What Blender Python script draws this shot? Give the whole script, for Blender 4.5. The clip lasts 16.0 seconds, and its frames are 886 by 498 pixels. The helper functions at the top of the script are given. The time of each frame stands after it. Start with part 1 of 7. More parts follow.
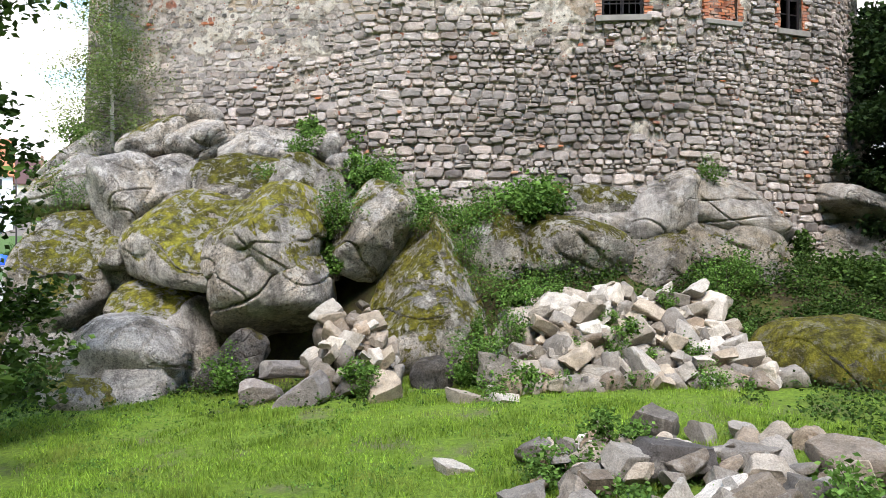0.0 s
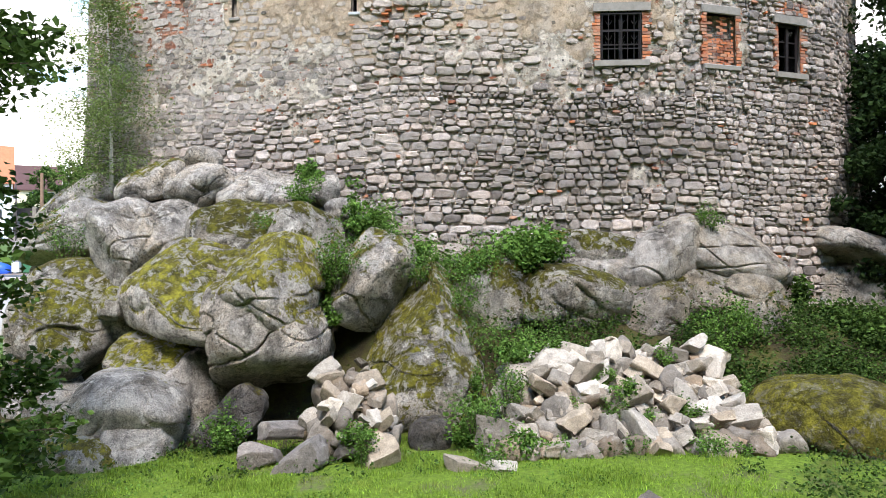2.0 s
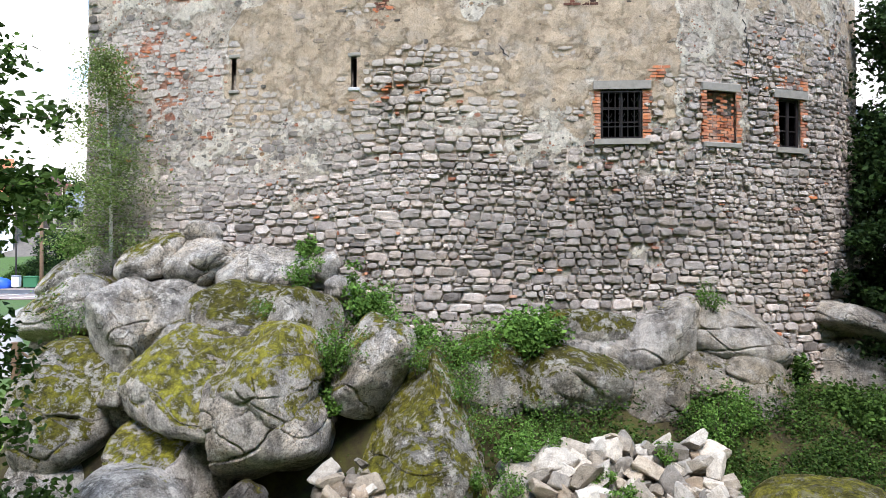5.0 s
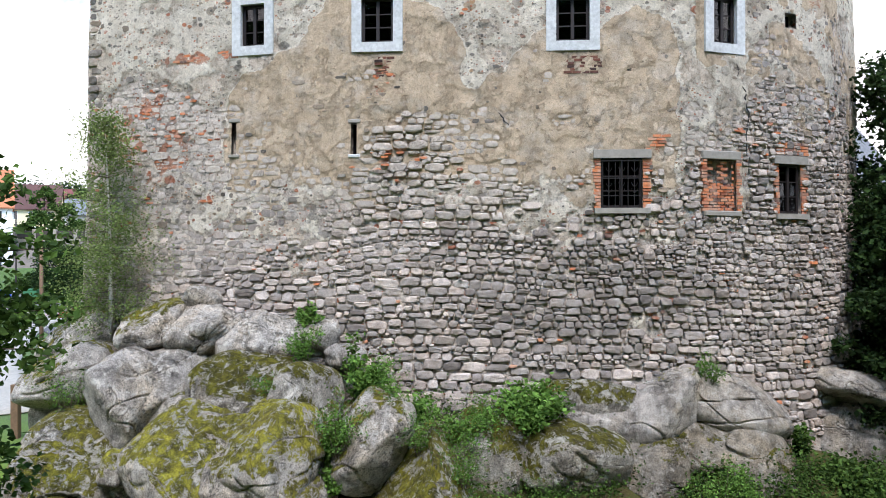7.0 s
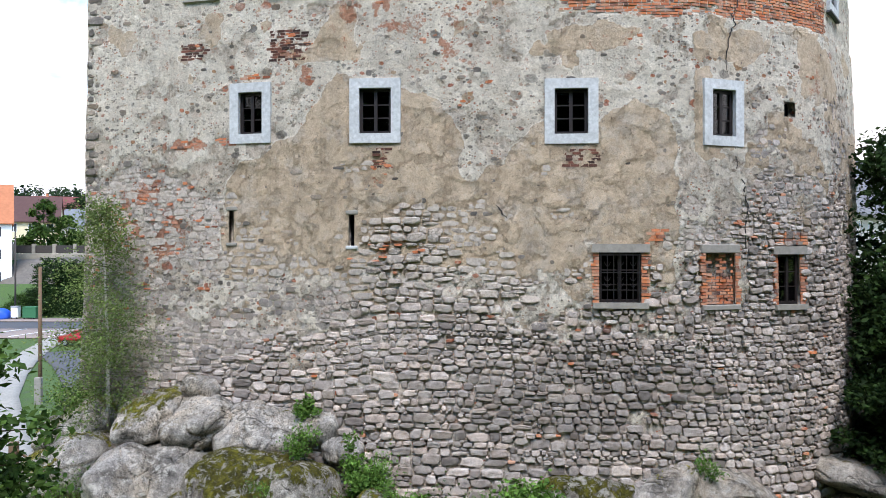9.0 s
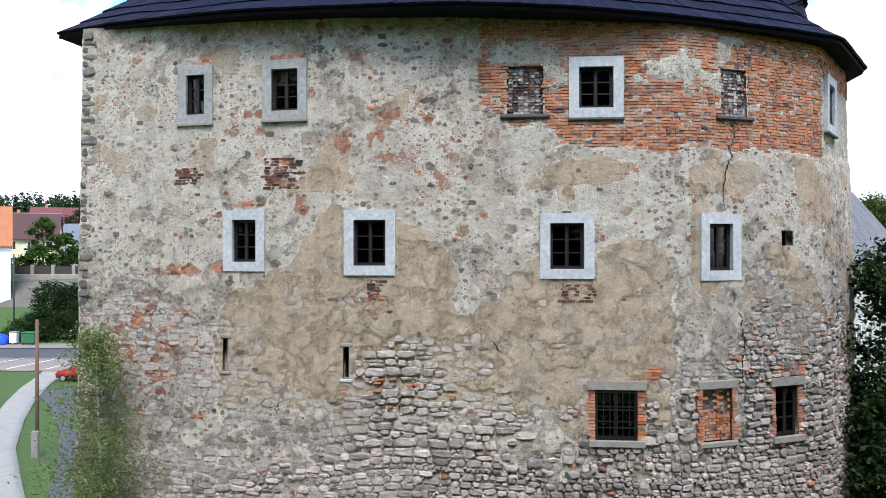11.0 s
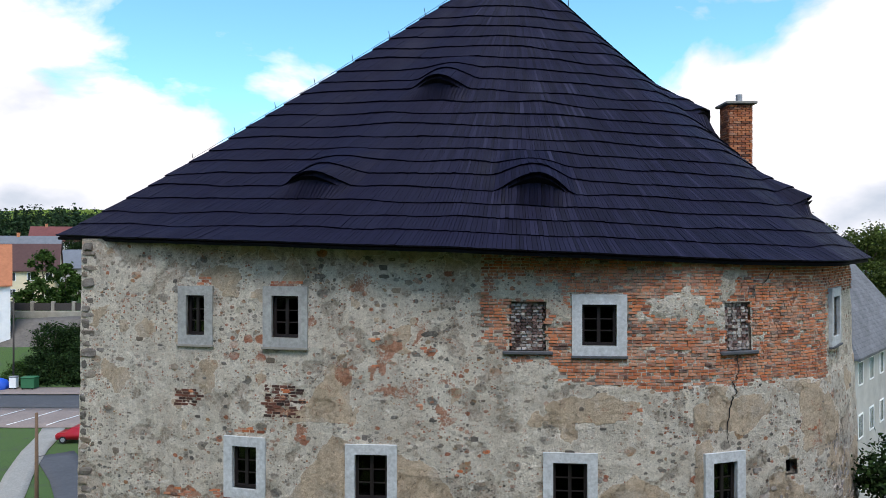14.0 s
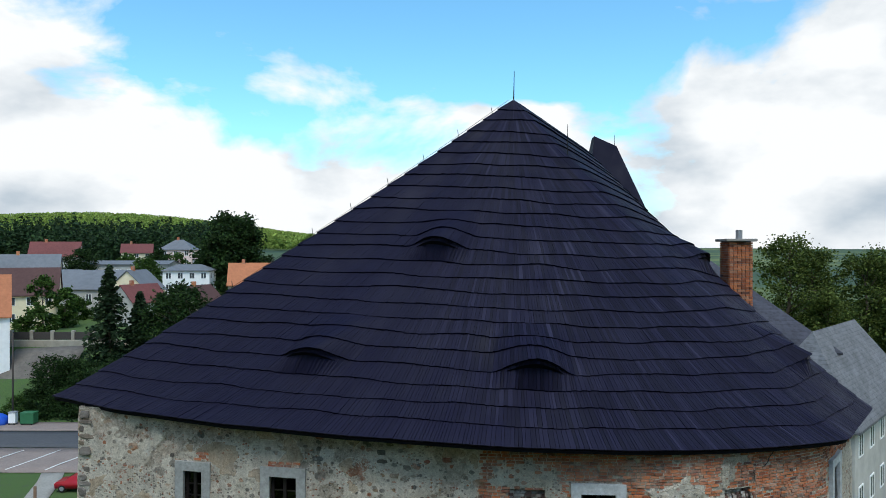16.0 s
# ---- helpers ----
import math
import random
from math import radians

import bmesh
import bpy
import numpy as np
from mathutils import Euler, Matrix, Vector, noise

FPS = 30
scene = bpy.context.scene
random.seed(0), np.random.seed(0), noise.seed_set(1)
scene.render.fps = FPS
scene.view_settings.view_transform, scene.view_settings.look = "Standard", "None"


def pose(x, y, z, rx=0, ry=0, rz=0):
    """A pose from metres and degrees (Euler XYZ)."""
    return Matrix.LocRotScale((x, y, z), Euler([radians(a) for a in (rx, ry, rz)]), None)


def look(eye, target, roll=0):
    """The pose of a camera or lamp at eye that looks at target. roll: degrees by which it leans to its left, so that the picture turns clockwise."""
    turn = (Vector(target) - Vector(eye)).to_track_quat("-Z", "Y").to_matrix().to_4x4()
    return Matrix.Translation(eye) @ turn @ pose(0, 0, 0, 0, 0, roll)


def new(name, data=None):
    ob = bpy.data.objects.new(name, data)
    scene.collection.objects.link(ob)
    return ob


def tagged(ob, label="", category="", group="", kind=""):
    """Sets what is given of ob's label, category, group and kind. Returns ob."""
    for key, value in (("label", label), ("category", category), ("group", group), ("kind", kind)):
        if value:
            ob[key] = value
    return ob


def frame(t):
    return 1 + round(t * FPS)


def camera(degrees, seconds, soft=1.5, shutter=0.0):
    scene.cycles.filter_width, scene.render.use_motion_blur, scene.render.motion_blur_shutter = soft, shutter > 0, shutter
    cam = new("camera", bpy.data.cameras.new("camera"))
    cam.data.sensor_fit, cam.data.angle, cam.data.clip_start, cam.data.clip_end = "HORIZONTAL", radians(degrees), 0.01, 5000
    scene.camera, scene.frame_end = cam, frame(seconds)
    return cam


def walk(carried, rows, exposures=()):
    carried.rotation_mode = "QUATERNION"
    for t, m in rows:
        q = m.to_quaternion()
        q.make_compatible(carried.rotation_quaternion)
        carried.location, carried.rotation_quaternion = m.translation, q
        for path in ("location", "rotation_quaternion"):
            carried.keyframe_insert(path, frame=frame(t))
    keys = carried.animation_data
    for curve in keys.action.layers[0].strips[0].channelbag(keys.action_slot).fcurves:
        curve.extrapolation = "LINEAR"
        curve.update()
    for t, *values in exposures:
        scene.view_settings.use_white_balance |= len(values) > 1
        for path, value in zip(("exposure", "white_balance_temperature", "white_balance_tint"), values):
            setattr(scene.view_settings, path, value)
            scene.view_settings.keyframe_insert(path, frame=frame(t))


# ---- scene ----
# The camera climbs straight up in front of the tower.
cam = camera(63.0, 16.0, soft=0.5)
PATH = [
    (0.0, 0.000, 0.000, 2.500), (0.5, 0.022, -0.008, 2.751), (1.0, 0.037, -0.017, 3.014), (1.5, 0.033, -0.021, 3.285),
    (2.0, 0.030, -0.021, 3.557), (2.5, 0.031, -0.024, 3.829), (3.0, 0.031, -0.024, 4.109), (3.5, 0.030, -0.019, 4.404),
    (4.0, 0.031, -0.010, 4.712), (6.5, 0.027, 0.016, 6.602), (7.0, 0.030, 0.020, 7.034), (7.5, 0.034, 0.027, 7.495),
    (8.0, 0.043, 0.033, 7.935), (8.5, 0.060, 0.044, 8.557), (9.0, 0.077, 0.074, 9.260), (11.5, 0.207, 0.215, 13.353),
    (12.0, 0.204, 0.224, 14.267), (12.5, 0.188, 0.247, 15.190), (13.0, 0.167, 0.278, 16.121), (13.5, 0.152, 0.305, 17.087),
    (14.0, 0.150, 0.334, 18.076), (14.5, 0.158, 0.359, 19.123), (15.0, 0.169, 0.380, 20.228), (15.5, 0.179, 0.402, 21.369),
    (16.0, 0.189, 0.433, 22.500),
]
EXPOSURES = [(0.0, 1.5, 6750, 18), (4.0, 1.48, 6550, 18), (9.0, 1.06, 6420, 18), (13.0, 0.66, 6500, 17), (14.5, 0.14, 6420, 14), (16.0, 0.02, 6320, 8)]
walk(cam, [(t, pose(x, y, z, 90, 0, 0)) for t, x, y, z in PATH], EXPOSURES)

# ---- world, sun ----
SUN_ELEV, SUN_AZ = 60.0, 174.0


def make_world():
    w = bpy.data.worlds.new("world")
    scene.world = w
    w.use_nodes = True
    nt = w.node_tree
    nt.nodes.clear()
    N, L = nt.nodes.new, nt.links.new
    out = N("ShaderNodeOutputWorld")
    sky = N("ShaderNodeTexSky")
    sky.sky_type, sky.sun_disc = "NISHITA", False
    sky.sun_elevation, sky.sun_rotation = radians(SUN_ELEV), radians(SUN_AZ)
    sky.air_density, sky.dust_density, sky.ozone_density = 1.0, 0.3, 4.0
    blue = N("ShaderNodeBackground")
    blue.inputs["Strength"].default_value = 0.15
    tint = N("ShaderNodeMix")
    tint.data_type, tint.blend_type = "RGBA", "MULTIPLY"
    tint.inputs[0].default_value = 1.0
    tint.inputs[7].default_value = (1.0, 1.5, 1.45, 1)
    L(sky.outputs[0], tint.inputs[6])
    L(tint.outputs[2], blue.inputs["Color"])
    white = N("ShaderNodeBackground")
    white.inputs["Strength"].default_value = 1.0
    co = N("ShaderNodeTexCoord")
    sep = N("ShaderNodeSeparateXYZ")
    L(co.outputs["Generated"], sep.inputs[0])
    stretch = N("ShaderNodeMapping")
    stretch.inputs["Scale"].default_value = (1.0, 1.0, 1.9)
    stretch.inputs["Location"].default_value = (0.37, 0.1, 0.42)
    L(co.outputs["Generated"], stretch.inputs[0])
    big = N("ShaderNodeTexNoise")
    big.inputs["Scale"].default_value, big.inputs["Detail"].default_value = 4.2, 10.0
    big.inputs["Roughness"].default_value, big.inputs["Distortion"].default_value = 0.52, 0.25
    L(stretch.outputs[0], big.inputs["Vector"])

    def m(op, a, b):
        n = N("ShaderNodeMath")
        n.operation = op
        for k, v in enumerate((a, b)):
            if isinstance(v, (int, float)):
                n.inputs[k].default_value = v
            else:
                L(v, n.inputs[k])
        return n.outputs[0]

    # more cloud low over the horizon and to the right, a clear gap high up over the tower
    x, z = sep.outputs["X"], sep.outputs["Z"]
    side = m("ADD", m("MULTIPLY", m("MAXIMUM", x, 0.0), 0.42), m("MULTIPLY", m("MAXIMUM", m("MULTIPLY", x, -1.0), 0.0), 0.12))
    low = m("MULTIPLY", m("SUBTRACT", 0.2, z), 0.65)
    edge = m("MULTIPLY", m("MAXIMUM", m("SUBTRACT", m("MULTIPLY", x, -1.0), 0.36), 0.0), 1.1)
    bias = m("ADD", m("ADD", side, low), edge)
    mask = m("ADD", big.outputs[0], bias)
    ramp = N("ShaderNodeValToRGB")
    ramp.color_ramp.elements[0].position, ramp.color_ramp.elements[1].position = 0.555, 0.645
    L(mask, ramp.inputs[0])
    tone = N("ShaderNodeValToRGB")
    tone.color_ramp.elements[0].position, tone.color_ramp.elements[1].position = 0.36, 0.56
    tone.color_ramp.elements[0].color, tone.color_ramp.elements[1].color = (0.5, 0.57, 0.64, 1), (1, 1, 1, 1)
    small = N("ShaderNodeTexNoise")
    small.inputs["Scale"].default_value, small.inputs["Detail"].default_value = 4.3, 6.0
    L(stretch.outputs[0], small.inputs["Vector"])
    L(small.outputs[0], tone.inputs[0])
    L(tone.outputs[0], white.inputs["Color"])
    mix = N("ShaderNodeMixShader")
    L(ramp.outputs[0], mix.inputs[0])
    L(blue.outputs[0], mix.inputs[1])
    L(white.outputs[0], mix.inputs[2])
    L(mix.outputs[0], out.inputs[0])


make_world()
sun_data = bpy.data.lights.new("sun", "SUN")
sun_data.energy, sun_data.angle, sun_data.color = 2.45, radians(22), (1.0, 0.96, 0.9)
sun = new("sun", sun_data)
# the sky's rotation runs clockwise from +y
az, el = radians(SUN_AZ), radians(SUN_ELEV)
sun.matrix_world = look((0, 0, 60), Vector((0, 0, 60)) - Vector((math.sin(az) * math.cos(el), math.cos(az) * math.cos(el), math.sin(el))))


# ---- materials ----
class Nodes:
    """A small builder for node materials."""

    def __init__(self, name):
        self.mat = bpy.data.materials.new(name)
        self.mat.use_nodes = True
        self.t = self.mat.node_tree
        self.bsdf = self.t.nodes["Principled BSDF"]
        self.geo = self.t.nodes.new("ShaderNodeNewGeometry")

    def link(self, a, b):
        self.t.links.new(a, b)

    def put(self, socket, v):
        if isinstance(v, (int, float)):
            socket.default_value = v
        elif isinstance(v, tuple):
            socket.default_value = (*v, 1) if len(v) == 3 else v
        else:
            self.link(v, socket)

    def pos(self, sx=1, sy=1, sz=1):
        n = self.t.nodes.new("ShaderNodeMapping")
        n.inputs["Scale"].default_value = (sx, sy, sz)
        self.link(self.geo.outputs["Position"], n.inputs[0])
        return n.outputs[0]

    def noise(self, scale, detail=4, rough=0.55, vec=None, distort=0.0):
        n = self.t.nodes.new("ShaderNodeTexNoise")
        n.inputs["Scale"].default_value, n.inputs["Detail"].default_value = scale, detail
        n.inputs["Roughness"].default_value, n.inputs["Distortion"].default_value = rough, distort
        self.link(vec or self.geo.outputs["Position"], n.inputs["Vector"])
        return n.outputs[0]

    def voronoi(self, scale, vec=None, feature="F1"):
        n = self.t.nodes.new("ShaderNodeTexVoronoi")
        n.feature = feature
        n.inputs["Scale"].default_value = scale
        self.link(vec or self.geo.outputs["Position"], n.inputs["Vector"])
        return n.outputs[0]

    def ramp(self, fac, *stops):
        n = self.t.nodes.new("ShaderNodeValToRGB")
        e = n.color_ramp.elements
        while len(e) < len(stops):
            e.new(0.5)
        for k, (p, c) in enumerate(stops):
            e[k].position = p
            e[k].color = (c, c, c, 1) if isinstance(c, (int, float)) else (*c, 1)
        self.link(fac, n.inputs[0])
        return n.outputs[0]

    def mix(self, fac, a, b, kind="MIX"):
        n = self.t.nodes.new("ShaderNodeMix")
        n.data_type, n.blend_type = "RGBA", kind
        self.put(n.inputs[0], fac)
        self.put(n.inputs[6], a)
        self.put(n.inputs[7], b)
        return n.outputs[2]

    def math(self, op, a, b=0.0):
        n = self.t.nodes.new("ShaderNodeMath")
        n.operation = op
        self.put(n.inputs[0], a)
        self.put(n.inputs[1], b)
        return n.outputs[0]

    def islands(self, scale, share, size):
        """Scattered roundish spots: a mask, and one random value for each spot."""
        warp = self.t.nodes.new("ShaderNodeTexNoise")
        warp.inputs["Scale"].default_value, warp.inputs["Detail"].default_value = scale * 2.2, 4
        self.link(self.geo.outputs["Position"], warp.inputs["Vector"])
        push = self.t.nodes.new("ShaderNodeVectorMath")
        push.operation = "MULTIPLY_ADD"
        push.inputs[1].default_value = (0.28 / scale * 1.6,) * 3
        self.link(warp.outputs["Color"], push.inputs[0])
        self.link(self.pos(1, 1, 1.35), push.inputs[2])
        v = self.t.nodes.new("ShaderNodeTexVoronoi")
        v.inputs["Scale"].default_value = scale
        self.link(push.outputs[0], v.inputs["Vector"])
        sep = self.t.nodes.new("ShaderNodeSeparateColor")
        self.link(v.outputs["Color"], sep.inputs[0])
        pick = self.ramp(sep.outputs[0], (1.0 - share, 0.0), (1.005 - share, 1.0))
        body = self.ramp(v.outputs["Distance"], (size, 1.0), (size * 1.25, 0.0))
        return self.math("MULTIPLY", pick, body), sep.outputs[1]

    def attr(self, name):
        n = self.t.nodes.new("ShaderNodeAttribute")
        n.attribute_name = name
        return n.outputs["Fac"]

    def rand(self):
        """One value per loose piece and per object."""
        o = self.t.nodes.new("ShaderNodeObjectInfo")
        n = self.t.nodes.new("ShaderNodeMath")
        n.operation = "ADD"
        self.link(o.outputs["Random"], n.inputs[0])
        self.link(self.geo.outputs["Random Per Island"], n.inputs[1])
        return self.math("FRACT", n.outputs[0])

    def up(self):
        n = self.t.nodes.new("ShaderNodeSeparateXYZ")
        self.link(self.geo.outputs["Normal"], n.inputs[0])
        return n.outputs["Z"]

    def done(self, color, rough=0.9, bump=None, strength=0.4, distance=0.02, spec=0.3):
        self.put(self.bsdf.inputs["Base Color"], color)
        self.put(self.bsdf.inputs["Roughness"], rough)
        self.bsdf.inputs["Specular IOR Level"].default_value = spec
        if bump is not None:
            n = self.t.nodes.new("ShaderNodeBump")
            n.inputs["Strength"].default_value, n.inputs["Distance"].default_value = strength, distance
            self.link(bump, n.inputs["Height"])
            self.link(n.outputs[0], self.bsdf.inputs["Normal"])
        return self.mat


def wall_material():
    """Old lime render in coats that flake off each other, worn down to mortar; the coats' weights come with the mesh."""
    n = Nodes("weathered_render")
    grain = n.noise(40, 5, 0.72)
    mid = n.noise(5.5, 9, 0.7, distort=0.6)
    crumb = n.noise(12, 9, 0.8, distort=1.0)
    flecks = n.math("MULTIPLY", n.math("SUBTRACT", n.noise(17, 8, 0.8, distort=1.2), 0.5), 1.5)
    ragged = n.math("ADD", flecks, n.math("MULTIPLY", n.math("SUBTRACT", n.noise(6.5, 10, 0.8, distort=0.8), 0.5), 1.3))
    ragged2 = n.math("ADD", n.math("MULTIPLY", flecks, 0.35), n.math("MULTIPLY", n.math("SUBTRACT", n.noise(5.0, 9, 0.75, distort=0.8), 0.5), 0.9))

    def coat(name, edge, a=0.46, b=0.54):
        return n.ramp(n.math("ADD", n.attr(name), edge), (a, 0.0), (b, 1.0))

    plaster, top, tan_w, red_w = coat("plaster", ragged), coat("coat", ragged), coat("tan", ragged2), coat("red", ragged)
    mortar = n.ramp(mid, (0.3, (0.19, 0.163, 0.142)), (0.42, (0.41, 0.362, 0.315)), (0.6, (0.62, 0.555, 0.485)))
    under = n.ramp(mid, (0.30, (0.21, 0.175, 0.14)), (0.45, (0.44, 0.375, 0.30)), (0.62, (0.62, 0.545, 0.45)))
    white = n.ramp(mid, (0.28, (0.37, 0.325, 0.255)), (0.42, (0.60, 0.545, 0.45)), (0.66, (0.73, 0.675, 0.575)))
    grey = n.ramp(n.noise(1.1, 7, 0.65), (0.46, 0.0), (0.62, 0.6))
    white = n.mix(grey, white, (0.47, 0.415, 0.335))
    tan = n.ramp(n.noise(3.2, 9, 0.74, distort=0.6), (0.26, (0.38, 0.295, 0.205)), (0.40, (0.46, 0.36, 0.255)), (0.58, (0.58, 0.465, 0.335)), (0.74, (0.70, 0.60, 0.465)))
    tan = n.mix(n.ramp(n.noise(1.3, 8, 0.7), (0.50, 0.0), (0.62, 0.45)), tan, n.ramp(mid, (0.35, (0.34, 0.305, 0.26)), (0.6, (0.62, 0.57, 0.50))))
    col = n.mix(plaster, mortar, n.mix(top, under, white))
    rim = n.ramp(n.math("ADD", n.attr("tan"), n.math("MULTIPLY", ragged2, 0.6)), (0.10, 0.0), (0.2, 0.9), (0.46, 0.9), (0.55, 0.0))
    col = n.mix(rim, col, n.ramp(mid, (0.28, (0.48, 0.42, 0.34)), (0.5, (0.72, 0.66, 0.56))))
    col = n.mix(tan_w, col, tan)
    bare = n.math("SUBTRACT", 1.0, n.math("MULTIPLY", tan_w, 0.93))
    for scale, share, size in ((2.6, 0.15, 0.36), (6.5, 0.20, 0.40), (15.0, 0.26, 0.42)):
        spot, which = n.islands(scale, share, size)
        tone = n.ramp(which, (0.0, (0.13, 0.12, 0.105)), (0.35, (0.25, 0.23, 0.20)), (0.6, (0.32, 0.27, 0.21)), (0.72, (0.33, 0.20, 0.10)), (0.8, (0.42, 0.16, 0.085)), (1.0, (0.30, 0.11, 0.07)))
        where = n.ramp(n.noise(0.55, 5, 0.65, n.pos(1, 1, 1 + scale * 0.1)), (0.42, 0.12), (0.55, 0.95))
        col = n.mix(n.math("MULTIPLY", n.math("MULTIPLY", spot, bare), where), col, n.mix(0.6, tone, n.ramp(crumb, (0.35, 0.5), (0.6, 1.3)), "MULTIPLY"))
    red = n.ramp(n.noise(8, 7, 0.72), (0.3, (0.17, 0.07, 0.045)), (0.5, (0.40, 0.17, 0.095)), (0.66, (0.46, 0.24, 0.16)), (0.74, (0.46, 0.40, 0.33)))
    col = n.mix(n.math("MULTIPLY", red_w, 0.85), col, red)
    pit = n.ramp(crumb, (0.34, 0.12), (0.43, 0.9), (0.58, 1.06), (0.70, 1.3))
    col = n.mix(0.9, col, pit, "MULTIPLY")
    col = n.mix(0.75, col, n.ramp(grain, (0.34, 0.72), (0.66, 1.3)), "MULTIPLY")
    streak = n.ramp(n.noise(1.0, 7, 0.68, n.pos(2.6, 2.6, 0.22)), (0.36, 0.7), (0.52, 1.05))
    col = n.mix(0.45, col, streak, "MULTIPLY")
    coats = n.math("ADD", n.math("MULTIPLY", plaster, 0.7), n.math("ADD", n.math("MULTIPLY", top, 0.6), n.math("MULTIPLY", tan_w, 0.5)))
    bump = n.math("ADD", n.math("MULTIPLY", grain, 0.35), n.math("ADD", n.noise(9, 9, 0.75, distort=0.7), n.math("MULTIPLY", crumb, 0.6)))
    return n.done(col, 0.93, n.math("ADD", bump, coats), 1.0, 0.075, 0.2)


def stone_material(name, dark, light, warm, cap=0.0, low=0.68, high=1.2, soot=0.0, lime=False):
    n = Nodes(name)
    r = n.rand()
    tint = n.ramp(n.math("FRACT", n.math("MULTIPLY", r, 7.13)), (0.0, low), (0.5, 0.95), (1.0, high))
    col = n.mix(1.0, n.ramp(r, (0.0, dark), (0.4, light), (0.75, warm), (1.0, dark)), tint, "MULTIPLY")
    col = n.mix(0.8, col, n.ramp(n.noise(5.5, 7, 0.68, distort=0.4), (0.3, 0.5), (0.7, 1.35)), "MULTIPLY")
    col = n.mix(0.7, col, n.ramp(n.noise(55, 4, 0.75), (0.3, 0.4), (0.68, 1.4)), "MULTIPLY")
    if soot:
        at = n.t.nodes.new("ShaderNodeSeparateXYZ")
        n.link(n.geo.outputs["Position"], at.inputs[0])
        blur = n.math("MULTIPLY", n.math("SUBTRACT", n.noise(0.9, 7, 0.7), 0.5), 3.0)
        for cx, cz, rx, rz, low_tone in ((3.4, 5.9, 2.9, 1.15, 0.55), (-0.9, 9.2, 1.0, 0.9, 0.6), (-3.5, 8.2, 2.2, 0.8, 0.78)):
            dx = n.math("POWER", n.math("ABSOLUTE", n.math("DIVIDE", n.math("SUBTRACT", at.outputs["X"], cx), rx)), 2.0)
            dz = n.math("POWER", n.math("ABSOLUTE", n.math("DIVIDE", n.math("SUBTRACT", at.outputs["Z"], cz), rz)), 2.0)
            far = n.math("ADD", n.math("ADD", dx, dz), blur)
            col = n.mix(soot, col, n.ramp(n.math("MULTIPLY", far, 0.4), (0.08, low_tone), (0.6, 1.05)), "MULTIPLY")
    if cap:
        lichen = n.ramp(n.noise(2.3, 8, 0.75), (0.54, 0.0), (0.64, 0.7))
        col = n.mix(lichen, col, n.ramp(n.noise(20, 5), (0.3, (0.2, 0.185, 0.16)), (0.7, (0.46, 0.43, 0.38))))
    if lime:
        # old mortar smeared over the stones, more of it higher up
        sep = n.t.nodes.new("ShaderNodeSeparateXYZ")
        n.link(n.geo.outputs["Position"], sep.inputs[0])
        height = n.math("MINIMUM", n.math("MULTIPLY", n.math("SUBTRACT", sep.outputs["Z"], 7.9), 0.07), 0.12)
        height = n.math("SUBTRACT", height, n.math("MULTIPLY", n.math("MAXIMUM", n.math("SUBTRACT", sep.outputs["X"], 5.5), 0.0), 0.05))
        smear = n.math("ADD", n.math("ADD", n.noise(7, 9, 0.78, distort=0.8), height), n.math("MULTIPLY", n.math("SUBTRACT", n.noise(0.5, 4, 0.6), 0.5), 0.5))
        col = n.mix(n.ramp(smear, (0.50, 0.0), (0.58, 0.9)), col, n.ramp(n.noise(9, 8, 0.75), (0.3, (0.22, 0.19, 0.16)), (0.5, (0.46, 0.405, 0.345)), (0.68, (0.62, 0.56, 0.49))))
    bump = n.math("ADD", n.math("MULTIPLY", n.noise(60, 4, 0.7), 0.3), n.noise(12, 8, 0.7, distort=0.3))
    return n.done(col, 0.92, bump, 0.9, 0.05, 0.25)


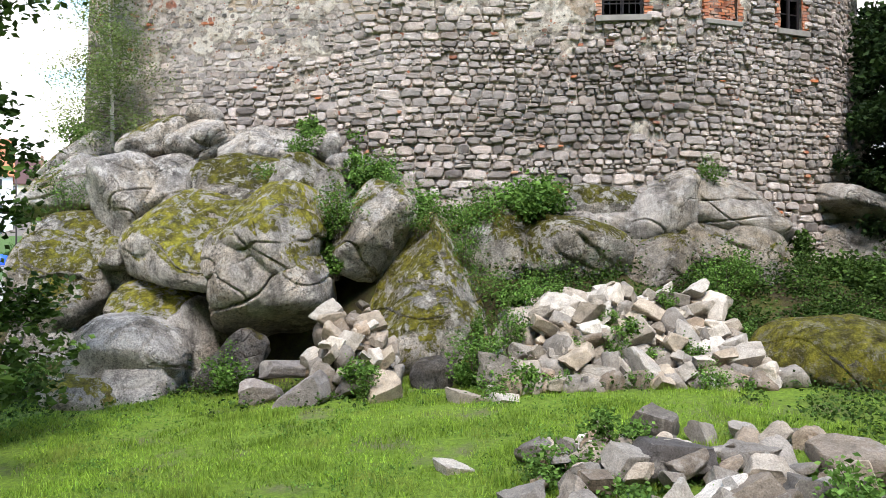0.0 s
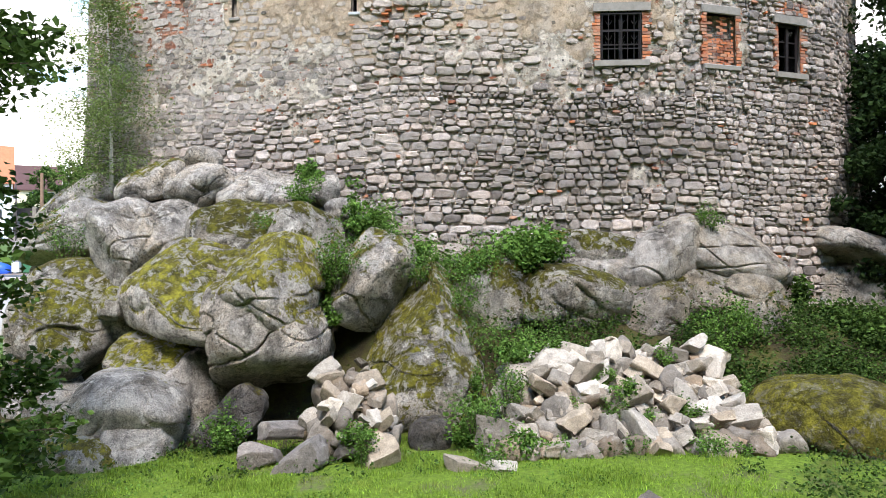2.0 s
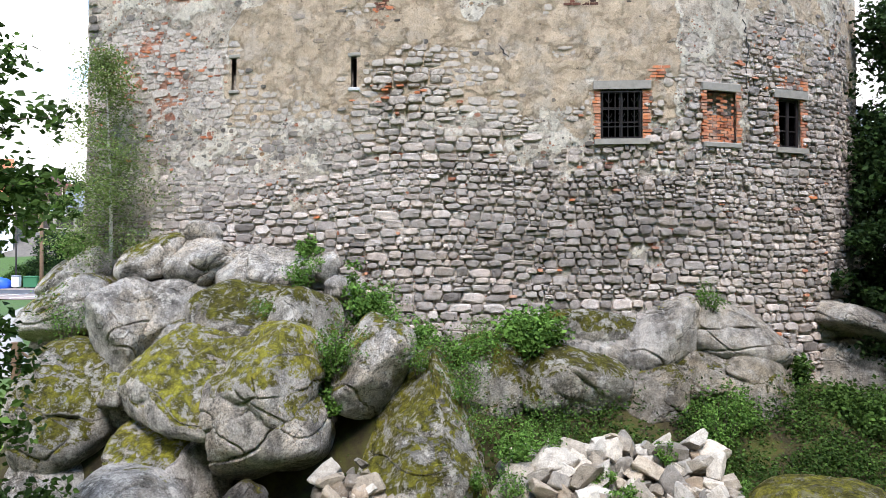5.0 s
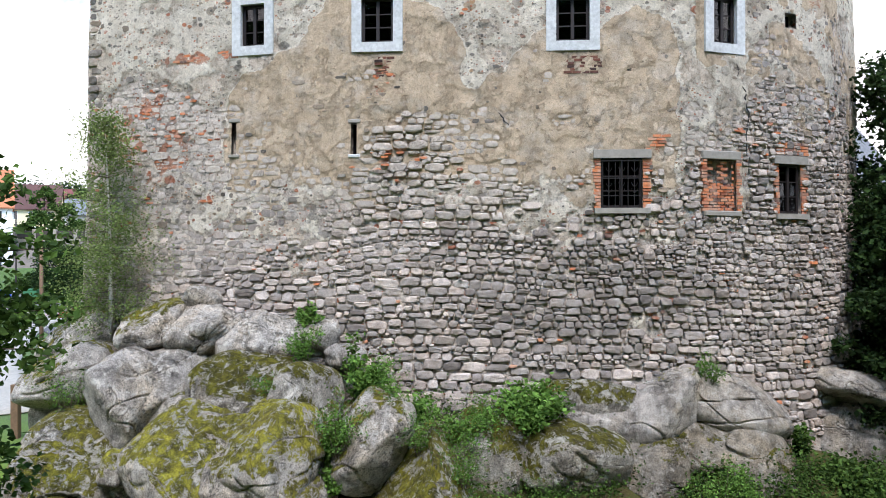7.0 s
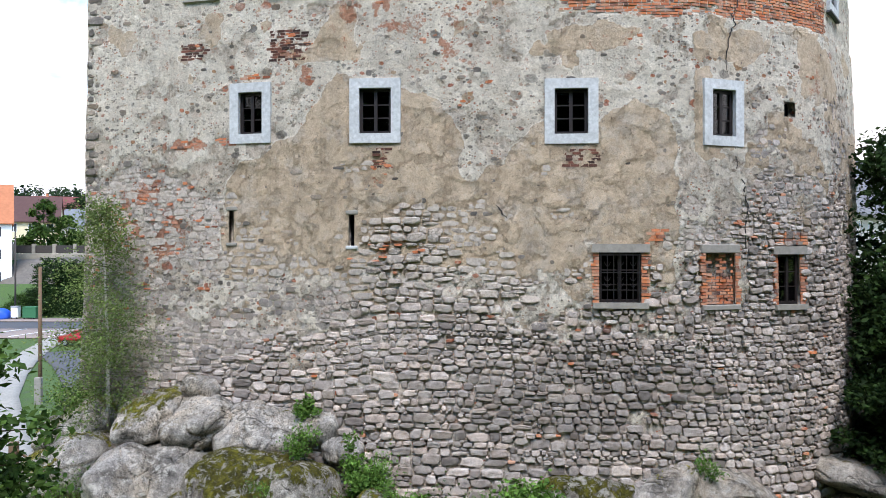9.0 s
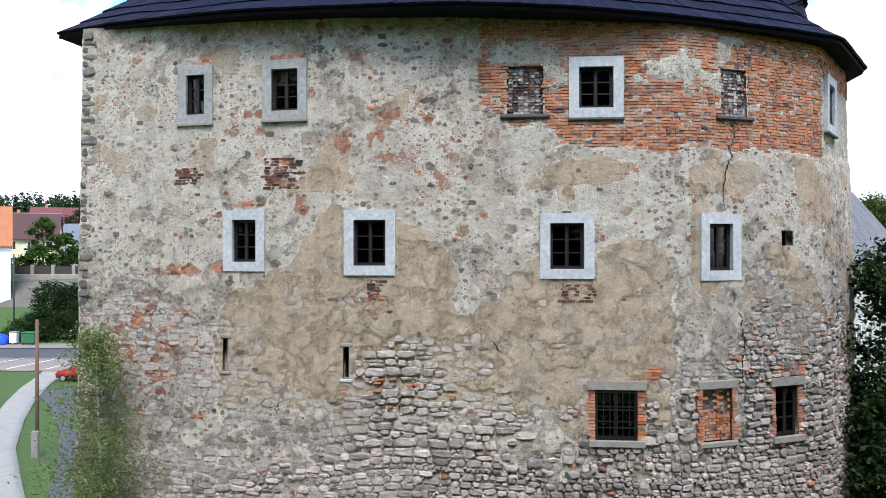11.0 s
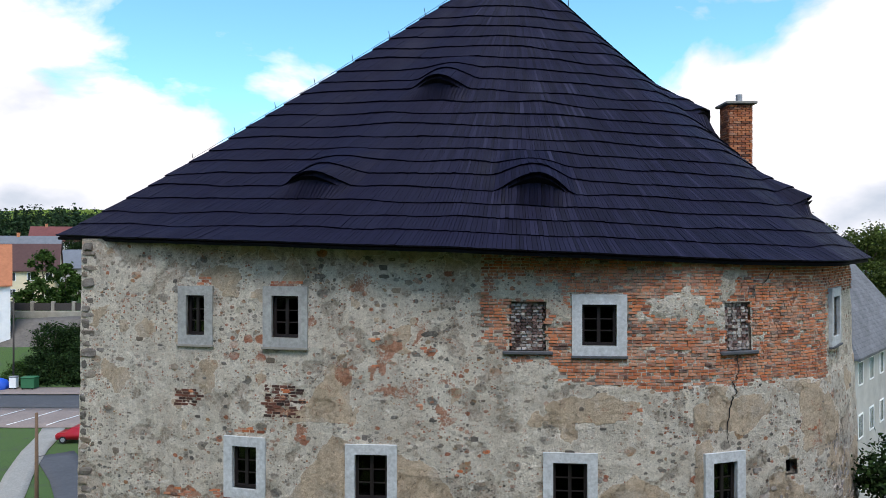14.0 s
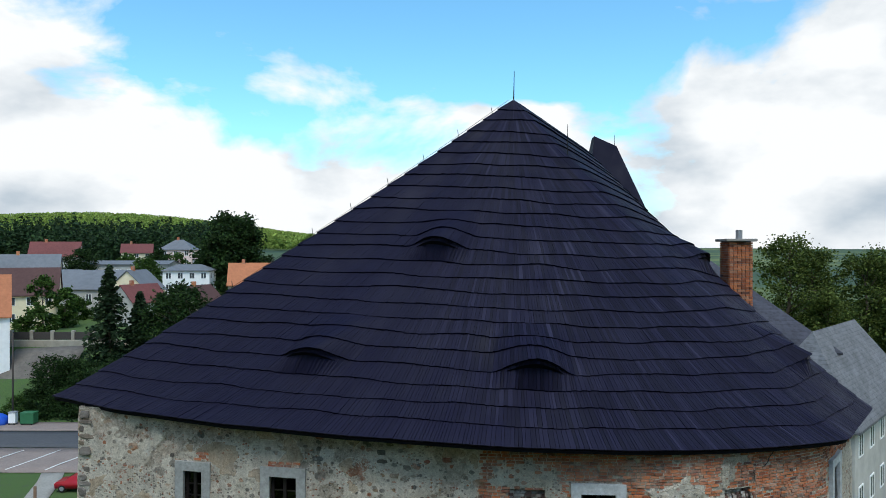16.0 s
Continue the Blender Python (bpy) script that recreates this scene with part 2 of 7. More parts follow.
def rock_material(name, moss, tint=(0.43, 0.405, 0.37), shade=1.0, flat=0.3, bare=0.1, pale=1.0, speckle=1.0):
    """Coarse granite with lichen, stains and hair cracks, and moss that sits on the flatter tops."""
    n = Nodes(name)
    base = n.ramp(n.noise(1.3, 9, 0.68, distort=0.5), (0.32, tuple(c * 0.34 for c in tint)), (0.47, tuple(c * 0.95 for c in tint)), (0.62, tuple(min(1, c * 1.55) for c in tint)))
    base = n.mix(n.ramp(n.noise(0.8, 7, 0.7), (0.46, 0.0), (0.6, 0.5)), base, n.mix(1.0, base, (1.12, 0.98, 0.76), "MULTIPLY"))
    col = n.mix(0.35 + 0.4 * speckle, base, n.ramp(n.noise(38, 5, 0.85), (0.39, 0.22), (0.5, 0.97), (0.61, 1.5)), "MULTIPLY")
    stain = n.ramp(n.noise(1.1, 9, 0.74, n.pos(1.7, 1.7, 0.45)), (0.38, 0.3), (0.5, 1.0))
    col = n.mix(0.65, col, stain, "MULTIPLY")
    col = n.mix(0.7, col, n.ramp(n.noise(5.5, 10, 0.8), (0.33, 0.2), (0.45, 1.0), (0.65, 1.2)), "MULTIPLY")
    lichen = n.ramp(n.noise(3.4, 10, 0.82), (0.53, 0.0), (0.57, 0.9 * pale))
    col = n.mix(lichen, col, n.ramp(n.noise(20, 6, 0.8), (0.36, (0.34, 0.325, 0.29)), (0.56, (0.74, 0.71, 0.64))))
    crust = n.math("MULTIPLY", n.ramp(n.noise(15, 6, 0.75, distort=0.4), (0.545, 0.0), (0.585, 1.0)), n.ramp(n.noise(0.8, 4, 0.6), (0.42, 0.15 * speckle), (0.6, 0.85 * speckle)))
    col = n.mix(crust, col, (0.05, 0.048, 0.042))
    line = n.ramp(n.noise(0.62, 6, 0.5, n.pos(1, 1, 1.5), 0.5), (0.489, 1.0), (0.5, 0.35), (0.511, 1.0))
    line2 = n.ramp(n.noise(1.1, 7, 0.55, n.pos(1.3, 1.3, 0.8), 0.6), (0.491, 1.0), (0.5, 0.3), (0.509, 1.0))
    seam = n.math("MULTIPLY", line, line2)
    broken = n.ramp(n.noise(0.9, 3), (0.40, 0.0), (0.5, 1.0))
    seam = n.math("MAXIMUM", seam, broken)
    col = n.mix(0.8, col, seam, "MULTIPLY")
    patch = n.math("ADD", n.math("ADD", n.noise(1.5, 11, 0.76, distort=0.6), n.math("MULTIPLY", n.math("SUBTRACT", n.noise(0.55, 4, 0.6), 0.5), 0.5)), n.math("MULTIPLY", n.up(), flat))
    edge = 1.02 - 0.6 * moss
    m = n.ramp(patch, (edge, 0.0), (edge + 0.035, 1.0))
    holes = n.ramp(n.noise(4.2, 10, 0.82, distort=0.4), (0.52, 0.0), (0.55, 1.0 - bare))
    col = n.mix(n.math("MULTIPLY", n.math("MULTIPLY", m, holes), 0.8 * pale), col, n.ramp(n.noise(16, 6, 0.8), (0.36, (0.30, 0.285, 0.24)), (0.58, (0.66, 0.63, 0.55))))
    m = n.math("MULTIPLY", m, n.math("SUBTRACT", 1.0, holes))
    tones = ((0.30, (0.030, 0.024, 0.010)), (0.43, (0.085, 0.08, 0.016)), (0.51, (0.19, 0.18, 0.024)), (0.59, (0.34, 0.32, 0.038)), (0.70, (0.50, 0.47, 0.08)))
    mosscol = n.ramp(n.noise(3.6, 11, 0.8, distort=0.5), *((p, tuple(c * shade for c in rgb)) for p, rgb in tones))
    mosscol = n.mix(n.ramp(n.noise(1.2, 5, 0.6), (0.46, 0.0), (0.62, 0.3 if bare < 0.5 else 0.1)), mosscol, tuple(c * shade for c in (0.16, 0.125, 0.04)))
    mosscol = n.mix(0.7, mosscol, n.ramp(n.noise(26, 5, 0.8), (0.34, 0.35), (0.62, 1.4)), "MULTIPLY")
    col = n.mix(m, col, mosscol)
    rough = n.math("ADD", n.math("MULTIPLY", n.noise(34, 6, 0.8), 0.5), n.noise(4.5, 10, 0.76, distort=0.4))
    bump = n.math("ADD", n.math("ADD", rough, n.math("MULTIPLY", seam, 0.8)), n.math("MULTIPLY", m, n.noise(14, 6, 0.8)))
    return n.done(col, 0.95, bump, 1.0, 0.13, 0.2)


def brick_material(name="old_brick", tone=1.0, washed=0.5):
    n = Nodes(name)
    r = n.rand()
    stops = ((0.0, (0.20, 0.065, 0.035)), (0.25, (0.45, 0.14, 0.055)), (0.5, (0.58, 0.205, 0.085)), (0.72, (0.42, 0.125, 0.06)), (0.84, (0.48, 0.25, 0.15)), (0.88, (0.34, 0.11, 0.06)), (0.96, (0.10, 0.055, 0.045)), (1.0, (0.12, 0.065, 0.055)))
    col = n.ramp(r, *((p, tuple(v * tone for v in c)) for p, c in stops))
    wash = n.ramp(n.noise(3.2, 10, 0.8, distort=0.8), (0.46, 0.0), (0.62, washed))
    col = n.mix(wash, col, (0.46, 0.35, 0.27))
    col = n.mix(0.6, col, n.ramp(n.noise(26, 5, 0.7), (0.3, 0.5), (0.7, 1.25)), "MULTIPLY")
    return n.done(col, 0.93, n.noise(30, 6, 0.7), 0.6, 0.015, 0.2)


def shingle_material():
    """Tarred shingles, closed and even to the west; streaky to the east, with its brighter sheen put into the colour.
    """
    n = Nodes("tarred_shingle")
    # bluish tones carry the sky's reflection in the base colour
    even = n.ramp(n.rand(), (0.0, (0.0062, 0.0058, 0.0175)), (1.0, (0.0078, 0.0073, 0.0215)))
    streaky_sheen = n.ramp(n.rand(), (0.0, (0.0042, 0.004, 0.0125)), (0.7, (0.009, 0.0085, 0.023)), (0.95, (0.014, 0.0133, 0.03)), (1.0, (0.027, 0.026, 0.046)))
    sep = n.t.nodes.new("ShaderNodeSeparateXYZ")
    n.link(n.geo.outputs["Position"], sep.inputs[0])
    east = n.math("ADD", n.math("MULTIPLY", sep.outputs["X"], 0.09), n.noise(0.35, 5, 0.6))
    col = n.mix(n.ramp(east, (0.5, 0.0), (0.72, 1.0)), even, streaky_sheen)
    grain = n.noise(1.0, 5, 0.7, n.pos(55, 55, 4))
    col = n.mix(0.6, col, n.ramp(grain, (0.35, 0.7), (0.75, 1.5)), "MULTIPLY")
    chip = n.ramp(n.noise(7.0, 4, 0.7), (0.70, 0.0), (0.76, 0.35))
    col = n.mix(chip, col, (0.05, 0.048, 0.06))
    return n.done(n.mix(1.0, col, (0.85, 0.85, 1.05), "MULTIPLY"), n.ramp(n.noise(1.1, 4), (0.3, 0.58), (0.7, 0.78)), grain, 0.5, 0.01, 0.17)


def slate_material(name, color):
    """Small slates in courses, each a little lighter or darker."""
    n = Nodes(name)
    sep = n.t.nodes.new("ShaderNodeSeparateXYZ")
    n.link(n.geo.outputs["Position"], sep.inputs[0])
    course = n.math("FRACT", n.math("MULTIPLY", sep.outputs["Z"], 4.2))
    line = n.ramp(course, (0.0, 0.45), (0.14, 1.0), (0.9, 1.1))
    each = n.ramp(n.voronoi(3.4, n.pos(1, 1, 1.3)), (0.1, 0.75), (0.6, 1.25))
    c = n.mix(0.8, n.mix(0.8, color, line, "MULTIPLY"), each, "MULTIPLY")
    c = n.mix(0.8, c, n.ramp(n.noise(0.8, 7, 0.7), (0.35, 0.6), (0.65, 1.35)), "MULTIPLY")
    return n.done(c, 0.65, course, 0.6, 0.04, 0.3)


def plain(name, color, rough=0.7, var=0.35, scale=8.0, metal=0.0, bump=0.2, spec=0.4):
    n = Nodes(name)
    c = n.mix(var, color, n.ramp(n.noise(scale, 6, 0.65), (0.3, 0.45), (0.7, 1.35)), "MULTIPLY")
    c = n.mix(var * 0.7, c, n.ramp(n.noise(scale * 0.13, 4), (0.3, 0.6), (0.7, 1.2)), "MULTIPLY")
    n.bsdf.inputs["Metallic"].default_value = metal
    return n.done(c, rough, n.noise(scale * 4, 5), bump, 0.01, spec)


def leaf_material(name, dark, light, trans=0.25, patches=0.0):
    n = Nodes(name)
    c = n.ramp(n.rand(), (0.0, dark), (0.75, light), (1.0, tuple(min(1, v * 1.5) for v in light)))
    c = n.mix(0.5, c, n.ramp(n.noise(1.3, 3), (0.35, 0.55), (0.65, 1.2)), "MULTIPLY")
    if patches:
        # straw-coloured and lush places
        c = n.mix(n.ramp(n.noise(0.9, 6, 0.7), (0.5, 0.0), (0.66, patches)), c, (0.21, 0.21, 0.07))
        c = n.mix(0.8, c, n.ramp(n.noise(0.45, 5, 0.65), (0.36, 0.45), (0.56, 1.15)), "MULTIPLY")
    n.bsdf.inputs["Subsurface Weight"].default_value = 0.0
    n.done(c, 0.7, None, spec=0.12)
    tr = n.t.nodes.new("ShaderNodeBsdfTranslucent")
    n.link(c, tr.inputs[0])
    mx = n.t.nodes.new("ShaderNodeMixShader")
    mx.inputs[0].default_value = trans
    n.link(n.bsdf.outputs[0], mx.inputs[1])
    n.link(tr.outputs[0], mx.inputs[2])
    n.link(mx.outputs[0], n.t.nodes["Material Output"].inputs[0])
    return n.mat


def ground_material():
    n = Nodes("meadow_ground")
    fine = n.noise(14, 6, 0.7)
    green = n.ramp(fine, (0.3, (0.05, 0.085, 0.013)), (0.55, (0.12, 0.195, 0.022)), (0.75, (0.19, 0.28, 0.04)))
    # distant land; its slight bluish haze is put into the colour
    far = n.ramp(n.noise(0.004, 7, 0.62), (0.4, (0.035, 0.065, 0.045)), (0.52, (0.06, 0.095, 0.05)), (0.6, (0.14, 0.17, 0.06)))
    earth = n.ramp(n.noise(22, 6, 0.7), (0.3, (0.05, 0.04, 0.028)), (0.7, (0.17, 0.145, 0.105)))
    bare = n.ramp(n.noise(0.75, 6, 0.7), (0.54, 0.0), (0.66, 0.8))
    near = n.mix(bare, green, earth)
    slope = n.ramp(n.noise(1.6, 9, 0.75), (0.36, (0.022, 0.018, 0.012)), (0.48, (0.045, 0.038, 0.018)), (0.58, (0.06, 0.06, 0.016)), (0.68, (0.04, 0.06, 0.015)))
    col = n.mix(n.attr("slope"), near, slope)
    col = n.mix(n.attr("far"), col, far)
    return n.done(col, 0.95, n.noise(30, 6, 0.7), 0.8, 0.04, 0.15)


def glass_material():
    n = Nodes("window_glass")
    n.bsdf.inputs["Transmission Weight"].default_value = 1.0
    return n.done((0.16, 0.17, 0.18), n.ramp(n.noise(3.0, 2), (0.3, 0.03), (0.7, 0.09)), n.noise(2.5, 2), 0.06, 0.02, 0.1)


M_WALL = wall_material()
M_STONE = stone_material("field_stone", (0.215, 0.19, 0.172), (0.43, 0.385, 0.35), (0.45, 0.378, 0.325), 1.0, soot=0.9, lime=True)
M_STONE_BARE = stone_material("bare_field_stone", (0.13, 0.115, 0.10), (0.27, 0.24, 0.21), (0.31, 0.245, 0.18), 1.0)
M_RUBBLE = stone_material("quarry_rubble", (0.29, 0.26, 0.215), (0.56, 0.52, 0.45), (0.43, 0.36, 0.27), low=0.66, high=1.22)
M_RUBBLE_DARK = stone_material("old_rubble_and_gap_shade", (0.15, 0.135, 0.115), (0.33, 0.30, 0.255), (0.33, 0.25, 0.17), 1.0)
M_SLABSTONE = stone_material("dark_slab_stone", (0.14, 0.128, 0.118), (0.27, 0.25, 0.225), (0.23, 0.20, 0.175), 1.0)
M_BRICK = brick_material("old_brick", 1.0, 0.72)
M_BRICK_NEW = brick_material("chimney_brick", 0.85, 0.2)
M_BRICK_DARK = stone_material("sooty_brick", (0.055, 0.035, 0.03), (0.13, 0.06, 0.045), (0.22, 0.09, 0.06))
M_BLIND = stone_material("mottled_infill_brick", (0.10, 0.065, 0.06), (0.22, 0.13, 0.11), (0.62, 0.58, 0.53))
M_SILL = plain("dark_slate_sill", (0.075, 0.08, 0.09), 0.7, 0.35, 9)
M_OLDSURROUND = plain("bare_grey_surround", (0.33, 0.335, 0.32), 0.88, 0.55, 9, bump=0.5)
M_SHINGLE = shingle_material()
M_ROCK = rock_material("granite", 0.25, (0.40, 0.377, 0.342))
M_ROCK_SMOOTH = rock_material("smooth_granite", 0.28, (0.36, 0.333, 0.295), pale=0.5, speckle=0.35)
M_ROCK_BROWN = rock_material("brown_weathered_granite", 0.52, (0.25, 0.225, 0.185), 0.8, pale=0.35, speckle=0.5)
M_ROCK_SOME = rock_material("granite_with_moss", 0.50, shade=0.95)
M_ROCK_LAYER = rock_material("layered_mossy_granite", 0.74, (0.36, 0.34, 0.30), 0.85)
M_ROCK_DRY = rock_material("granite_under_dry_moss", 0.70, (0.30, 0.28, 0.245), 0.62)
# dark tone for damp stones, and for hollows whose shade is in the colour
M_ROCK_DARK = rock_material("damp_and_shaded_granite", 0.40, (0.10, 0.095, 0.09), 0.6, pale=0.08)
M_ROCK_MOSS = rock_material("mossy_granite", 0.74, shade=1.3)
M_ROCK_STREAK = rock_material("moss_streaked_granite", 0.92, (0.36, 0.34, 0.30), 0.85, 0.14)
M_ROCK_FULL = rock_material("moss_covered_granite", 1.06, (0.14, 0.125, 0.10), 0.85, bare=0.55)
M_GROUND = ground_material()
M_GLASS = glass_material()
M_SURROUND = plain("limewashed_surround", (0.50, 0.52, 0.525), 0.85, 0.5, 11, bump=0.5)
M_GREYSTONE = plain("dressed_granite", (0.27, 0.255, 0.225), 0.9, 0.4, 9)
M_FRAME = plain("dark_stained_wood", (0.014, 0.010, 0.010), 0.55, 0.4, 14)
M_IRON = plain("wrought_iron", (0.03, 0.028, 0.028), 0.6, 0.3, 20, 0.6)
# roof boards; also the shade of rooms and dormer openings put into colour
M_DARKWOOD_SHADE = plain("dark_boards_and_shade", (0.009, 0.0085, 0.012), 0.9, 0.4, 10, spec=0.08)
M_SLATE = slate_material("grey_slate", (0.115, 0.12, 0.13))
M_SLATE_DARK = slate_material("dark_slate", (0.04, 0.04, 0.052))
# brighter leaf copy with sunlight put into its colour
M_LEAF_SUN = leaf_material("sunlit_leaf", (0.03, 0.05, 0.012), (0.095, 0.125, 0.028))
M_ZINC = plain("zinc_sheet", (0.32, 0.33, 0.34), 0.45, 0.2, 3, 0.5)
M_BARK = plain("bark", (0.09, 0.07, 0.05), 0.95, 0.5, 12, bump=0.7)
M_BIRCH = plain("birch_bark", (0.55, 0.52, 0.47), 0.8, 0.6, 16, bump=0.5)
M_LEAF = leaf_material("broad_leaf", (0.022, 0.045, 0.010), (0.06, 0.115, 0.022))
# darker leaf copy that carries shade in its colour
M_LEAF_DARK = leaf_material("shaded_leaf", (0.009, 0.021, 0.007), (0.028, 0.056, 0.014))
M_LEAF_BIRCH = leaf_material("birch_leaf", (0.095, 0.14, 0.04), (0.20, 0.27, 0.09), 0.4)
M_LEAF_FRESH = leaf_material("fresh_leaf", (0.045, 0.10, 0.016), (0.13, 0.25, 0.05), 0.3)
M_GRASS = leaf_material("grass_blade", (0.115, 0.205, 0.026), (0.25, 0.40, 0.052), 0.3, 0.6)
M_NEEDLE = leaf_material("spruce_needle", (0.010, 0.022, 0.010), (0.028, 0.05, 0.020), 0.1)
# sun on the far hill is put into this leaf colour
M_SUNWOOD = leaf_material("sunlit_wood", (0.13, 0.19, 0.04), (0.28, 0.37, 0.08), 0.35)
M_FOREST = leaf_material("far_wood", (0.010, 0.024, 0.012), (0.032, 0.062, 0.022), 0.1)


# ---- mesh helpers ----
def mesh_of(name, verts, faces, material, smooth=False, attrs=None):
    me = bpy.data.meshes.new(name)
    me.from_pydata([tuple(v) for v in verts], [], [tuple(f) for f in faces])
    me.materials.append(material)
    if smooth:
        me.polygons.foreach_set("use_smooth", [True] * len(me.polygons))
    for key, values in (attrs or {}).items():
        a = me.attributes.new(key, "FLOAT", "POINT")
        a.data.foreach_set("value", np.asarray(values, dtype=np.float32))
    me.update()
    return me


def from_bm(name, bm, material, smooth=False):
    me = bpy.data.meshes.new(name)
    bm.to_mesh(me)
    bm.free()
    me.materials.append(material)
    if smooth:
        me.polygons.foreach_set("use_smooth", [True] * len(me.polygons))
    return me


def part(name, data, parent, label=""):
    ob = new(name, data)
    ob.parent = parent
    return tagged(ob, label) if label else ob


def thing(name, label, category, at=(0, 0, 0), data=None, group="", kind=""):
    ob = new(name, data)
    ob.location = at
    return tagged(ob, label, category, group, kind)


class Bag:
    """Collects vertices and faces for one joined mesh."""

    def __init__(self):
        self.v, self.f = [], []

    def add(self, verts, faces):
        k = len(self.v)
        self.v.extend(verts)
        self.f.extend([tuple(i + k for i in f) for f in faces])

    def box(self, lo, hi, m=None):
        vs = [Vector((x, y, z)) for z in (lo[2], hi[2]) for y in (lo[1], hi[1]) for x in (lo[0], hi[0])]
        if m is not None:
            vs = [m @ v for v in vs]
        self.add(vs, [(0, 2, 3, 1), (4, 5, 7, 6), (0, 1, 5, 4), (2, 6, 7, 3), (0, 4, 6, 2), (1, 3, 7, 5)])

    def tube(self, pts, radii, sides=7):
        rings = []
        for i, p in enumerate(pts):
            d = (Vector(pts[min(i + 1, len(pts) - 1)]) - Vector(pts[max(i - 1, 0)])).normalized()
            a = d.orthogonal().normalized()
            b = d.cross(a)
            rings.append([Vector(p) + radii[i] * (math.cos(q) * a + math.sin(q) * b) for q in (2 * math.pi * k / sides for k in range(sides))])
        vs = [v for r in rings for v in r]
        fs = [(i * sides + k, i * sides + (k + 1) % sides, (i + 1) * sides + (k + 1) % sides, (i + 1) * sides + k) for i in range(len(pts) - 1) for k in range(sides)]
        fs += [tuple(range(sides))[::-1], tuple(len(vs) - sides + k for k in range(sides))]
        self.add(vs, fs)

    def mesh(self, name, material, smooth=False):
        return mesh_of(name, self.v, self.f, material, smooth)


def box_mesh(name, lo, hi, material, bevel=0.012):
    bm = bmesh.new()
    bmesh.ops.create_cube(bm, size=1)
    for v in bm.verts:
        v.co = Vector([lo[k] + (v.co[k] + 0.5) * (hi[k] - lo[k]) for k in range(3)])
    if bevel:
        bmesh.ops.bevel(bm, geom=bm.edges[:], offset=bevel, segments=1, affect="EDGES")
    return from_bm(name, bm, material)


def smoothstep(a, b, x):
    t = min(1.0, max(0.0, (x - a) / (b - a)))
    return t * t * (3 - 2 * t)


def nz(x, y, z=0.0, scale=1.0, octaves=4):
    return noise.fractal(Vector((x, y, z)) * scale, 1.0, 2.0, octaves)


# ---- ground: one sheet to the horizon ----
def ground_height(x, y):
    h = 0.1 + 0.05 * min(max(x, -8.0), 3.0)
    top = float(np.interp(x, [-11, -8, -3.5, -1.5, 1, 4, 6, 8.5, 10, 13], [0.6, 3.3, 3.4, 3.2, 3.1, 2.7, 2.5, 2.2, 1.9, 1.4]))
    foot = float(np.interp(x, [-9, -5, -2.5, -1, 2, 4.5, 7, 10], [14.4, 15.0, 15.0, 13.8, 13.4, 13.6, 12.8, 12.0]))
    rise = smoothstep(foot - 0.6, 17.2, y) * smoothstep(-11.8, -9.0, x) * (1 - smoothstep(30, 40, y)) * (1 - smoothstep(15, 24, x))
    h += rise * (top - h) * (1 + 0.06 * nz(x, y, 0, 0.8))
    h += 0.05 * nz(x, y, 3, 0.7) + 0.018 * nz(x, y, 9, 3.0, 2)
    # the village climbs behind the road, woods and hills follow
    h += 0.6 * smoothstep(30, 70, y) + 7.8 * smoothstep(93, 110, y) * (1 - smoothstep(-5, 40, x)) + 8.0 * smoothstep(135, 230, y) * (1 - smoothstep(20, 160, x)) + 4.0 * smoothstep(240, 420, y) * (1 - smoothstep(-20, 100, x))
    h += 52 * math.exp(-(((x + 600) / 330) ** 2) - ((y - 1350) / 520) ** 2) + 5 * math.exp(-(((x + 1000) / 500) ** 2) - ((y - 1200) / 500) ** 2)
    h += 9 * smoothstep(60, 300, y) * smoothstep(0, 300, x)
    far = smoothstep(1200, 3200, y)
    h += far * (12 + 14 * nz(x, y, 5, 0.0009, 3))
    return h


def make_ground():
    xs = sorted(set(list(np.arange(-14, 16.01, 0.25)) + list(-14 - np.cumsum(0.5 * 1.18 ** np.arange(38)))[:38] + list(16 + np.cumsum(0.5 * 1.18 ** np.arange(38)))[:38]))
    ys = sorted(set(list(np.arange(2, 22.01, 0.25)) + list(2 - np.cumsum(0.6 * 1.3 ** np.arange(20))) + list(22 + np.cumsum(0.6 * 1.12 ** np.arange(56)))))
    vs, slope, far = [], [], []
    for y in ys:
        for x in xs:
            vs.append((x, y, ground_height(x, y)))
            slope.append(max(0.6 * smoothstep(4.2, 6.5, x) * smoothstep(7.5, 10.5, y) * (1 - smoothstep(13, 15, x)), 0) if y < 12.2 and -0.2 < nz(x, y, 70, 1.1, 3) else smoothstep(12.2, 13.6, y + 0.5 * nz(x, y, 0, 0.9)) * smoothstep(-11, -9.5, x) * (1 - smoothstep(18, 26, x)) * (1 - smoothstep(26, 36, y)))
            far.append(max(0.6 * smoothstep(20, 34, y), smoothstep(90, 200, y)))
    n = len(xs)
    fs = [(j * n + i, j * n + i + 1, (j + 1) * n + i + 1, (j + 1) * n + i) for j in range(len(ys) - 1) for i in range(n - 1)]
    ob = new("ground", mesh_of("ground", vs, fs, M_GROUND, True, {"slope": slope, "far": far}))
    tagged(ob, "mown lawn rising to an earthy rock slope, fields beyond", "ground", kind="structure")


make_ground()

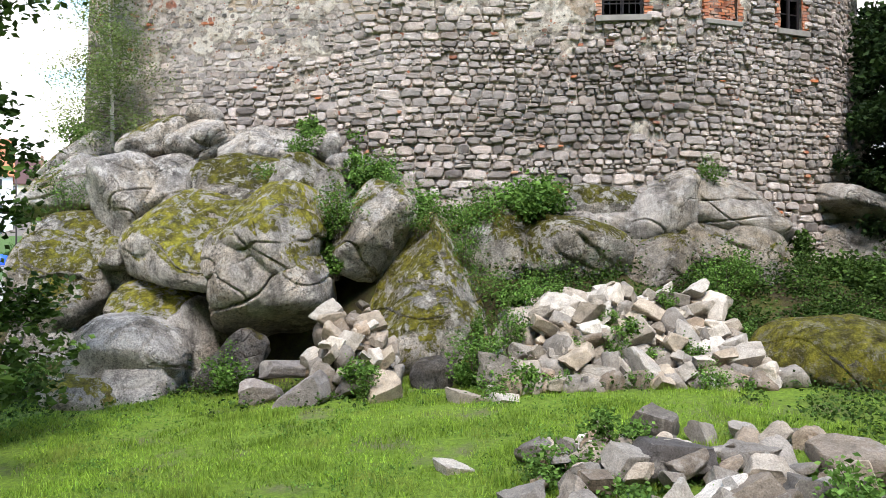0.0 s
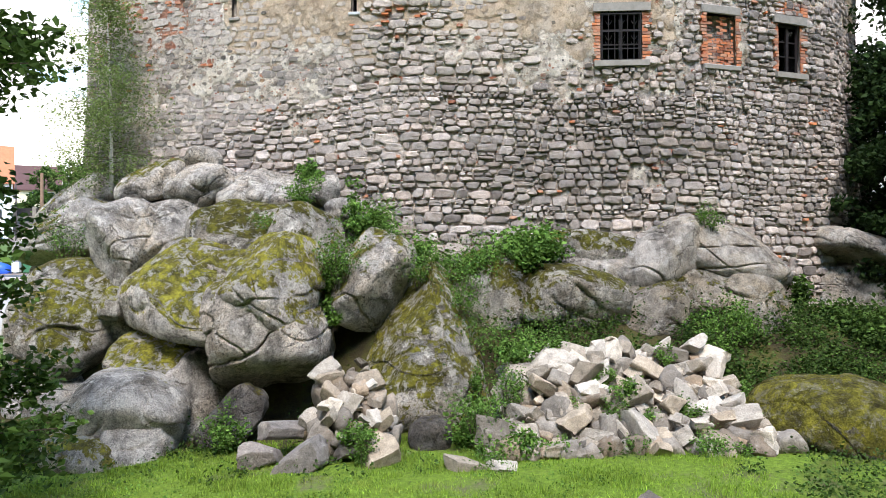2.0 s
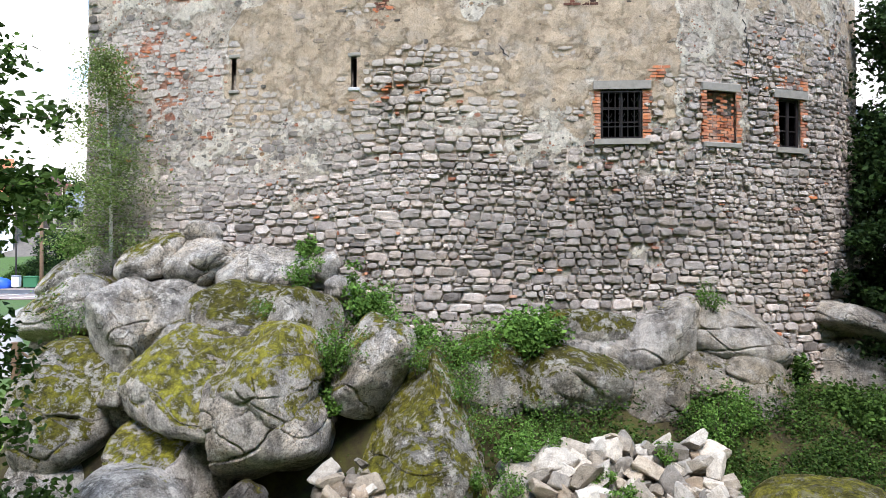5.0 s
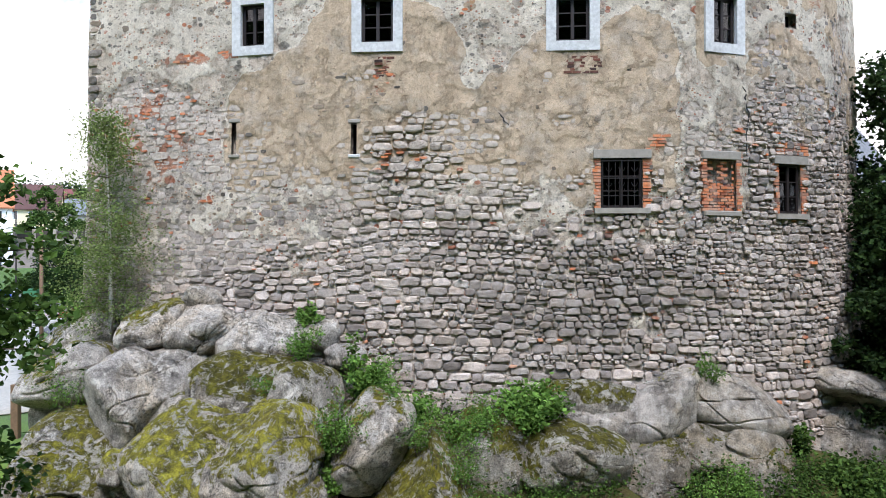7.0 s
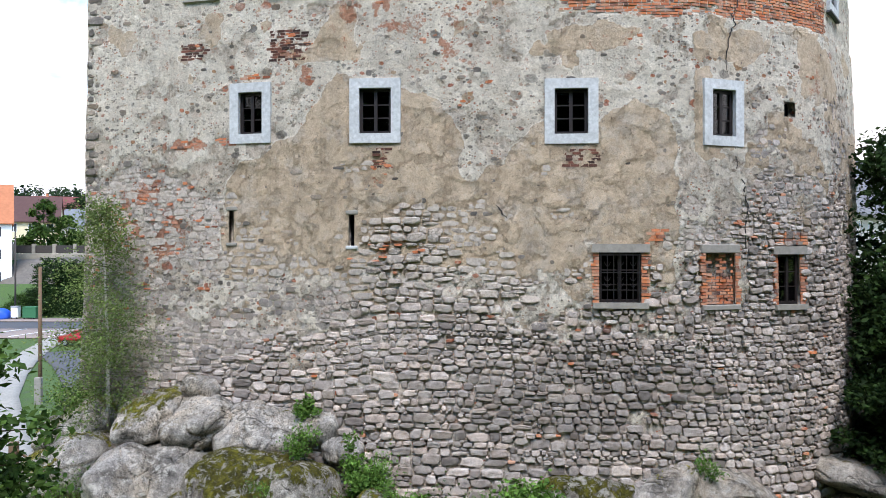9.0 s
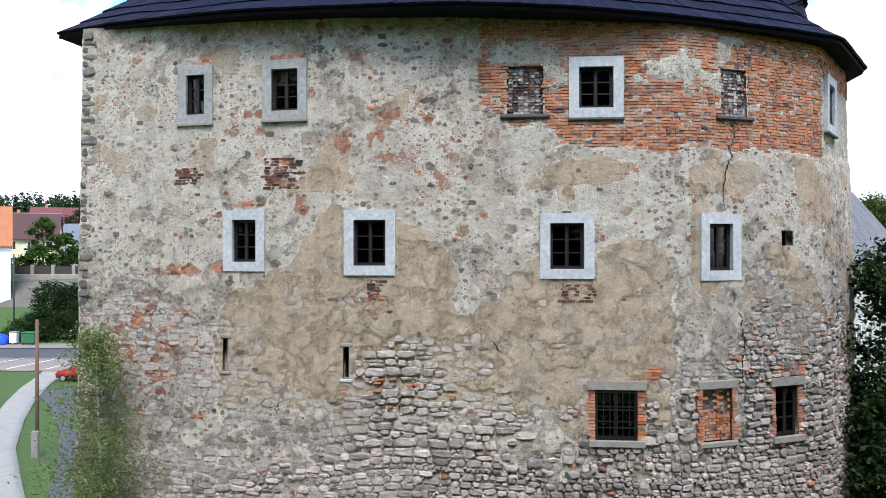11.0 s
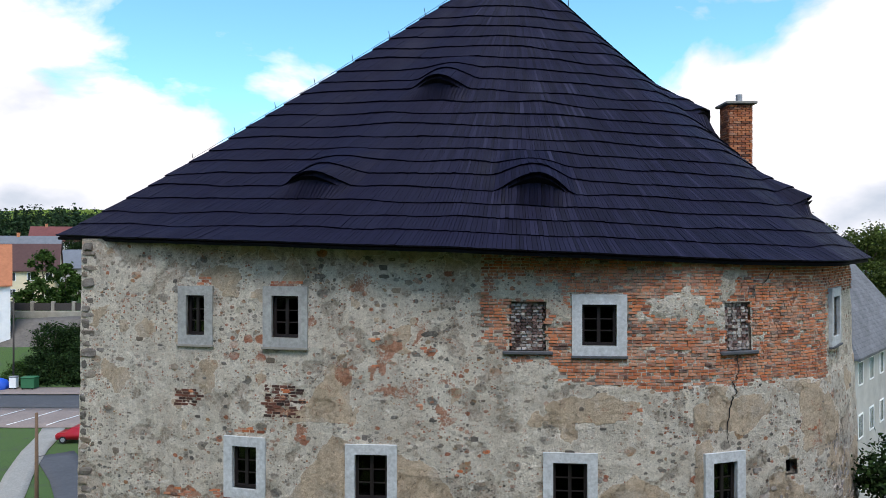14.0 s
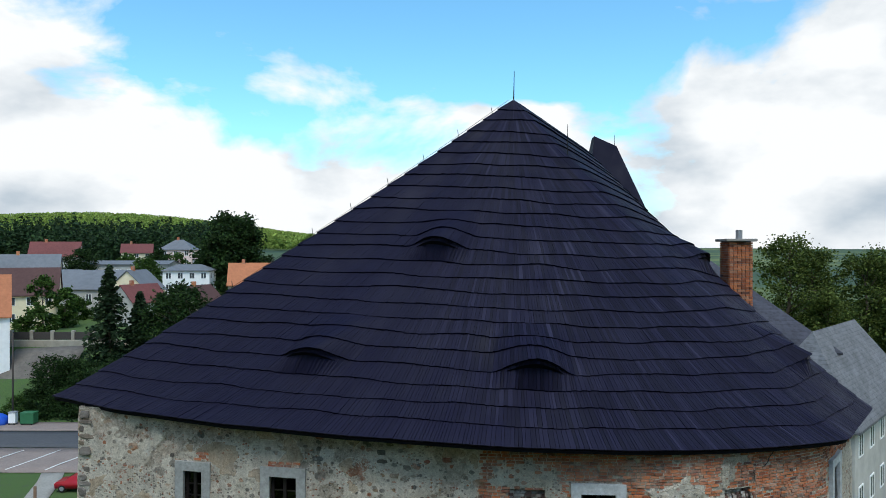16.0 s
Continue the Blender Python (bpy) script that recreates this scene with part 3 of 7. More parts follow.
# ---- the tower: plan, batter, openings ----
PLAN = [(-9.45, 19.45), (-7.0, 18.85), (-4.5, 18.25), (-2.2, 17.75), (0.5, 17.52), (3.0, 17.33), (5.3, 17.16), (5.75, 17.16), (6.4, 17.30), (7.4, 17.63), (8.8, 18.15),
        (9.75, 18.58), (10.1, 18.9), (12.45, 21.9), (12.7, 25.5), (9.5, 30.0), (-6.5, 30.0)]
EAVE_Z = 18.12
APEX = Vector((2.39, 22.95, 27.15))
RIDGE_END = Vector((5.3, 26.6, 26.15))


def resample(points, step, closed=True):
    pts = [Vector((*p, 0)) for p in points]
    if closed:
        pts.append(pts[0])
    out = []
    for a, b in zip(pts, pts[1:]):
        k = max(1, int((b - a).length / step))
        out += [a.lerp(b, i / k) for i in range(k)]
    return out


class Outline:
    """A closed plan line with arc length, eased at its bends."""

    def __init__(self, points, ease=0):
        p = resample(points, 0.1)
        q = np.array([[v.x, v.y] for v in p])
        for _ in range(ease):
            keep = q[0].copy()
            q = (np.roll(q, 1, 0) + q * 2 + np.roll(q, -1, 0)) / 4
            q[0] = keep
        self.q = np.vstack([q, q[:1]])
        self.s = np.concatenate([[0], np.cumsum(np.linalg.norm(np.diff(self.q, axis=0), axis=1))])
        self.length = float(self.s[-1])

    def at(self, s):
        s = s % self.length
        x, y = float(np.interp(s, self.s, self.q[:, 0])), float(np.interp(s, self.s, self.q[:, 1]))
        i = min(max(int(np.searchsorted(self.s, s)), 1), len(self.s) - 1)
        d = self.q[i] - self.q[i - 1]
        d = d / (np.linalg.norm(d) + 1e-9)
        return x, y, float(d[1]), float(-d[0])

    def of_x(self, x):
        k = int(np.argmax(self.q[:, 0]))
        return float(np.interp(x, self.q[:k, 0], self.s[:k]))


wall_line = Outline(PLAN, 6)


def wall_point(s, z, out=0.0):
    x, y, nx, ny = wall_line.at(s)
    b = out + 0.028 * (13 - z) + 0.055 * max(0.0, 7.5 - z)
    return Vector((x + nx * b, y + ny * b, z))


def wall_head(x):
    """The wall stops under the sagging eaves."""
    return float(np.interp(x, [-10.5, -5.1, 0.4, 3.0, 5.66, 8.0, 10.2, 12.8], [18.43, 18.26, 18.09, 17.98, 17.86, 17.78, 17.75, 17.75])) + 0.05


def wall_pose(s, z, out=0.0):
    """A pose on the wall's face: x along it, y into it, z up."""
    _, _, nx, ny = wall_line.at(s)
    p = wall_point(s, z, out)
    return Matrix.Translation(p) @ Matrix(((-ny, -nx, 0, 0), (nx, -ny, 0, 0), (0, 0, 1, 0), (0, 0, 0, 1)))


S = wall_line.of_x
S_SIDE = S(10.35)
# openings in the wall: name, from x, to x, from z, to z
OPEN = {
    "u1": (S(-6.42), S(-5.83), 15.85, 16.95), "u2": (S(-4.12), S(-3.34), 15.85, 16.97), "u3": (S(3.37), S(4.26), 15.76, 16.82), "u4": (S_SIDE + 0.0, S_SIDE + 0.8, 15.77, 16.82),
    "w1": (S(-5.10), S(-4.38), 12.1, 13.24), "w2": (S(-2.0), S(-1.13), 12.02, 13.21), "w3": (S(2.69), S(3.57), 11.95, 13.12), "w4": (S(6.39), S(7.11), 11.91, 13.11),
    "hole": (S(8.53), S(8.87), 12.55, 12.92), "barred": (S(3.77), S(4.74), 8.0, 9.18), "niche": (S(6.24), S(7.01), 7.94, 9.16), "small": (S(8.23), S(8.88), 7.9, 9.13),
    "slit1": (S(-5.30), S(-5.17), 9.42, 10.23), "slit2": (S(-2.2), S(-2.06), 9.34, 10.1), "nu1": (S(1.72), S(2.58), 15.67, 16.83), "nu2": (S(6.87), S(7.59), 15.65, 16.8),
}
S_END = S_SIDE + 4.2
for key in ("u1", "u2", "u3", "w1", "w2", "w3", "w4"):
    a, b, c, d = OPEN[key]
    OPEN[key] = (a + 0.045, b - 0.045, c + 0.045, d - 0.045)


def near_opening(s, z, pad):
    return any(a - pad < s < b + pad and c - pad < z < d + pad for a, b, c, d in OPEN.values())


# what covers the wall at a place: bare stone, render, tan render, brick
def x_of(s):
    return wall_line.at(s)[0]


def bare_top(x):
    return float(np.interp(x, [-9.5, -8, -6, -5, -3, -1.6, 0, 2.5, 4, 5.5, 7, 7.5, 8.5, 10.2, 12.5], [8.2, 8.2, 8.8, 8.6, 8.6, 9.3, 8.8, 8.2, 7.9, 8.0, 7.9, 10.0, 10.6, 10.6, 9.0]))


def brick_amount(x, z):
    low = float(np.interp(x, [0.8, 1.1, 1.4, 2.2, 2.8, 5.5, 6, 9.9, 12.6], [16.2, 15.9, 15.7, 15.2, 14.95, 14.75, 14.85, 14.85, 15.0]))
    return smoothstep(-0.12, 0.12, z - low + 0.12 * nz(x, z, 7, 1.4)) * smoothstep(0.98, 1.05, x)


def brick_cover(x, z):
    """Plaster still clinging to the brick facing."""
    v = 0.75 * math.exp(-(((x - 5.6) / 0.7) ** 2) - ((z - 16.75) / 0.55) ** 2) + 0.8 * math.exp(-(((x - 2.0) / 0.7) ** 2) - ((z - 17.1) / 0.25) ** 2)
    v += 0.8 * math.exp(-(((x - 6.9) / 0.28) ** 2) - ((z - 17.2) / 0.4) ** 2) + 0.9 * math.exp(-(((x - 1.9) / 1.1) ** 2) - ((z - 15.05) / 0.4) ** 2) + 0.5 * math.exp(-(((x - 2.9) / 0.35) ** 2) - ((z - 16.3) / 0.8) ** 2)
    return v + 0.55 * nz(x, z, 13, 1.1, 5) + 0.25 * nz(x, z, 14, 3.5, 3) - 0.12


def render_amount(x, z):
    v = 0.40 + (z - bare_top(x)) * 0.2 + 0.6 * nz(x, z, 1, 0.6, 5) + 0.5 * nz(x, z, 4, 2.6, 5)
    # worn bands where stones and brick stubs look through
    v -= 0.9 * math.exp(-(((x + 7.6) / 1.7) ** 2) - ((z - 10.4) / 1.3) ** 2)
    v -= 0.7 * math.exp(-(((x + 1.5) / 0.6) ** 2) - ((z - 11.3) / 0.6) ** 2)
    v -= 0.8 * math.exp(-(((x + 0.8) / 1.1) ** 2) - ((z - 9.5) / 1.0) ** 2)
    v -= 0.55 * math.exp(-(((x + 1.6) / 1.3) ** 2) - ((z - 14.8) / 0.9) ** 2)
    v -= 0.5 * smoothstep(17.0, 18.0, z) * (1 - smoothstep(0.5, 1.0, x))
    v -= 0.9 * math.exp(-(((x + 3.0) / 1.3) ** 2) - ((z - 17.5) / 0.45) ** 2) + 0.6 * math.exp(-(((x + 0.9) / 1.2) ** 2) - ((z - 16.9) / 0.7) ** 2)
    v -= 0.8 * smoothstep(0.5, 0.0, x + 9.3)
    return smoothstep(0.25, 0.75, v)


def tan_islands(x, z):
    """Three lone fields of tan render: a leaning triangle and two low islands."""
    tri = min((x + 3.55) * 1.1 - (z - 13.9) * 0.65, (-1.95 - x) * 1.6, (z - 13.85) * 1.6, (15.3 - z) * 1.2) * 3 + 0.6
    lo = 1.6 - (((x - 3.7) / 1.25) ** 2 + ((z - 14.35) / 0.42) ** 2)
    hi = 1.6 - (((x - 7.3) / 0.75) ** 2 + ((z - 14.15) / 0.5) ** 2)
    return max(tri, lo, hi) + 0.5 * nz(x, z, 12, 1.8, 4)


def tan_amount(x, z):
    top = float(np.interp(x, [-5.6, -5.0, -4.2, -3.2, -2.5, -1.2, -0.4, 0.3, 0.9, 1.4, 2.2, 3.8, 4.6, 5.4, 5.9], [10.6, 11.4, 11.7, 12.6, 13.6, 13.1, 13.0, 12.4, 11.2, 11.2, 12.2, 12.3, 12.9, 12.4, 11.0]))
    v = smoothstep(-0.1, 0.1, top - z + 0.22 * nz(x, z, 2, 1.6)) * smoothstep(-5.5, -5.3, x + 0.2 * nz(x, z, 8, 1.5)) * (1 - smoothstep(5.4, 5.8, x + 0.25 * nz(x, z, 6, 1.3)))
    v *= 1 - smoothstep(0.5, 1.0, math.exp(-(((x - 0.75) / 0.35) ** 2) - ((z - 11.3) / 0.5) ** 2) * 1.6)
    extra = max(smoothstep(0.8, 1.0, tan_islands(x, z)), smoothstep(0.30, 0.40, nz(x, z, 11, 0.9)) * smoothstep(13.2, 13.6, z) * 0.9) + smoothstep(0.12, 0.2, nz(x, z, 21, 0.7)) * smoothstep(5.8, 6.2, x) * smoothstep(9.3, 9.8, z)
    v = max(v, min(1.0, extra))
    return v * (1 - brick_amount(x, z)) * smoothstep(7.4, 9.4, z + 1.3 * nz(x, z, 27, 1.0, 4))


# places where brick rubble shows through the render: x, z, half width, half height, amount
RED_SPOTS = [(-7.5, 9.9, 1.4, 1.5, 0.9), (-6.6, 11.95, 1.0, 0.22, 1.0), (-8.9, 9.6, 0.6, 1.8, 0.5), (-1.6, 14.9, 1.2, 0.7, 0.92), (0.0, 14.4, 0.9, 1.0, 0.72), (-6.3, 14.35, 0.4, 0.22, 0.8),
             (-3.75, 14.3, 0.55, 0.4, 0.85), (-3.4, 13.7, 0.3, 0.25, 1.0), (-5.2, 13.2, 0.15, 0.8, 0.8), (-1.5, 11.2, 0.35, 0.5, 0.8), (-1.0, 9.2, 0.8, 0.35, 0.6),
             (4.9, 9.5, 0.5, 0.25, 0.8), (7.7, 10.6, 0.4, 0.2, 0.9), (9.5, 13.6, 0.3, 1.0, 0.6), (-3.7, 17.25, 0.6, 0.14, 1.0), (-2.0, 17.2, 0.7, 0.4, 0.65), (-0.8, 15.8, 0.9, 0.7, 0.82), (-2.9, 16.3, 0.5, 0.5, 0.65), (-9.0, 14.6, 0.4, 0.5, 0.6)]


def red_spot(x, z):
    return max(k * math.exp(-(((x - a) / c) ** 2) - ((z - b) / d) ** 2) for a, b, c, d, k in RED_SPOTS)


castle = thing("castle_tower", "round-cornered rubble-stone castle tower with dark shingle roof on granite rock", "castle")


def lines(a, b, step, cuts):
    got = sorted(set([a, b] + [c for c in cuts if a < c < b]))
    out = []
    for p, q in zip(got, got[1:]):
        k = max(1, round((q - p) / step))
        out += [p + (q - p) * i / k for i in range(k)]
    return out + [got[-1]]


def coat_amount(x, z):
    """Where the pale finishing coat still clings."""
    v = 0.5 + 0.6 * nz(x, z, 35, 0.6, 5) + 0.6 * nz(x, z, 36, 2.2, 4) + 0.44 * smoothstep(11.6, 13.6, z) * (1 - smoothstep(17.2, 18.0, z)) - 0.15 * smoothstep(-4, -2, x) * (1 - smoothstep(0.0, 1.2, x)) * smoothstep(14.0, 14.6, z)
    return min(1.0, max(0.0, v))


def bedding(x, z):
    """How full of mortar the joints are: raked out low down, flush higher up."""
    return smoothstep(6.3, 9.0, z + 0.28 * (0.0 - x) + 1.2 * nz(x, z, 61, 0.6, 3) - 4.0 * math.exp(-(((x + 0.8) / 1.2) ** 2) - ((z - 9.6) / 1.1) ** 2))


def surface_out(x, z):
    """How far the wall's skin stands out at a place."""
    b = brick_amount(x, z)
    cover = render_amount(x, z) * (1 - b) + b * smoothstep(0.22, 0.36, brick_cover(x, z))
    return 0.04 * smoothstep(0.3, 0.6, cover) + 0.022 * bedding(x, z) * (1 - smoothstep(0.3, 0.6, cover)) + 0.016 * smoothstep(0.46, 0.54, coat_amount(x, z)) * cover + 0.026 * nz(x, z, 5, 2.4, 5) + 0.03 * nz(x, z, 15, 0.45, 2)


def wall_shell(name, step, out, relief, z0, z1, s0, s1, weights):
    ss = lines(s0, s1, step, [v for o in OPEN.values() for v in o[:2]])
    zs = lines(z0, z1, step, [v for o in OPEN.values() for v in o[2:]])
    vs, at = [], {"plaster": [], "tan": [], "red": [], "coat": []}
    for z in zs:
        for s in ss:
            d = out
            x = x_of(s) if s < S_END - 0.1 else 13.0
            r = b = t = 0.0
            if weights:
                r, b, t = render_amount(x, z), brick_amount(x, z), tan_amount(x, z)
                patchy = smoothstep(0.22, 0.36, brick_cover(x, z))
                red = max(0.25 * b * (1 - patchy), red_spot(x, z) * smoothstep(0.0, 0.25, nz(x, z, 19, 2.0, 5) + 0.05), 0.42 * smoothstep(0.26, 0.42, nz(x, z, 77, 3.6, 4)) * smoothstep(12.8, 13.6, z) * (1 - smoothstep(4.5, 6.0, x)))
                cover = r * (1 - b) + b * max(0.7, patchy)
                at["plaster"].append(0.15 + 0.75 * cover)
                at["tan"].append(t)
                at["red"].append(red)
                at["coat"].append(coat_amount(x, z))
                if relief and s > S_END - 0.02:
                    d = 0.0
                elif relief and not near_opening(s, z, 0.03):
                    d += surface_out(x, z)
                elif relief:
                    d += 0.03
            else:
                for k in at:
                    at[k].append(0.0)
            vs.append(wall_point(s, min(z, wall_head(x_of(s))), d))
    n = len(ss)
    fs = []
    for j in range(len(zs) - 1):
        for i in range(n - 1):
            sm, zm = (ss[i] + ss[i + 1]) / 2, (zs[j] + zs[j + 1]) / 2
            if not any(a < sm < b and c < zm < d for a, b, c, d in OPEN.values()):
                fs.append((j * n + i, j * n + i + 1, (j + 1) * n + i + 1, (j + 1) * n + i))
    return vs, fs, at


wall_v, wall_f, wall_a = wall_shell("outer", 0.065, 0.0, True, 1.5, 18.35, 0.0, S_END, True)
n0 = len(wall_v)
back_v, back_f, _ = wall_shell("back", 1.0, 0.0, False, 1.5, 18.35, S_END, wall_line.length, False)
in_v, in_f, _ = wall_shell("inner", 1.0, -1.1, False, 1.5, 18.35, 0.0, wall_line.length, False)
bag = Bag()
bag.add(wall_v, wall_f)
bag.add(back_v, back_f)
bag.add(in_v, [f[::-1] for f in in_f])
n_skin = len(wall_f) + len(back_f)
n_inner = len(in_f)
for key, (a, b, c, d) in OPEN.items():
    depth = {"nu1": 0.10, "nu2": 0.10, "niche": 0.16}.get(key, 1.1)
    ring = [(a, c), (b, c), (b, d), (a, d)]
    vs = [wall_point(s, z, 0.03) for s, z in ring] + [wall_point(s, z, -min(depth, 0.2)) for s, z in ring]
    fs = [(k, k + 4, (k + 1) % 4 + 4, (k + 1) % 4) for k in range(4)]
    if depth < 1:
        fs.append((4, 5, 6, 7)[::-1])
    bag.add(vs, fs)
n_reveal = len(bag.f)
for key, (a, b, c, d) in OPEN.items():
    if key not in ("nu1", "nu2", "niche"):
        ring = [(a, c), (b, c), (b, d), (a, d)]
        bag.add([wall_point(s, z, -0.2) for s, z in ring] + [wall_point(s, z, -1.1) for s, z in ring], [(k, k + 4, (k + 1) % 4 + 4, (k + 1) % 4) for k in range(4)])
pad = len(bag.v) - n0
for key in wall_a:
    wall_a[key] = wall_a[key] + [0.35] * pad if key == "plaster" else wall_a[key] + [0.0] * pad
wall_mesh = mesh_of("wall", bag.v, bag.f, M_WALL, True, wall_a)
# inner walls and deep reveals are coloured near black for the rooms' shade
wall_mesh.materials.append(M_DARKWOOD_SHADE)
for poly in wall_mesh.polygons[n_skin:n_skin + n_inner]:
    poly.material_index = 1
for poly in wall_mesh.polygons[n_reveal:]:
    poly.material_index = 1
weld = bmesh.new()
weld.from_mesh(wall_mesh)
bmesh.ops.remove_doubles(weld, verts=weld.verts[:], dist=0.002)
weld.to_mesh(wall_mesh)
weld.free()
wall = part("wall", wall_mesh, castle, "rubble wall with patchy grey, white and tan render")


# unseen floors added inside to keep the rooms dark
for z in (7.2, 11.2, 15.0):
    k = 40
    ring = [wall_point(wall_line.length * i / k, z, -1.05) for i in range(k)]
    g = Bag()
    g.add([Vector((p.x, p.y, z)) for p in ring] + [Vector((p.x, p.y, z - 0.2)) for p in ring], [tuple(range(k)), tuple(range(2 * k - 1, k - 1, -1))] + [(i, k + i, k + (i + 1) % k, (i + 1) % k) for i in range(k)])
    part("storey_floor", g.mesh("storey_floor", M_DARKWOOD_SHADE), castle, "unseen dark floor added to keep the tower's rooms dark")


# ---- windows ----
def window(key, surround, bars=False, casement=True):
    a, b, c, d = OPEN[key]
    w, h = b - a, d - c
    m = wall_pose((a + b) / 2, c, 0.0)
    g = Bag()
    if surround == "limewash":
        f, p = 0.235, 0.095
        for lo, hi in (((-w / 2 - f, -p, -f), (w / 2 + f, 0.25, 0)), ((-w / 2 - f, -p, h), (w / 2 + f, 0.25, h + f)), ((-w / 2 - f, -p, 0), (-w / 2, 0.25, h)), ((w / 2, -p, 0), (w / 2 + f, 0.25, h))):
            g.box(lo, hi)
        old = key in ("u1", "u2")
        win = part("window", g.mesh("window_surround", M_OLDSURROUND if old else M_SURROUND), castle, "window with bare grey stone surround" if old else "window with pale limewashed stone surround")
        if key[0] == "u":
            sill = Bag()
            sill.box((-w / 2 - f - 0.02, -p - 0.04, -f - 0.05), (w / 2 + f + 0.02, 0.1, -f - 0.004))
            part("sill", sill.mesh("sill", M_GREYSTONE if old else M_SILL), win, "thin grey sill slab")
    else:
        g.box((-w / 2 - 0.17, -0.07, h), (w / 2 + 0.2, 0.3, h + 0.2))
        win = part("window", g.mesh("window_lintel", M_GREYSTONE), castle, "window with rough granite lintel and sill")
        sill = Bag()
        sill.box((-w / 2 - 0.15, -0.15, -0.13), (w / 2 + 0.16, 0.2, 0.0))
        part("sill", sill.mesh("sill", M_GREYSTONE), win, "projecting granite sill")
    win.matrix_local = m
    if casement:
        y0, y1 = 0.05, 0.11
        g = Bag()
        t = 0.07
        for lo, hi in (((-w / 2, y0, 0), (w / 2, y1, t)), ((-w / 2, y0, h - t), (w / 2, y1, h)), ((-w / 2, y0, t), (-w / 2 + t, y1, h - t)), ((w / 2 - t, y0, t), (w / 2, y1, h - t)), ((-0.04, y0 - 0.01, t), (0.04, y1, h - t))):
            g.box(lo, hi)
        for k in (1, 2):
            z = t + (h - 2 * t) * k / 3
            g.box((-w / 2 + t, y0 + 0.01, z - 0.014), (-0.04, y1 - 0.01, z + 0.014))
            g.box((0.04, y0 + 0.01, z - 0.014), (w / 2 - t, y1 - 0.01, z + 0.014))
        part("casement", g.mesh("casement", M_FRAME), win, "dark wooden six-light casement")
        for k in range(3):
            for lo, hi in ((-w / 2 + t, -0.04), (0.04, w / 2 - t)):
                z0, z1 = t + (h - 2 * t) * k / 3 + 0.014, t + (h - 2 * t) * (k + 1) / 3 - 0.014
                p = Bag()
                tilt = random.uniform(-0.006, 0.006)
                p.add([Vector((lo, y0 + 0.03 + tilt, z0)), Vector((hi, y0 + 0.03 - tilt, z0)), Vector((hi, y0 + 0.03 - tilt, z1)), Vector((lo, y0 + 0.03 + tilt, z1))], [(0, 1, 2, 3)])
                pane = part("pane", p.mesh("pane", M_GLASS), win)
                pane.visible_shadow = False
    if bars:
        g = Bag()
        for k in range(7):
            x = -w / 2 + 0.04 + (w - 0.08) * k / 6
            g.tube([(x, -0.03, 0.0), (x, -0.03, h)], [0.011] * 2, 6)
        for z in (0.25, 0.6, 0.95):
            g.box((-w / 2, -0.04, h * z - 0.012), (w / 2, -0.02, h * z + 0.012))
        for k in (1, 3, 5):
            x = -w / 2 + 0.04 + (w - 0.08) * k / 6
            for z in (0.3, 0.42, 0.72):
                for q in (-1, 1):
                    g.tube([(x, -0.045, h * z), (x + q * 0.05, -0.045, h * z + 0.05), (x + q * 0.075, -0.045, h * z + 0.11)], [0.008, 0.007, 0.005], 5)
        part("grille", g.mesh("grille", M_IRON), win, "wrought-iron window grille")
    return win


for key in ("u1", "u2", "u3", "u4", "w1", "w2", "w3", "w4"):
    window(key, "limewash")
window("barred", "granite", bars=True)
window("small", "granite")


# blind niches, sills and lintels
def slab(name, s, z, lo, hi, label, material=None):
    ob = part(name, box_mesh(name, lo, hi, material or M_GREYSTONE, 0.02), castle, label)
    ob.matrix_local = wall_pose(s, z)
    return ob


for key in ("nu1", "nu2"):
    a, b, c, d = OPEN[key]
    slab("sill", (a + b) / 2, c, (-(b - a) / 2 - 0.16, -0.13, -0.09), ((b - a) / 2 + 0.16, 0.08, 0.0), "thin dark slate sill", M_SILL)
a, b, c, d = OPEN["niche"]
slab("lintel", (a + b) / 2, d, (-(b - a) / 2 - 0.13, -0.06, 0.0), ((b - a) / 2 + 0.15, 0.15, 0.21), "rough granite lintel")
slab("sill", (a + b) / 2, c, (-(b - a) / 2 - 0.12, -0.10, -0.13), ((b - a) / 2 + 0.12, 0.15, 0.0), "granite sill of a bricked-up window")
for key in ("slit1", "slit2"):
    a, b, c, d = OPEN[key]
    slab("slit_sill", (a + b) / 2, c, (-0.14, -0.07, -0.09), (0.16, 0.12, 0.0), "pale stone below an arrow slit", M_SURROUND if key == "slit2" else M_GREYSTONE)
    slab("slit_lintel", (a + b) / 2, d, (-0.15, -0.06, 0.0), (0.17, 0.12, 0.10), "flat stone over an arrow slit")

# ---- the shingle roof ----
EAVES = [(-10.54, 20.32), (-8.43, 19.13), (-6.69, 18.46), (-5.09, 17.86), (-2.24, 17.21), (0.4, 16.75), (1.7, 16.66), (3.0, 16.68), (4.3, 16.78), (5.66, 16.98), (7.1, 17.31), (8.66, 17.77),
         (10.22, 18.36), (12.81, 21.72), (13.3, 25.6), (10.0, 31.0), (-7.0, 31.0), (-9.6, 25.0)]
eave_line = Outline(EAVES, 5)
ROWS_OF_SHINGLES = 25
S_RIDGE = eave_line.of_x(10.9)


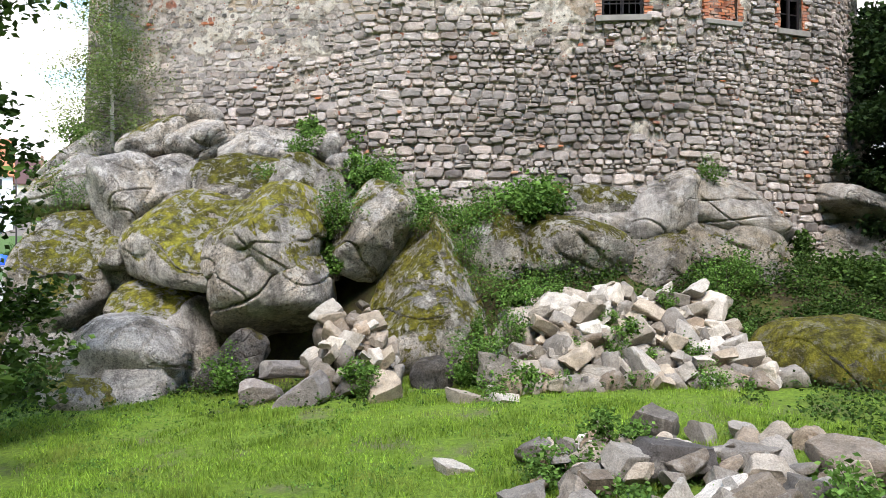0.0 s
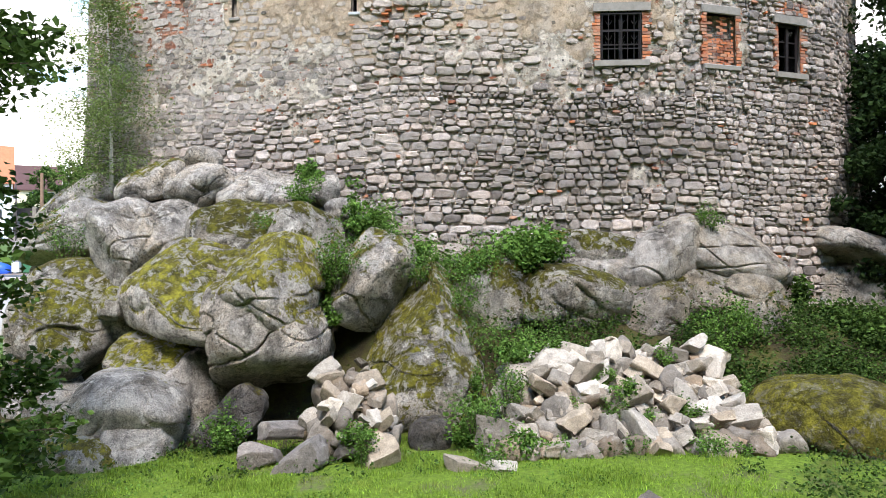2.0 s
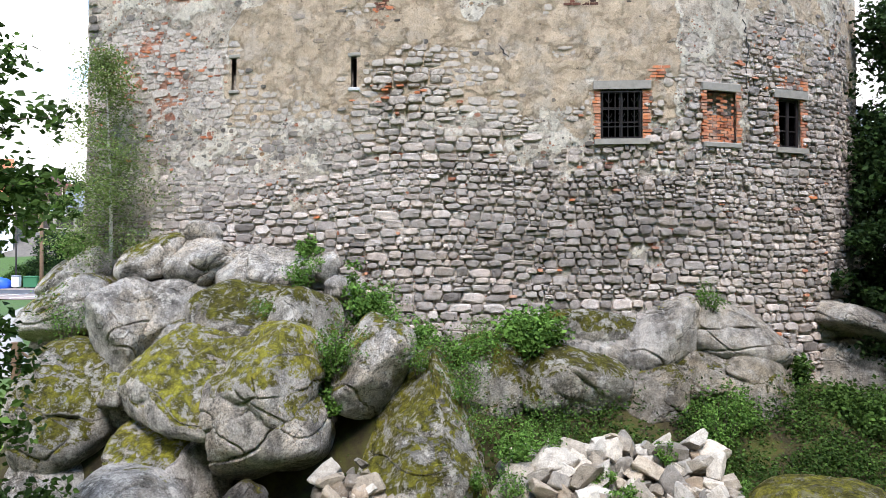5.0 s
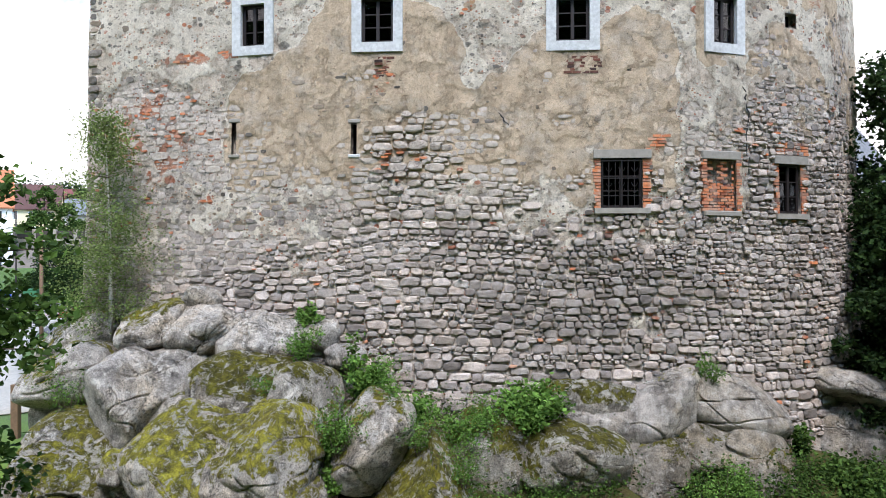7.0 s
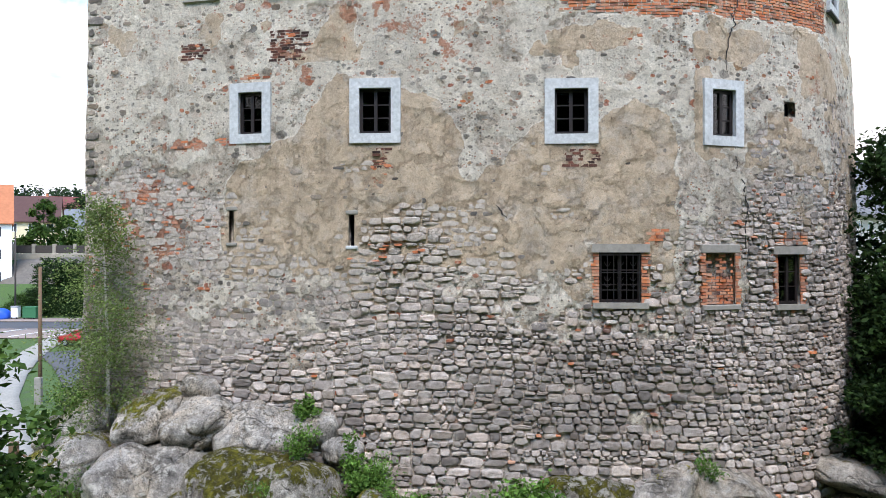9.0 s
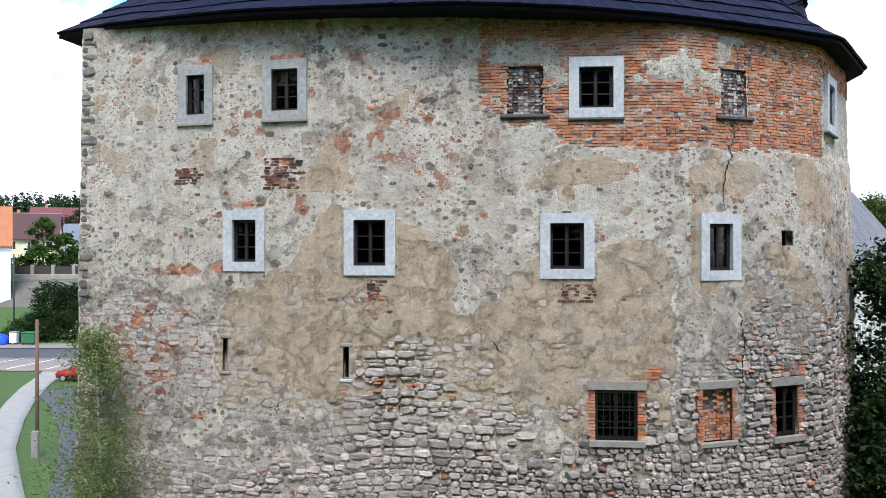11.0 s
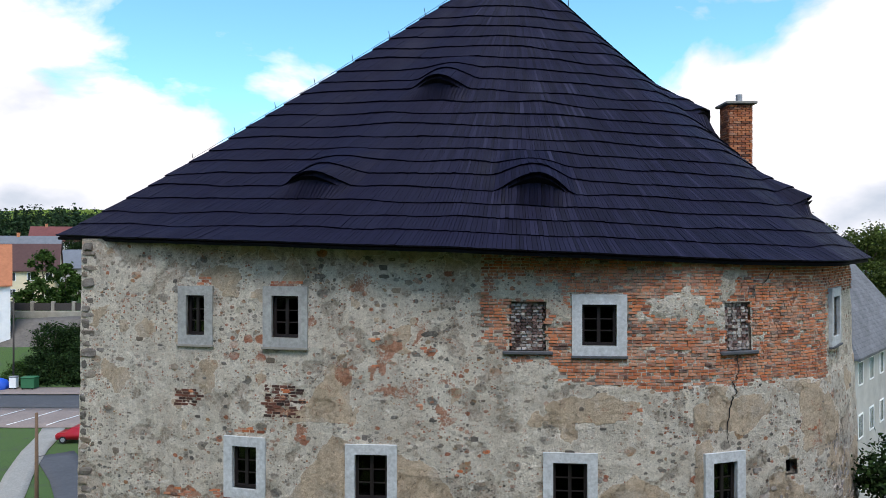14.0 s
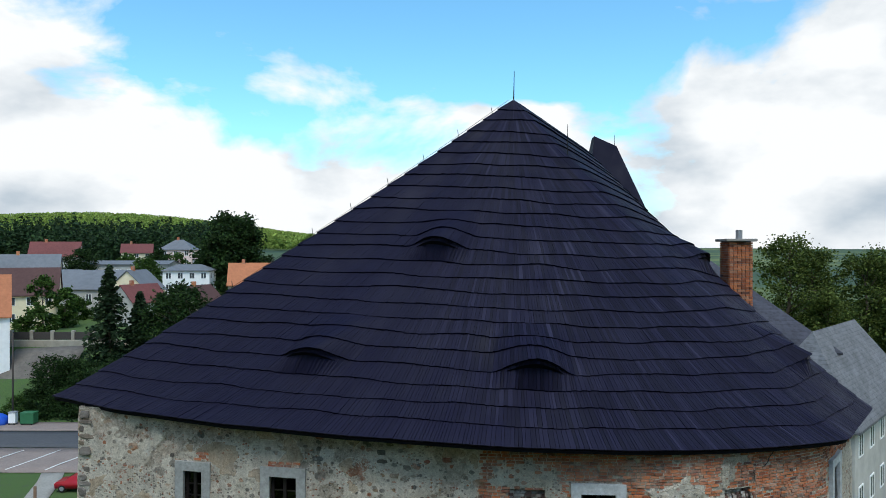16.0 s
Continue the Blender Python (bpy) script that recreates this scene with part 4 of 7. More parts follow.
def eave_z(s):
    """The eaves sag towards the rounded eastern corner."""
    x, y, _, _ = eave_line.at(s)
    return float(np.interp(x, [-10.5, -5.1, 0.4, 3.0, 5.66, 8.0, 10.2, 12.8], [18.43, 18.26, 18.09, 17.98, 17.86, 17.78, 17.75, 17.8])) + 0.02 * nz(s, 0, 0, 0.5, 2)


def roof_base(s, h):
    x, y, _, _ = eave_line.at(s)
    e = Vector((x, y, eave_z(s)))
    # the slope is flatter over the eaves and hollow above them
    hollow = (0.3 + 0.7 * smoothstep(0.5, 4.5, s)) * (1 - 0.75 * smoothstep(S_RIDGE - 3.0, S_RIDGE + 1.5, s))
    g = h + hollow * (0.05 * (1 - math.exp(-h / 0.07)) * (1 - h) + 0.22 * h * (1 - h))
    top = APEX.lerp(RIDGE_END, smoothstep(S_RIDGE, S_RIDGE + 5.5, s))
    p = e.lerp(top, h)
    q = e.lerp(top, g)
    return Vector((q.x, q.y, p.z))


# eyebrow dormers: place along the eaves, share of the height, half width, rise
def roof_spot(x, z):
    h = (z - EAVE_Z) / (APEX.z - EAVE_Z)
    best = min((abs(roof_base(s, h).x - x), s) for s in np.arange(0.5, eave_line.of_x(13.0), 0.1))
    return best[1], h


DORMERS = [(roof_spot(-3.03, 19.6)[0], 3.7 / 25, 1.12, 0.56), (roof_spot(2.42, 19.6)[0], 3.7 / 25, 1.12, 0.68), (roof_spot(0.13, 22.5)[0], 11.7 / 25, 1.1, 0.54), (eave_line.of_x(12.4), 11.7 / 25, 0.5, 0.45), (eave_line.of_x(11.75), 3.7 / 25, 0.5, 0.48)]


def roof_point(s, h, lift=0.0):
    p = roof_base(s, h)
    _, _, nx, ny = eave_line.at(s)
    up = Vector((nx * 0.8, ny * 0.8, 0.6))
    for sd, hd, half, rise in DORMERS:
        if h < hd - 0.001:
            continue
        ds = (s - sd) * (1 - h)
        if abs(ds) < half:
            c = math.cos(math.pi / 2 * ds / half)
            fall = 1 - smoothstep(0.0, 0.15, h - hd)
            lift += rise * c ** 1.5 * fall
    return p + up * lift


def make_roof():
    g = Bag()
    ss = list(np.arange(0, eave_line.length, 0.2))
    hs = [0, 0.02, 0.05] + [k / 24 for k in range(2, 24)] + [0.995]
    for h in hs:
        g.v.extend(roof_point(s, h, -0.05) for s in ss)
    n = len(ss)
    g.f.extend((j * n + i, j * n + (i + 1) % n, (j + 1) * n + (i + 1) % n, (j + 1) * n + i) for j in range(len(hs) - 1) for i in range(n))
    g.f.append(tuple((len(hs) - 1) * n + i for i in range(n)))
    # soffit back to the wall head
    k = len(g.v)
    for d in (0.02, 1.6):
        for s in ss:
            p = roof_point(s, 0, -0.05)
            _, _, nx, ny = eave_line.at(s)
            g.v.append(Vector((p.x - nx * d, p.y - ny * d, p.z - 0.07 + d * 0.06)))
    g.f.extend((k + (i + 1) % n, k + i, k + n + i, k + n + (i + 1) % n) for i in range(n))
    g.f.extend((i, k + i, k + (i + 1) % n, (i + 1) % n) for i in range(n))
    roof = part("roof", g.mesh("roof", M_DARKWOOD_SHADE), castle, "steep hipped roof of black tarred wooden shingles")
    # shingles
    rng = random.Random(5)
    rest, single = Bag(), []
    s_mid = eave_line.of_x(3.0)
    for r in range(ROWS_OF_SHINGLES):
        h0 = r / ROWS_OF_SHINGLES
        h1 = min(0.998, (r + 1.25) / ROWS_OF_SHINGLES)
        s = rng.uniform(0, 0.1)
        w0 = 0.105 / (1 - h0 * 0.97)
        while s < eave_line.length - 0.05:
            w = w0 * rng.uniform(0.6, 1.35)
            wob = 0.0016 * nz(s * (1 - h0), r * 7.3, 0, 0.45, 2) * 6 + rng.uniform(-0.0007, 0.0007)
            a, b = s + 0.004, s + w - 0.004
            top = 0.01 + rng.uniform(0, 0.008)
            lift = 0.06 + rng.uniform(0, 0.008) + (0.012 if rng.random() < 0.04 else 0)
            hb = max(0.0, h0 + wob) if r else 0.0
            q = [roof_point(a, hb, lift), roof_point(b, hb, lift), roof_point(b, h1, top), roof_point(a, h1, top)]
            lo = [roof_point(a, hb, lift - 0.055), roof_point(b, hb, lift - 0.055)]
            piece = (q + lo, [(0, 1, 2, 3), (4, 5, 1, 0), (4, 0, 3), (1, 5, 2)])
            if r in (1, 2, 3) and abs(s - s_mid) < 7.2 and len(single) < 300:
                single.append(piece)
            else:
                rest.add(*piece)
            s += w
    part("shingle_field", rest.mesh("shingles", M_SHINGLE), roof, "overlapping courses of black wooden shingles")["kind"] = "stuff"
    for vs, fs in single:
        part("shingle", mesh_of("shingle", vs, fs, M_SHINGLE), roof)
    # dark sheet under each eyebrow, standing in for the shaded opening
    for sd, hd, half, rise in DORMERS:
        g = Bag()
        k = 14
        for i in range(k + 1):
            s = sd + (2 * i / k - 1) * half / (1 - hd) * 0.96
            low, high = roof_base(s, hd + 0.004), roof_point(s, hd + 0.004, -0.03)
            g.v += [low, Vector((high.x, high.y, high.z))]
        g.f += [(2 * i, 2 * i + 2, 2 * i + 3, 2 * i + 1) for i in range(k)]
        part("eyebrow_dormer", g.mesh("opening_shade", M_DARKWOOD_SHADE), roof, "low eyebrow dormer with a dark opening")
    # lightning rod, and its holders along the hip
    g = Bag()
    g.tube([APEX, APEX + Vector((0.02, 0, 0.9))], [0.02, 0.008], 6)
    g.tube([roof_point(eave_line.of_x(11.0), 0.80) + Vector((0, 0, 0)), roof_point(eave_line.of_x(11.0), 0.80) + Vector((0, 0, 1.0))], [0.015, 0.006], 6)
    part("lightning_rod", g.mesh("lightning_rod", M_IRON), roof, "thin iron lightning rod")
    wire = Bag()
    pts = [roof_point(0.15, h, 0.1) for h in np.linspace(0.25, 0.99, 18)]
    wire.tube(pts, [0.008] * len(pts), 4)
    for p in pts[::2]:
        wire.tube([p - Vector((0, 0, 0.1)), p + Vector((-0.05, 0, 0.16))], [0.012, 0.008], 5)
    part("lightning_wire", wire.mesh("lightning_wire", M_IRON), roof, "wire along the hip on small holders")
    return roof


roof = make_roof()


# ---- chimney ----
def chimney():
    ob = thing("chimney", "orange brick chimney stack with a flat concrete cap on the roof", "chimney", (9.74, 24.0, 0))
    g = Bag()
    g.box((-0.345, -0.355, 19.0), (0.345, 0.355, 22.74))
    part("stack", g.mesh("stack", M_GREYSTONE), ob, "mortar core of the stack")
    rng = random.Random(3)
    k = 0
    mesh = box_mesh("brick", (-0.5, -0.5, -0.5), (0.5, 0.5, 0.5), M_BRICK_NEW, 0)
    z = 20.1
    while z < 22.72:
        for face in (0, 1, 3):
            run, off = (0.74, 0.37) if face % 2 == 0 else (0.76, 0.36)
            u = -run / 2 - (0.13 if k % 2 else 0)
            while u < run / 2 - 0.02:
                a, b = max(u, -run / 2), min(u + 0.25, run / 2)
                if b - a > 0.04:
                    br = part("brick", mesh, ob)
                    br.matrix_local = pose(0, 0, 0, 0, 0, 90 * face) @ Matrix.Translation(((a + b) / 2, -off + rng.uniform(-0.004, 0.004), z)) @ Matrix.Diagonal((b - a - 0.012, 0.05, 0.062, 1))
                u += 0.26
        z += 0.076
        k += 1
    part("cap", box_mesh("cap", (-0.5, -0.5, 22.74), (0.5, 0.5, 22.83), M_GREYSTONE, 0.02), ob, "flat concrete cap")
    g = Bag()
    g.tube([(0.1, 0, 22.82), (0.1, 0, 23.12)], [0.105, 0.105], 12)
    part("flue", g.mesh("flue", M_ZINC), ob, "short metal flue pipe")
    part("flashing", box_mesh("flashing", (-0.45, -0.44, 19.2), (0.45, 0.44, 20.15), M_ZINC, 0.02), ob)


chimney()


# ---- granite boulders under the tower ----
def boulder_mesh(name, size, seed, material, n=3.0, planes=(), cracks=(), level=5, rough=1.0):
    """Weathered granite: a rounded block worn flat along joint planes and parted by cracks whose sides have shifted."""
    rng = random.Random(seed)
    bm = bmesh.new()
    bmesh.ops.create_icosphere(bm, subdivisions=level, radius=1.0)
    flats = [(Vector(q[:3]).normalized(), q[3]) for q in planes]
    for _ in range(4):
        flats.append((Vector((rng.gauss(0, 1), rng.gauss(0, 1), rng.gauss(0, 0.8))).normalized(), rng.uniform(0.95, 1.15)))
    joints = [(Vector(q[:3]).normalized(), q[3], q[4]) for q in cracks]
    off = Vector((rng.uniform(0, 50), rng.uniform(0, 50), rng.uniform(0, 50)))
    full = Vector(size)
    mean = (full.x + full.y + full.z) / 3
    worn = []
    for v in bm.verts:
        p = v.co
        p = p * (abs(p.x) ** n + abs(p.y) ** n + abs(p.z) ** n) ** (-1 / n)
        p = p + 0.10 * noise.noise_vector(p * 0.9 + off) + 0.035 * noise.noise_vector(p * 2.3 + off)
        for d, k in flats:
            over = p.dot(d) - k
            if over > -0.24:
                # worn round where two faces meet
                over = over if over > 0.24 else (over + 0.24) ** 2 / 0.96
                p = p - d * over * 0.92
        worn.append(p)
    lo = Vector([min(p[k] for p in worn) for k in range(3)])
    hi = Vector([max(p[k] for p in worn) for k in range(3)])
    for v, p in zip(bm.verts, worn):
        p = Vector([2 * (p[k] - lo[k]) / (hi[k] - lo[k]) - 1 for k in range(3)])
        out = p.normalized()
        q = Vector((p.x * full.x, p.y * full.y, p.z * full.z))
        # gentle swells and pits, then fine weathering, all in metres
        g = rough * (0.05 * mean * noise.noise(p * 2.1 + off) + 0.018 * noise.fractal(q * 2.6 + off, 0.8, 2.0, 5))
        g -= rough * 0.05 * max(0.0, 0.05 - abs(noise.noise(Vector((q.x, q.y, q.z * 1.5)) * 0.8 + off * 2))) / 0.05
        if joints:
            w = p + 0.16 * noise.noise_vector(p * 1.2 + off) + 0.05 * noise.noise_vector(p * 4 + off) + 0.018 * noise.noise_vector(p * 11 + off)
            opening = min(1.0, max(0.12, 0.55 + 1.5 * noise.noise(p * 1.9 + off * 3)))
            for d, k, step in joints:
                t = w.dot(d) - k
                g += step * mean * math.tanh(t * 30) * opening - 0.09 * opening * mean * math.exp(-((t / (0.007 + 0.013 * opening)) ** 2))
        v.co = q + out * g
    return from_bm(name, bm, material, True)


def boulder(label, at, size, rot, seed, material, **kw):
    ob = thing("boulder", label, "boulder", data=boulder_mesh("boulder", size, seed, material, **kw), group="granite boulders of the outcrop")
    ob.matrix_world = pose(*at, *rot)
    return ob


GREY, SOME, MOSS, MOSSL, FULL, WEDGE, DRY, DARKR = M_ROCK, M_ROCK_SOME, M_ROCK_MOSS, M_ROCK_LAYER, M_ROCK_FULL, M_ROCK_STREAK, M_ROCK_DRY, M_ROCK_DARK
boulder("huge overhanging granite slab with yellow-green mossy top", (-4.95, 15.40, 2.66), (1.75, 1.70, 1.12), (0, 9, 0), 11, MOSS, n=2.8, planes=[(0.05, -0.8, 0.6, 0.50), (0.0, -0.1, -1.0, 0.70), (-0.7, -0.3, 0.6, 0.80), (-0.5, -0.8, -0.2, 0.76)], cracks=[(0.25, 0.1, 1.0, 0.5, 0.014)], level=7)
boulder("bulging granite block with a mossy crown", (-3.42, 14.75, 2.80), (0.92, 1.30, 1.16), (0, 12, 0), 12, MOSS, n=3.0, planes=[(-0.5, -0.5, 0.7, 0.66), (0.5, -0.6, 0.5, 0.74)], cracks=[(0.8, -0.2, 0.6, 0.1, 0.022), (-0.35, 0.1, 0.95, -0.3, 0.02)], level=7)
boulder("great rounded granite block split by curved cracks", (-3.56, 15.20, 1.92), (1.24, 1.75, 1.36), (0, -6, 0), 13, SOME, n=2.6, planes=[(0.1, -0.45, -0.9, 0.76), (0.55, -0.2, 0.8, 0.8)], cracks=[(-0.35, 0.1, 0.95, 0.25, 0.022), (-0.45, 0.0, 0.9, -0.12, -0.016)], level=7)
boulder("granite at the back of a hollow, its shade put into the colour", (-4.49, 16.90, 0.47), (2.00, 1.10, 1.23), (0, 0, 0), 67, DARKR)
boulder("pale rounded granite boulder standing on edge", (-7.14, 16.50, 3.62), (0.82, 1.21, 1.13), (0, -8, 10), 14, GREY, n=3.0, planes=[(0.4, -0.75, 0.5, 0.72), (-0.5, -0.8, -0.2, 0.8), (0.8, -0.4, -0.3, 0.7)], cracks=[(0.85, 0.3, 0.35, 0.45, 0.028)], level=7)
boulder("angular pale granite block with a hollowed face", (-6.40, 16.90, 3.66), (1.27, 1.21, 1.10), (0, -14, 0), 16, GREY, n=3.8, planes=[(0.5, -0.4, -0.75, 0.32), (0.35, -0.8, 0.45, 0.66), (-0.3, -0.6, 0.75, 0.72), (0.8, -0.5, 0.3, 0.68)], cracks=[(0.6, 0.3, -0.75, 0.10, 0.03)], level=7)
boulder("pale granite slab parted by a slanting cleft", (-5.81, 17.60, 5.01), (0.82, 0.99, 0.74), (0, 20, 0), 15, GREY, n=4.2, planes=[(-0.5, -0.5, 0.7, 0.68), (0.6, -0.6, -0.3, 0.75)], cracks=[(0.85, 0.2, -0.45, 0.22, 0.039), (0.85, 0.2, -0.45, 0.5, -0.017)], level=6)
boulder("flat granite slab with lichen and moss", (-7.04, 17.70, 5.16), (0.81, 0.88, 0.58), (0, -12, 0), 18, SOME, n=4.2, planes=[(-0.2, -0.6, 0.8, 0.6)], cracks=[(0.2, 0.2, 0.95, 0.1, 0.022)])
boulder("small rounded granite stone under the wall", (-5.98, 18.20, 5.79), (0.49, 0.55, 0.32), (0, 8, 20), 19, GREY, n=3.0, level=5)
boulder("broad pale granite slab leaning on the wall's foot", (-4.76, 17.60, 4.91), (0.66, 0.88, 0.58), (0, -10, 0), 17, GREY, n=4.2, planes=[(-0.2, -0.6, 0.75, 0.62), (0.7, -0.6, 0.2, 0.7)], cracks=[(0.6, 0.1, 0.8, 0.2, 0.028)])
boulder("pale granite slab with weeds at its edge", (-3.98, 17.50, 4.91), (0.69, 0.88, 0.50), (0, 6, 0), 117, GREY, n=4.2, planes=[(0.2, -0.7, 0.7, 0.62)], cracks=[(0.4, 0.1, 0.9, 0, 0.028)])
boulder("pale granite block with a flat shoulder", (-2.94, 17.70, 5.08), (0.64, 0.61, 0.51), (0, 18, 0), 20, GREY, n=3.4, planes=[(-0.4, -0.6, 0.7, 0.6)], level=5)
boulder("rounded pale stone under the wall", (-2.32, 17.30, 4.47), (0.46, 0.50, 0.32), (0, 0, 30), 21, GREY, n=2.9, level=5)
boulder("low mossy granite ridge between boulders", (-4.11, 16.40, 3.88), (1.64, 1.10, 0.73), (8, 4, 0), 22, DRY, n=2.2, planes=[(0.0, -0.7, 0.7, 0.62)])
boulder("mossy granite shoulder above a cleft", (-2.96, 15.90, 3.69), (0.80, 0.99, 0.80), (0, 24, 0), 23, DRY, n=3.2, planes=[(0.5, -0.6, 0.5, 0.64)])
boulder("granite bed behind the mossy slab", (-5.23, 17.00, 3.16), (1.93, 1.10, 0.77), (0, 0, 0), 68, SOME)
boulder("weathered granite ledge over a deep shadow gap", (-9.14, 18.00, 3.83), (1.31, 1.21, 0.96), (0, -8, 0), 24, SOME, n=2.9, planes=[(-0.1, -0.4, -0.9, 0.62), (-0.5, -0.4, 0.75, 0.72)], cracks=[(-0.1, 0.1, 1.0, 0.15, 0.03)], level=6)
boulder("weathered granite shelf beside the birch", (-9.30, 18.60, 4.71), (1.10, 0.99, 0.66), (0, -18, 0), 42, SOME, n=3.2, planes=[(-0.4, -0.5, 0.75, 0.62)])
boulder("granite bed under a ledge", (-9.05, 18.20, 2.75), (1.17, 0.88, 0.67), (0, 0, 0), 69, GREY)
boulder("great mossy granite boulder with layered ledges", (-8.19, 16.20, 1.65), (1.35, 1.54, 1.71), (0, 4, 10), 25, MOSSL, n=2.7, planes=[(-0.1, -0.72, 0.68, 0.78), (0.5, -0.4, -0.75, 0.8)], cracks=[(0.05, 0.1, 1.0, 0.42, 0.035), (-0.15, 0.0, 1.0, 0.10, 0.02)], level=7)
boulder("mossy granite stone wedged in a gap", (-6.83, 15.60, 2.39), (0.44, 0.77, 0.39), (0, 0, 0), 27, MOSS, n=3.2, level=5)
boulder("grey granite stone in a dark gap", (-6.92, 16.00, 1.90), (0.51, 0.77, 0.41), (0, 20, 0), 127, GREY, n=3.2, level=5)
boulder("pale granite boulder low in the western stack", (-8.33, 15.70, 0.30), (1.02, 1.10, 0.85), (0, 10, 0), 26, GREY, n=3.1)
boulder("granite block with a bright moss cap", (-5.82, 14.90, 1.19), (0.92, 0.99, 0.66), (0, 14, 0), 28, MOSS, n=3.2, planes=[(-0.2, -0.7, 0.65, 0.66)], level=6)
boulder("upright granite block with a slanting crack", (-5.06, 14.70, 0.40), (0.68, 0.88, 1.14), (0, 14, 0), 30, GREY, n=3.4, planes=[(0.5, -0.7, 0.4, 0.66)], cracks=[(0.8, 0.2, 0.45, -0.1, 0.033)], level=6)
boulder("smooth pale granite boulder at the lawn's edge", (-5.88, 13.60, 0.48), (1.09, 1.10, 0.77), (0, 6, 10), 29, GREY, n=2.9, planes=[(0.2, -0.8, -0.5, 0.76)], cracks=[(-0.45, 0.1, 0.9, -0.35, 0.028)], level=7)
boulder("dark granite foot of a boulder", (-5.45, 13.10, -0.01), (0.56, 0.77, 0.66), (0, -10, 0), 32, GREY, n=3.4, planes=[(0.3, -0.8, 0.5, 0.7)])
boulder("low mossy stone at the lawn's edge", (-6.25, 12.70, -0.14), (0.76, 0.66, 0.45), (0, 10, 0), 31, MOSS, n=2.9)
boulder("dark granite slab leaning in a hollow", (-4.0, 13.65, 0.22), (0.42, 0.5, 0.82), (0, 38, 0), 33, DARKR, n=4, planes=[(0.1, -0.8, 0.6, 0.6)])
boulder("granite bed low in the western stack, darkened in colour for shade", (-7.69, 16.90, 0.21), (1.84, 1.10, 1.54), (0, 0, 0), 62, DARKR)
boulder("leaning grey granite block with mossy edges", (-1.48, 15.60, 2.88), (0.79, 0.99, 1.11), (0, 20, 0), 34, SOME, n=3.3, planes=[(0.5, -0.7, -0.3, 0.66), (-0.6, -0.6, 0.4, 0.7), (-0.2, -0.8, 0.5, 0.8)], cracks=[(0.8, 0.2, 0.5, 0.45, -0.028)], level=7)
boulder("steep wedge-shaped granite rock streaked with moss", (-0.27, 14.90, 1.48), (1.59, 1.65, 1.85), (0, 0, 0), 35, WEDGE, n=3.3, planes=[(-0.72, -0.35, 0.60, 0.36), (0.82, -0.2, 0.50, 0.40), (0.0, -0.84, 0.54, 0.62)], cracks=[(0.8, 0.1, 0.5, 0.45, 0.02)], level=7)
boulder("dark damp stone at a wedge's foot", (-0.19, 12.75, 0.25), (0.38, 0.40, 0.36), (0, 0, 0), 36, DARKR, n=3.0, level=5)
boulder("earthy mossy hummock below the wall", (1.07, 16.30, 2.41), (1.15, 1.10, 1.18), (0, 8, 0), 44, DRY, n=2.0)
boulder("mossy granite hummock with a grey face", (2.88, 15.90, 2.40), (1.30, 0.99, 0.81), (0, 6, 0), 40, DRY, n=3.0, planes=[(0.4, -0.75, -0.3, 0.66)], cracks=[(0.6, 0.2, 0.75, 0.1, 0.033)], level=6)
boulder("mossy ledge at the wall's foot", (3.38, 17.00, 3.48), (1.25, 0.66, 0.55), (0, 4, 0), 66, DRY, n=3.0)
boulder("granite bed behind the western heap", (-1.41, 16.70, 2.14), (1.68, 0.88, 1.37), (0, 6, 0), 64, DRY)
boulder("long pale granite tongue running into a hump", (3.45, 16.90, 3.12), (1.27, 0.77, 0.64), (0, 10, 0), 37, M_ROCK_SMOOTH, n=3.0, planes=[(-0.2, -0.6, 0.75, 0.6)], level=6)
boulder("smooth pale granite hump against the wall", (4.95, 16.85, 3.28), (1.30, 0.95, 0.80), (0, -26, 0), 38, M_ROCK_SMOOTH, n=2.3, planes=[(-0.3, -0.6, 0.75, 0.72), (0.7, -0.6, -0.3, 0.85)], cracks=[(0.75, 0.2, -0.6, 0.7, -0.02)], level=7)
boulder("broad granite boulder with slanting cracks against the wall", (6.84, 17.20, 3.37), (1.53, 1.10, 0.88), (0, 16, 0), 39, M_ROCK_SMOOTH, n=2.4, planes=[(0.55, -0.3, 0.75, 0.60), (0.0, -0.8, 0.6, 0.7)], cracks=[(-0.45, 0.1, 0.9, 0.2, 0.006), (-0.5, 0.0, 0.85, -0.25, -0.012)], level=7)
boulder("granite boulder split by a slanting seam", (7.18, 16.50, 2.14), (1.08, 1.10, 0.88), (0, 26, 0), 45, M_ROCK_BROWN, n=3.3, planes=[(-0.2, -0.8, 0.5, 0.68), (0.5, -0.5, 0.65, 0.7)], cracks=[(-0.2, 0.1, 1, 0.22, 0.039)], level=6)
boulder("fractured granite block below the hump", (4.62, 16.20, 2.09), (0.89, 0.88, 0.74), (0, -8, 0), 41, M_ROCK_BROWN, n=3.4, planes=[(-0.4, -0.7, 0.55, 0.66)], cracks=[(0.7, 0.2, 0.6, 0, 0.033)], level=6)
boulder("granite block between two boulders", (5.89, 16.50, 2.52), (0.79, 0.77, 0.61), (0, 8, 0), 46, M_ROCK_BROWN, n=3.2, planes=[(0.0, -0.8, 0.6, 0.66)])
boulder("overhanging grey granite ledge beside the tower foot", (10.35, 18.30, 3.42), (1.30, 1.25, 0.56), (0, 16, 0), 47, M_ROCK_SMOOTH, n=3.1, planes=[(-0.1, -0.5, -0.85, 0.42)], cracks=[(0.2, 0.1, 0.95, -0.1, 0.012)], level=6)
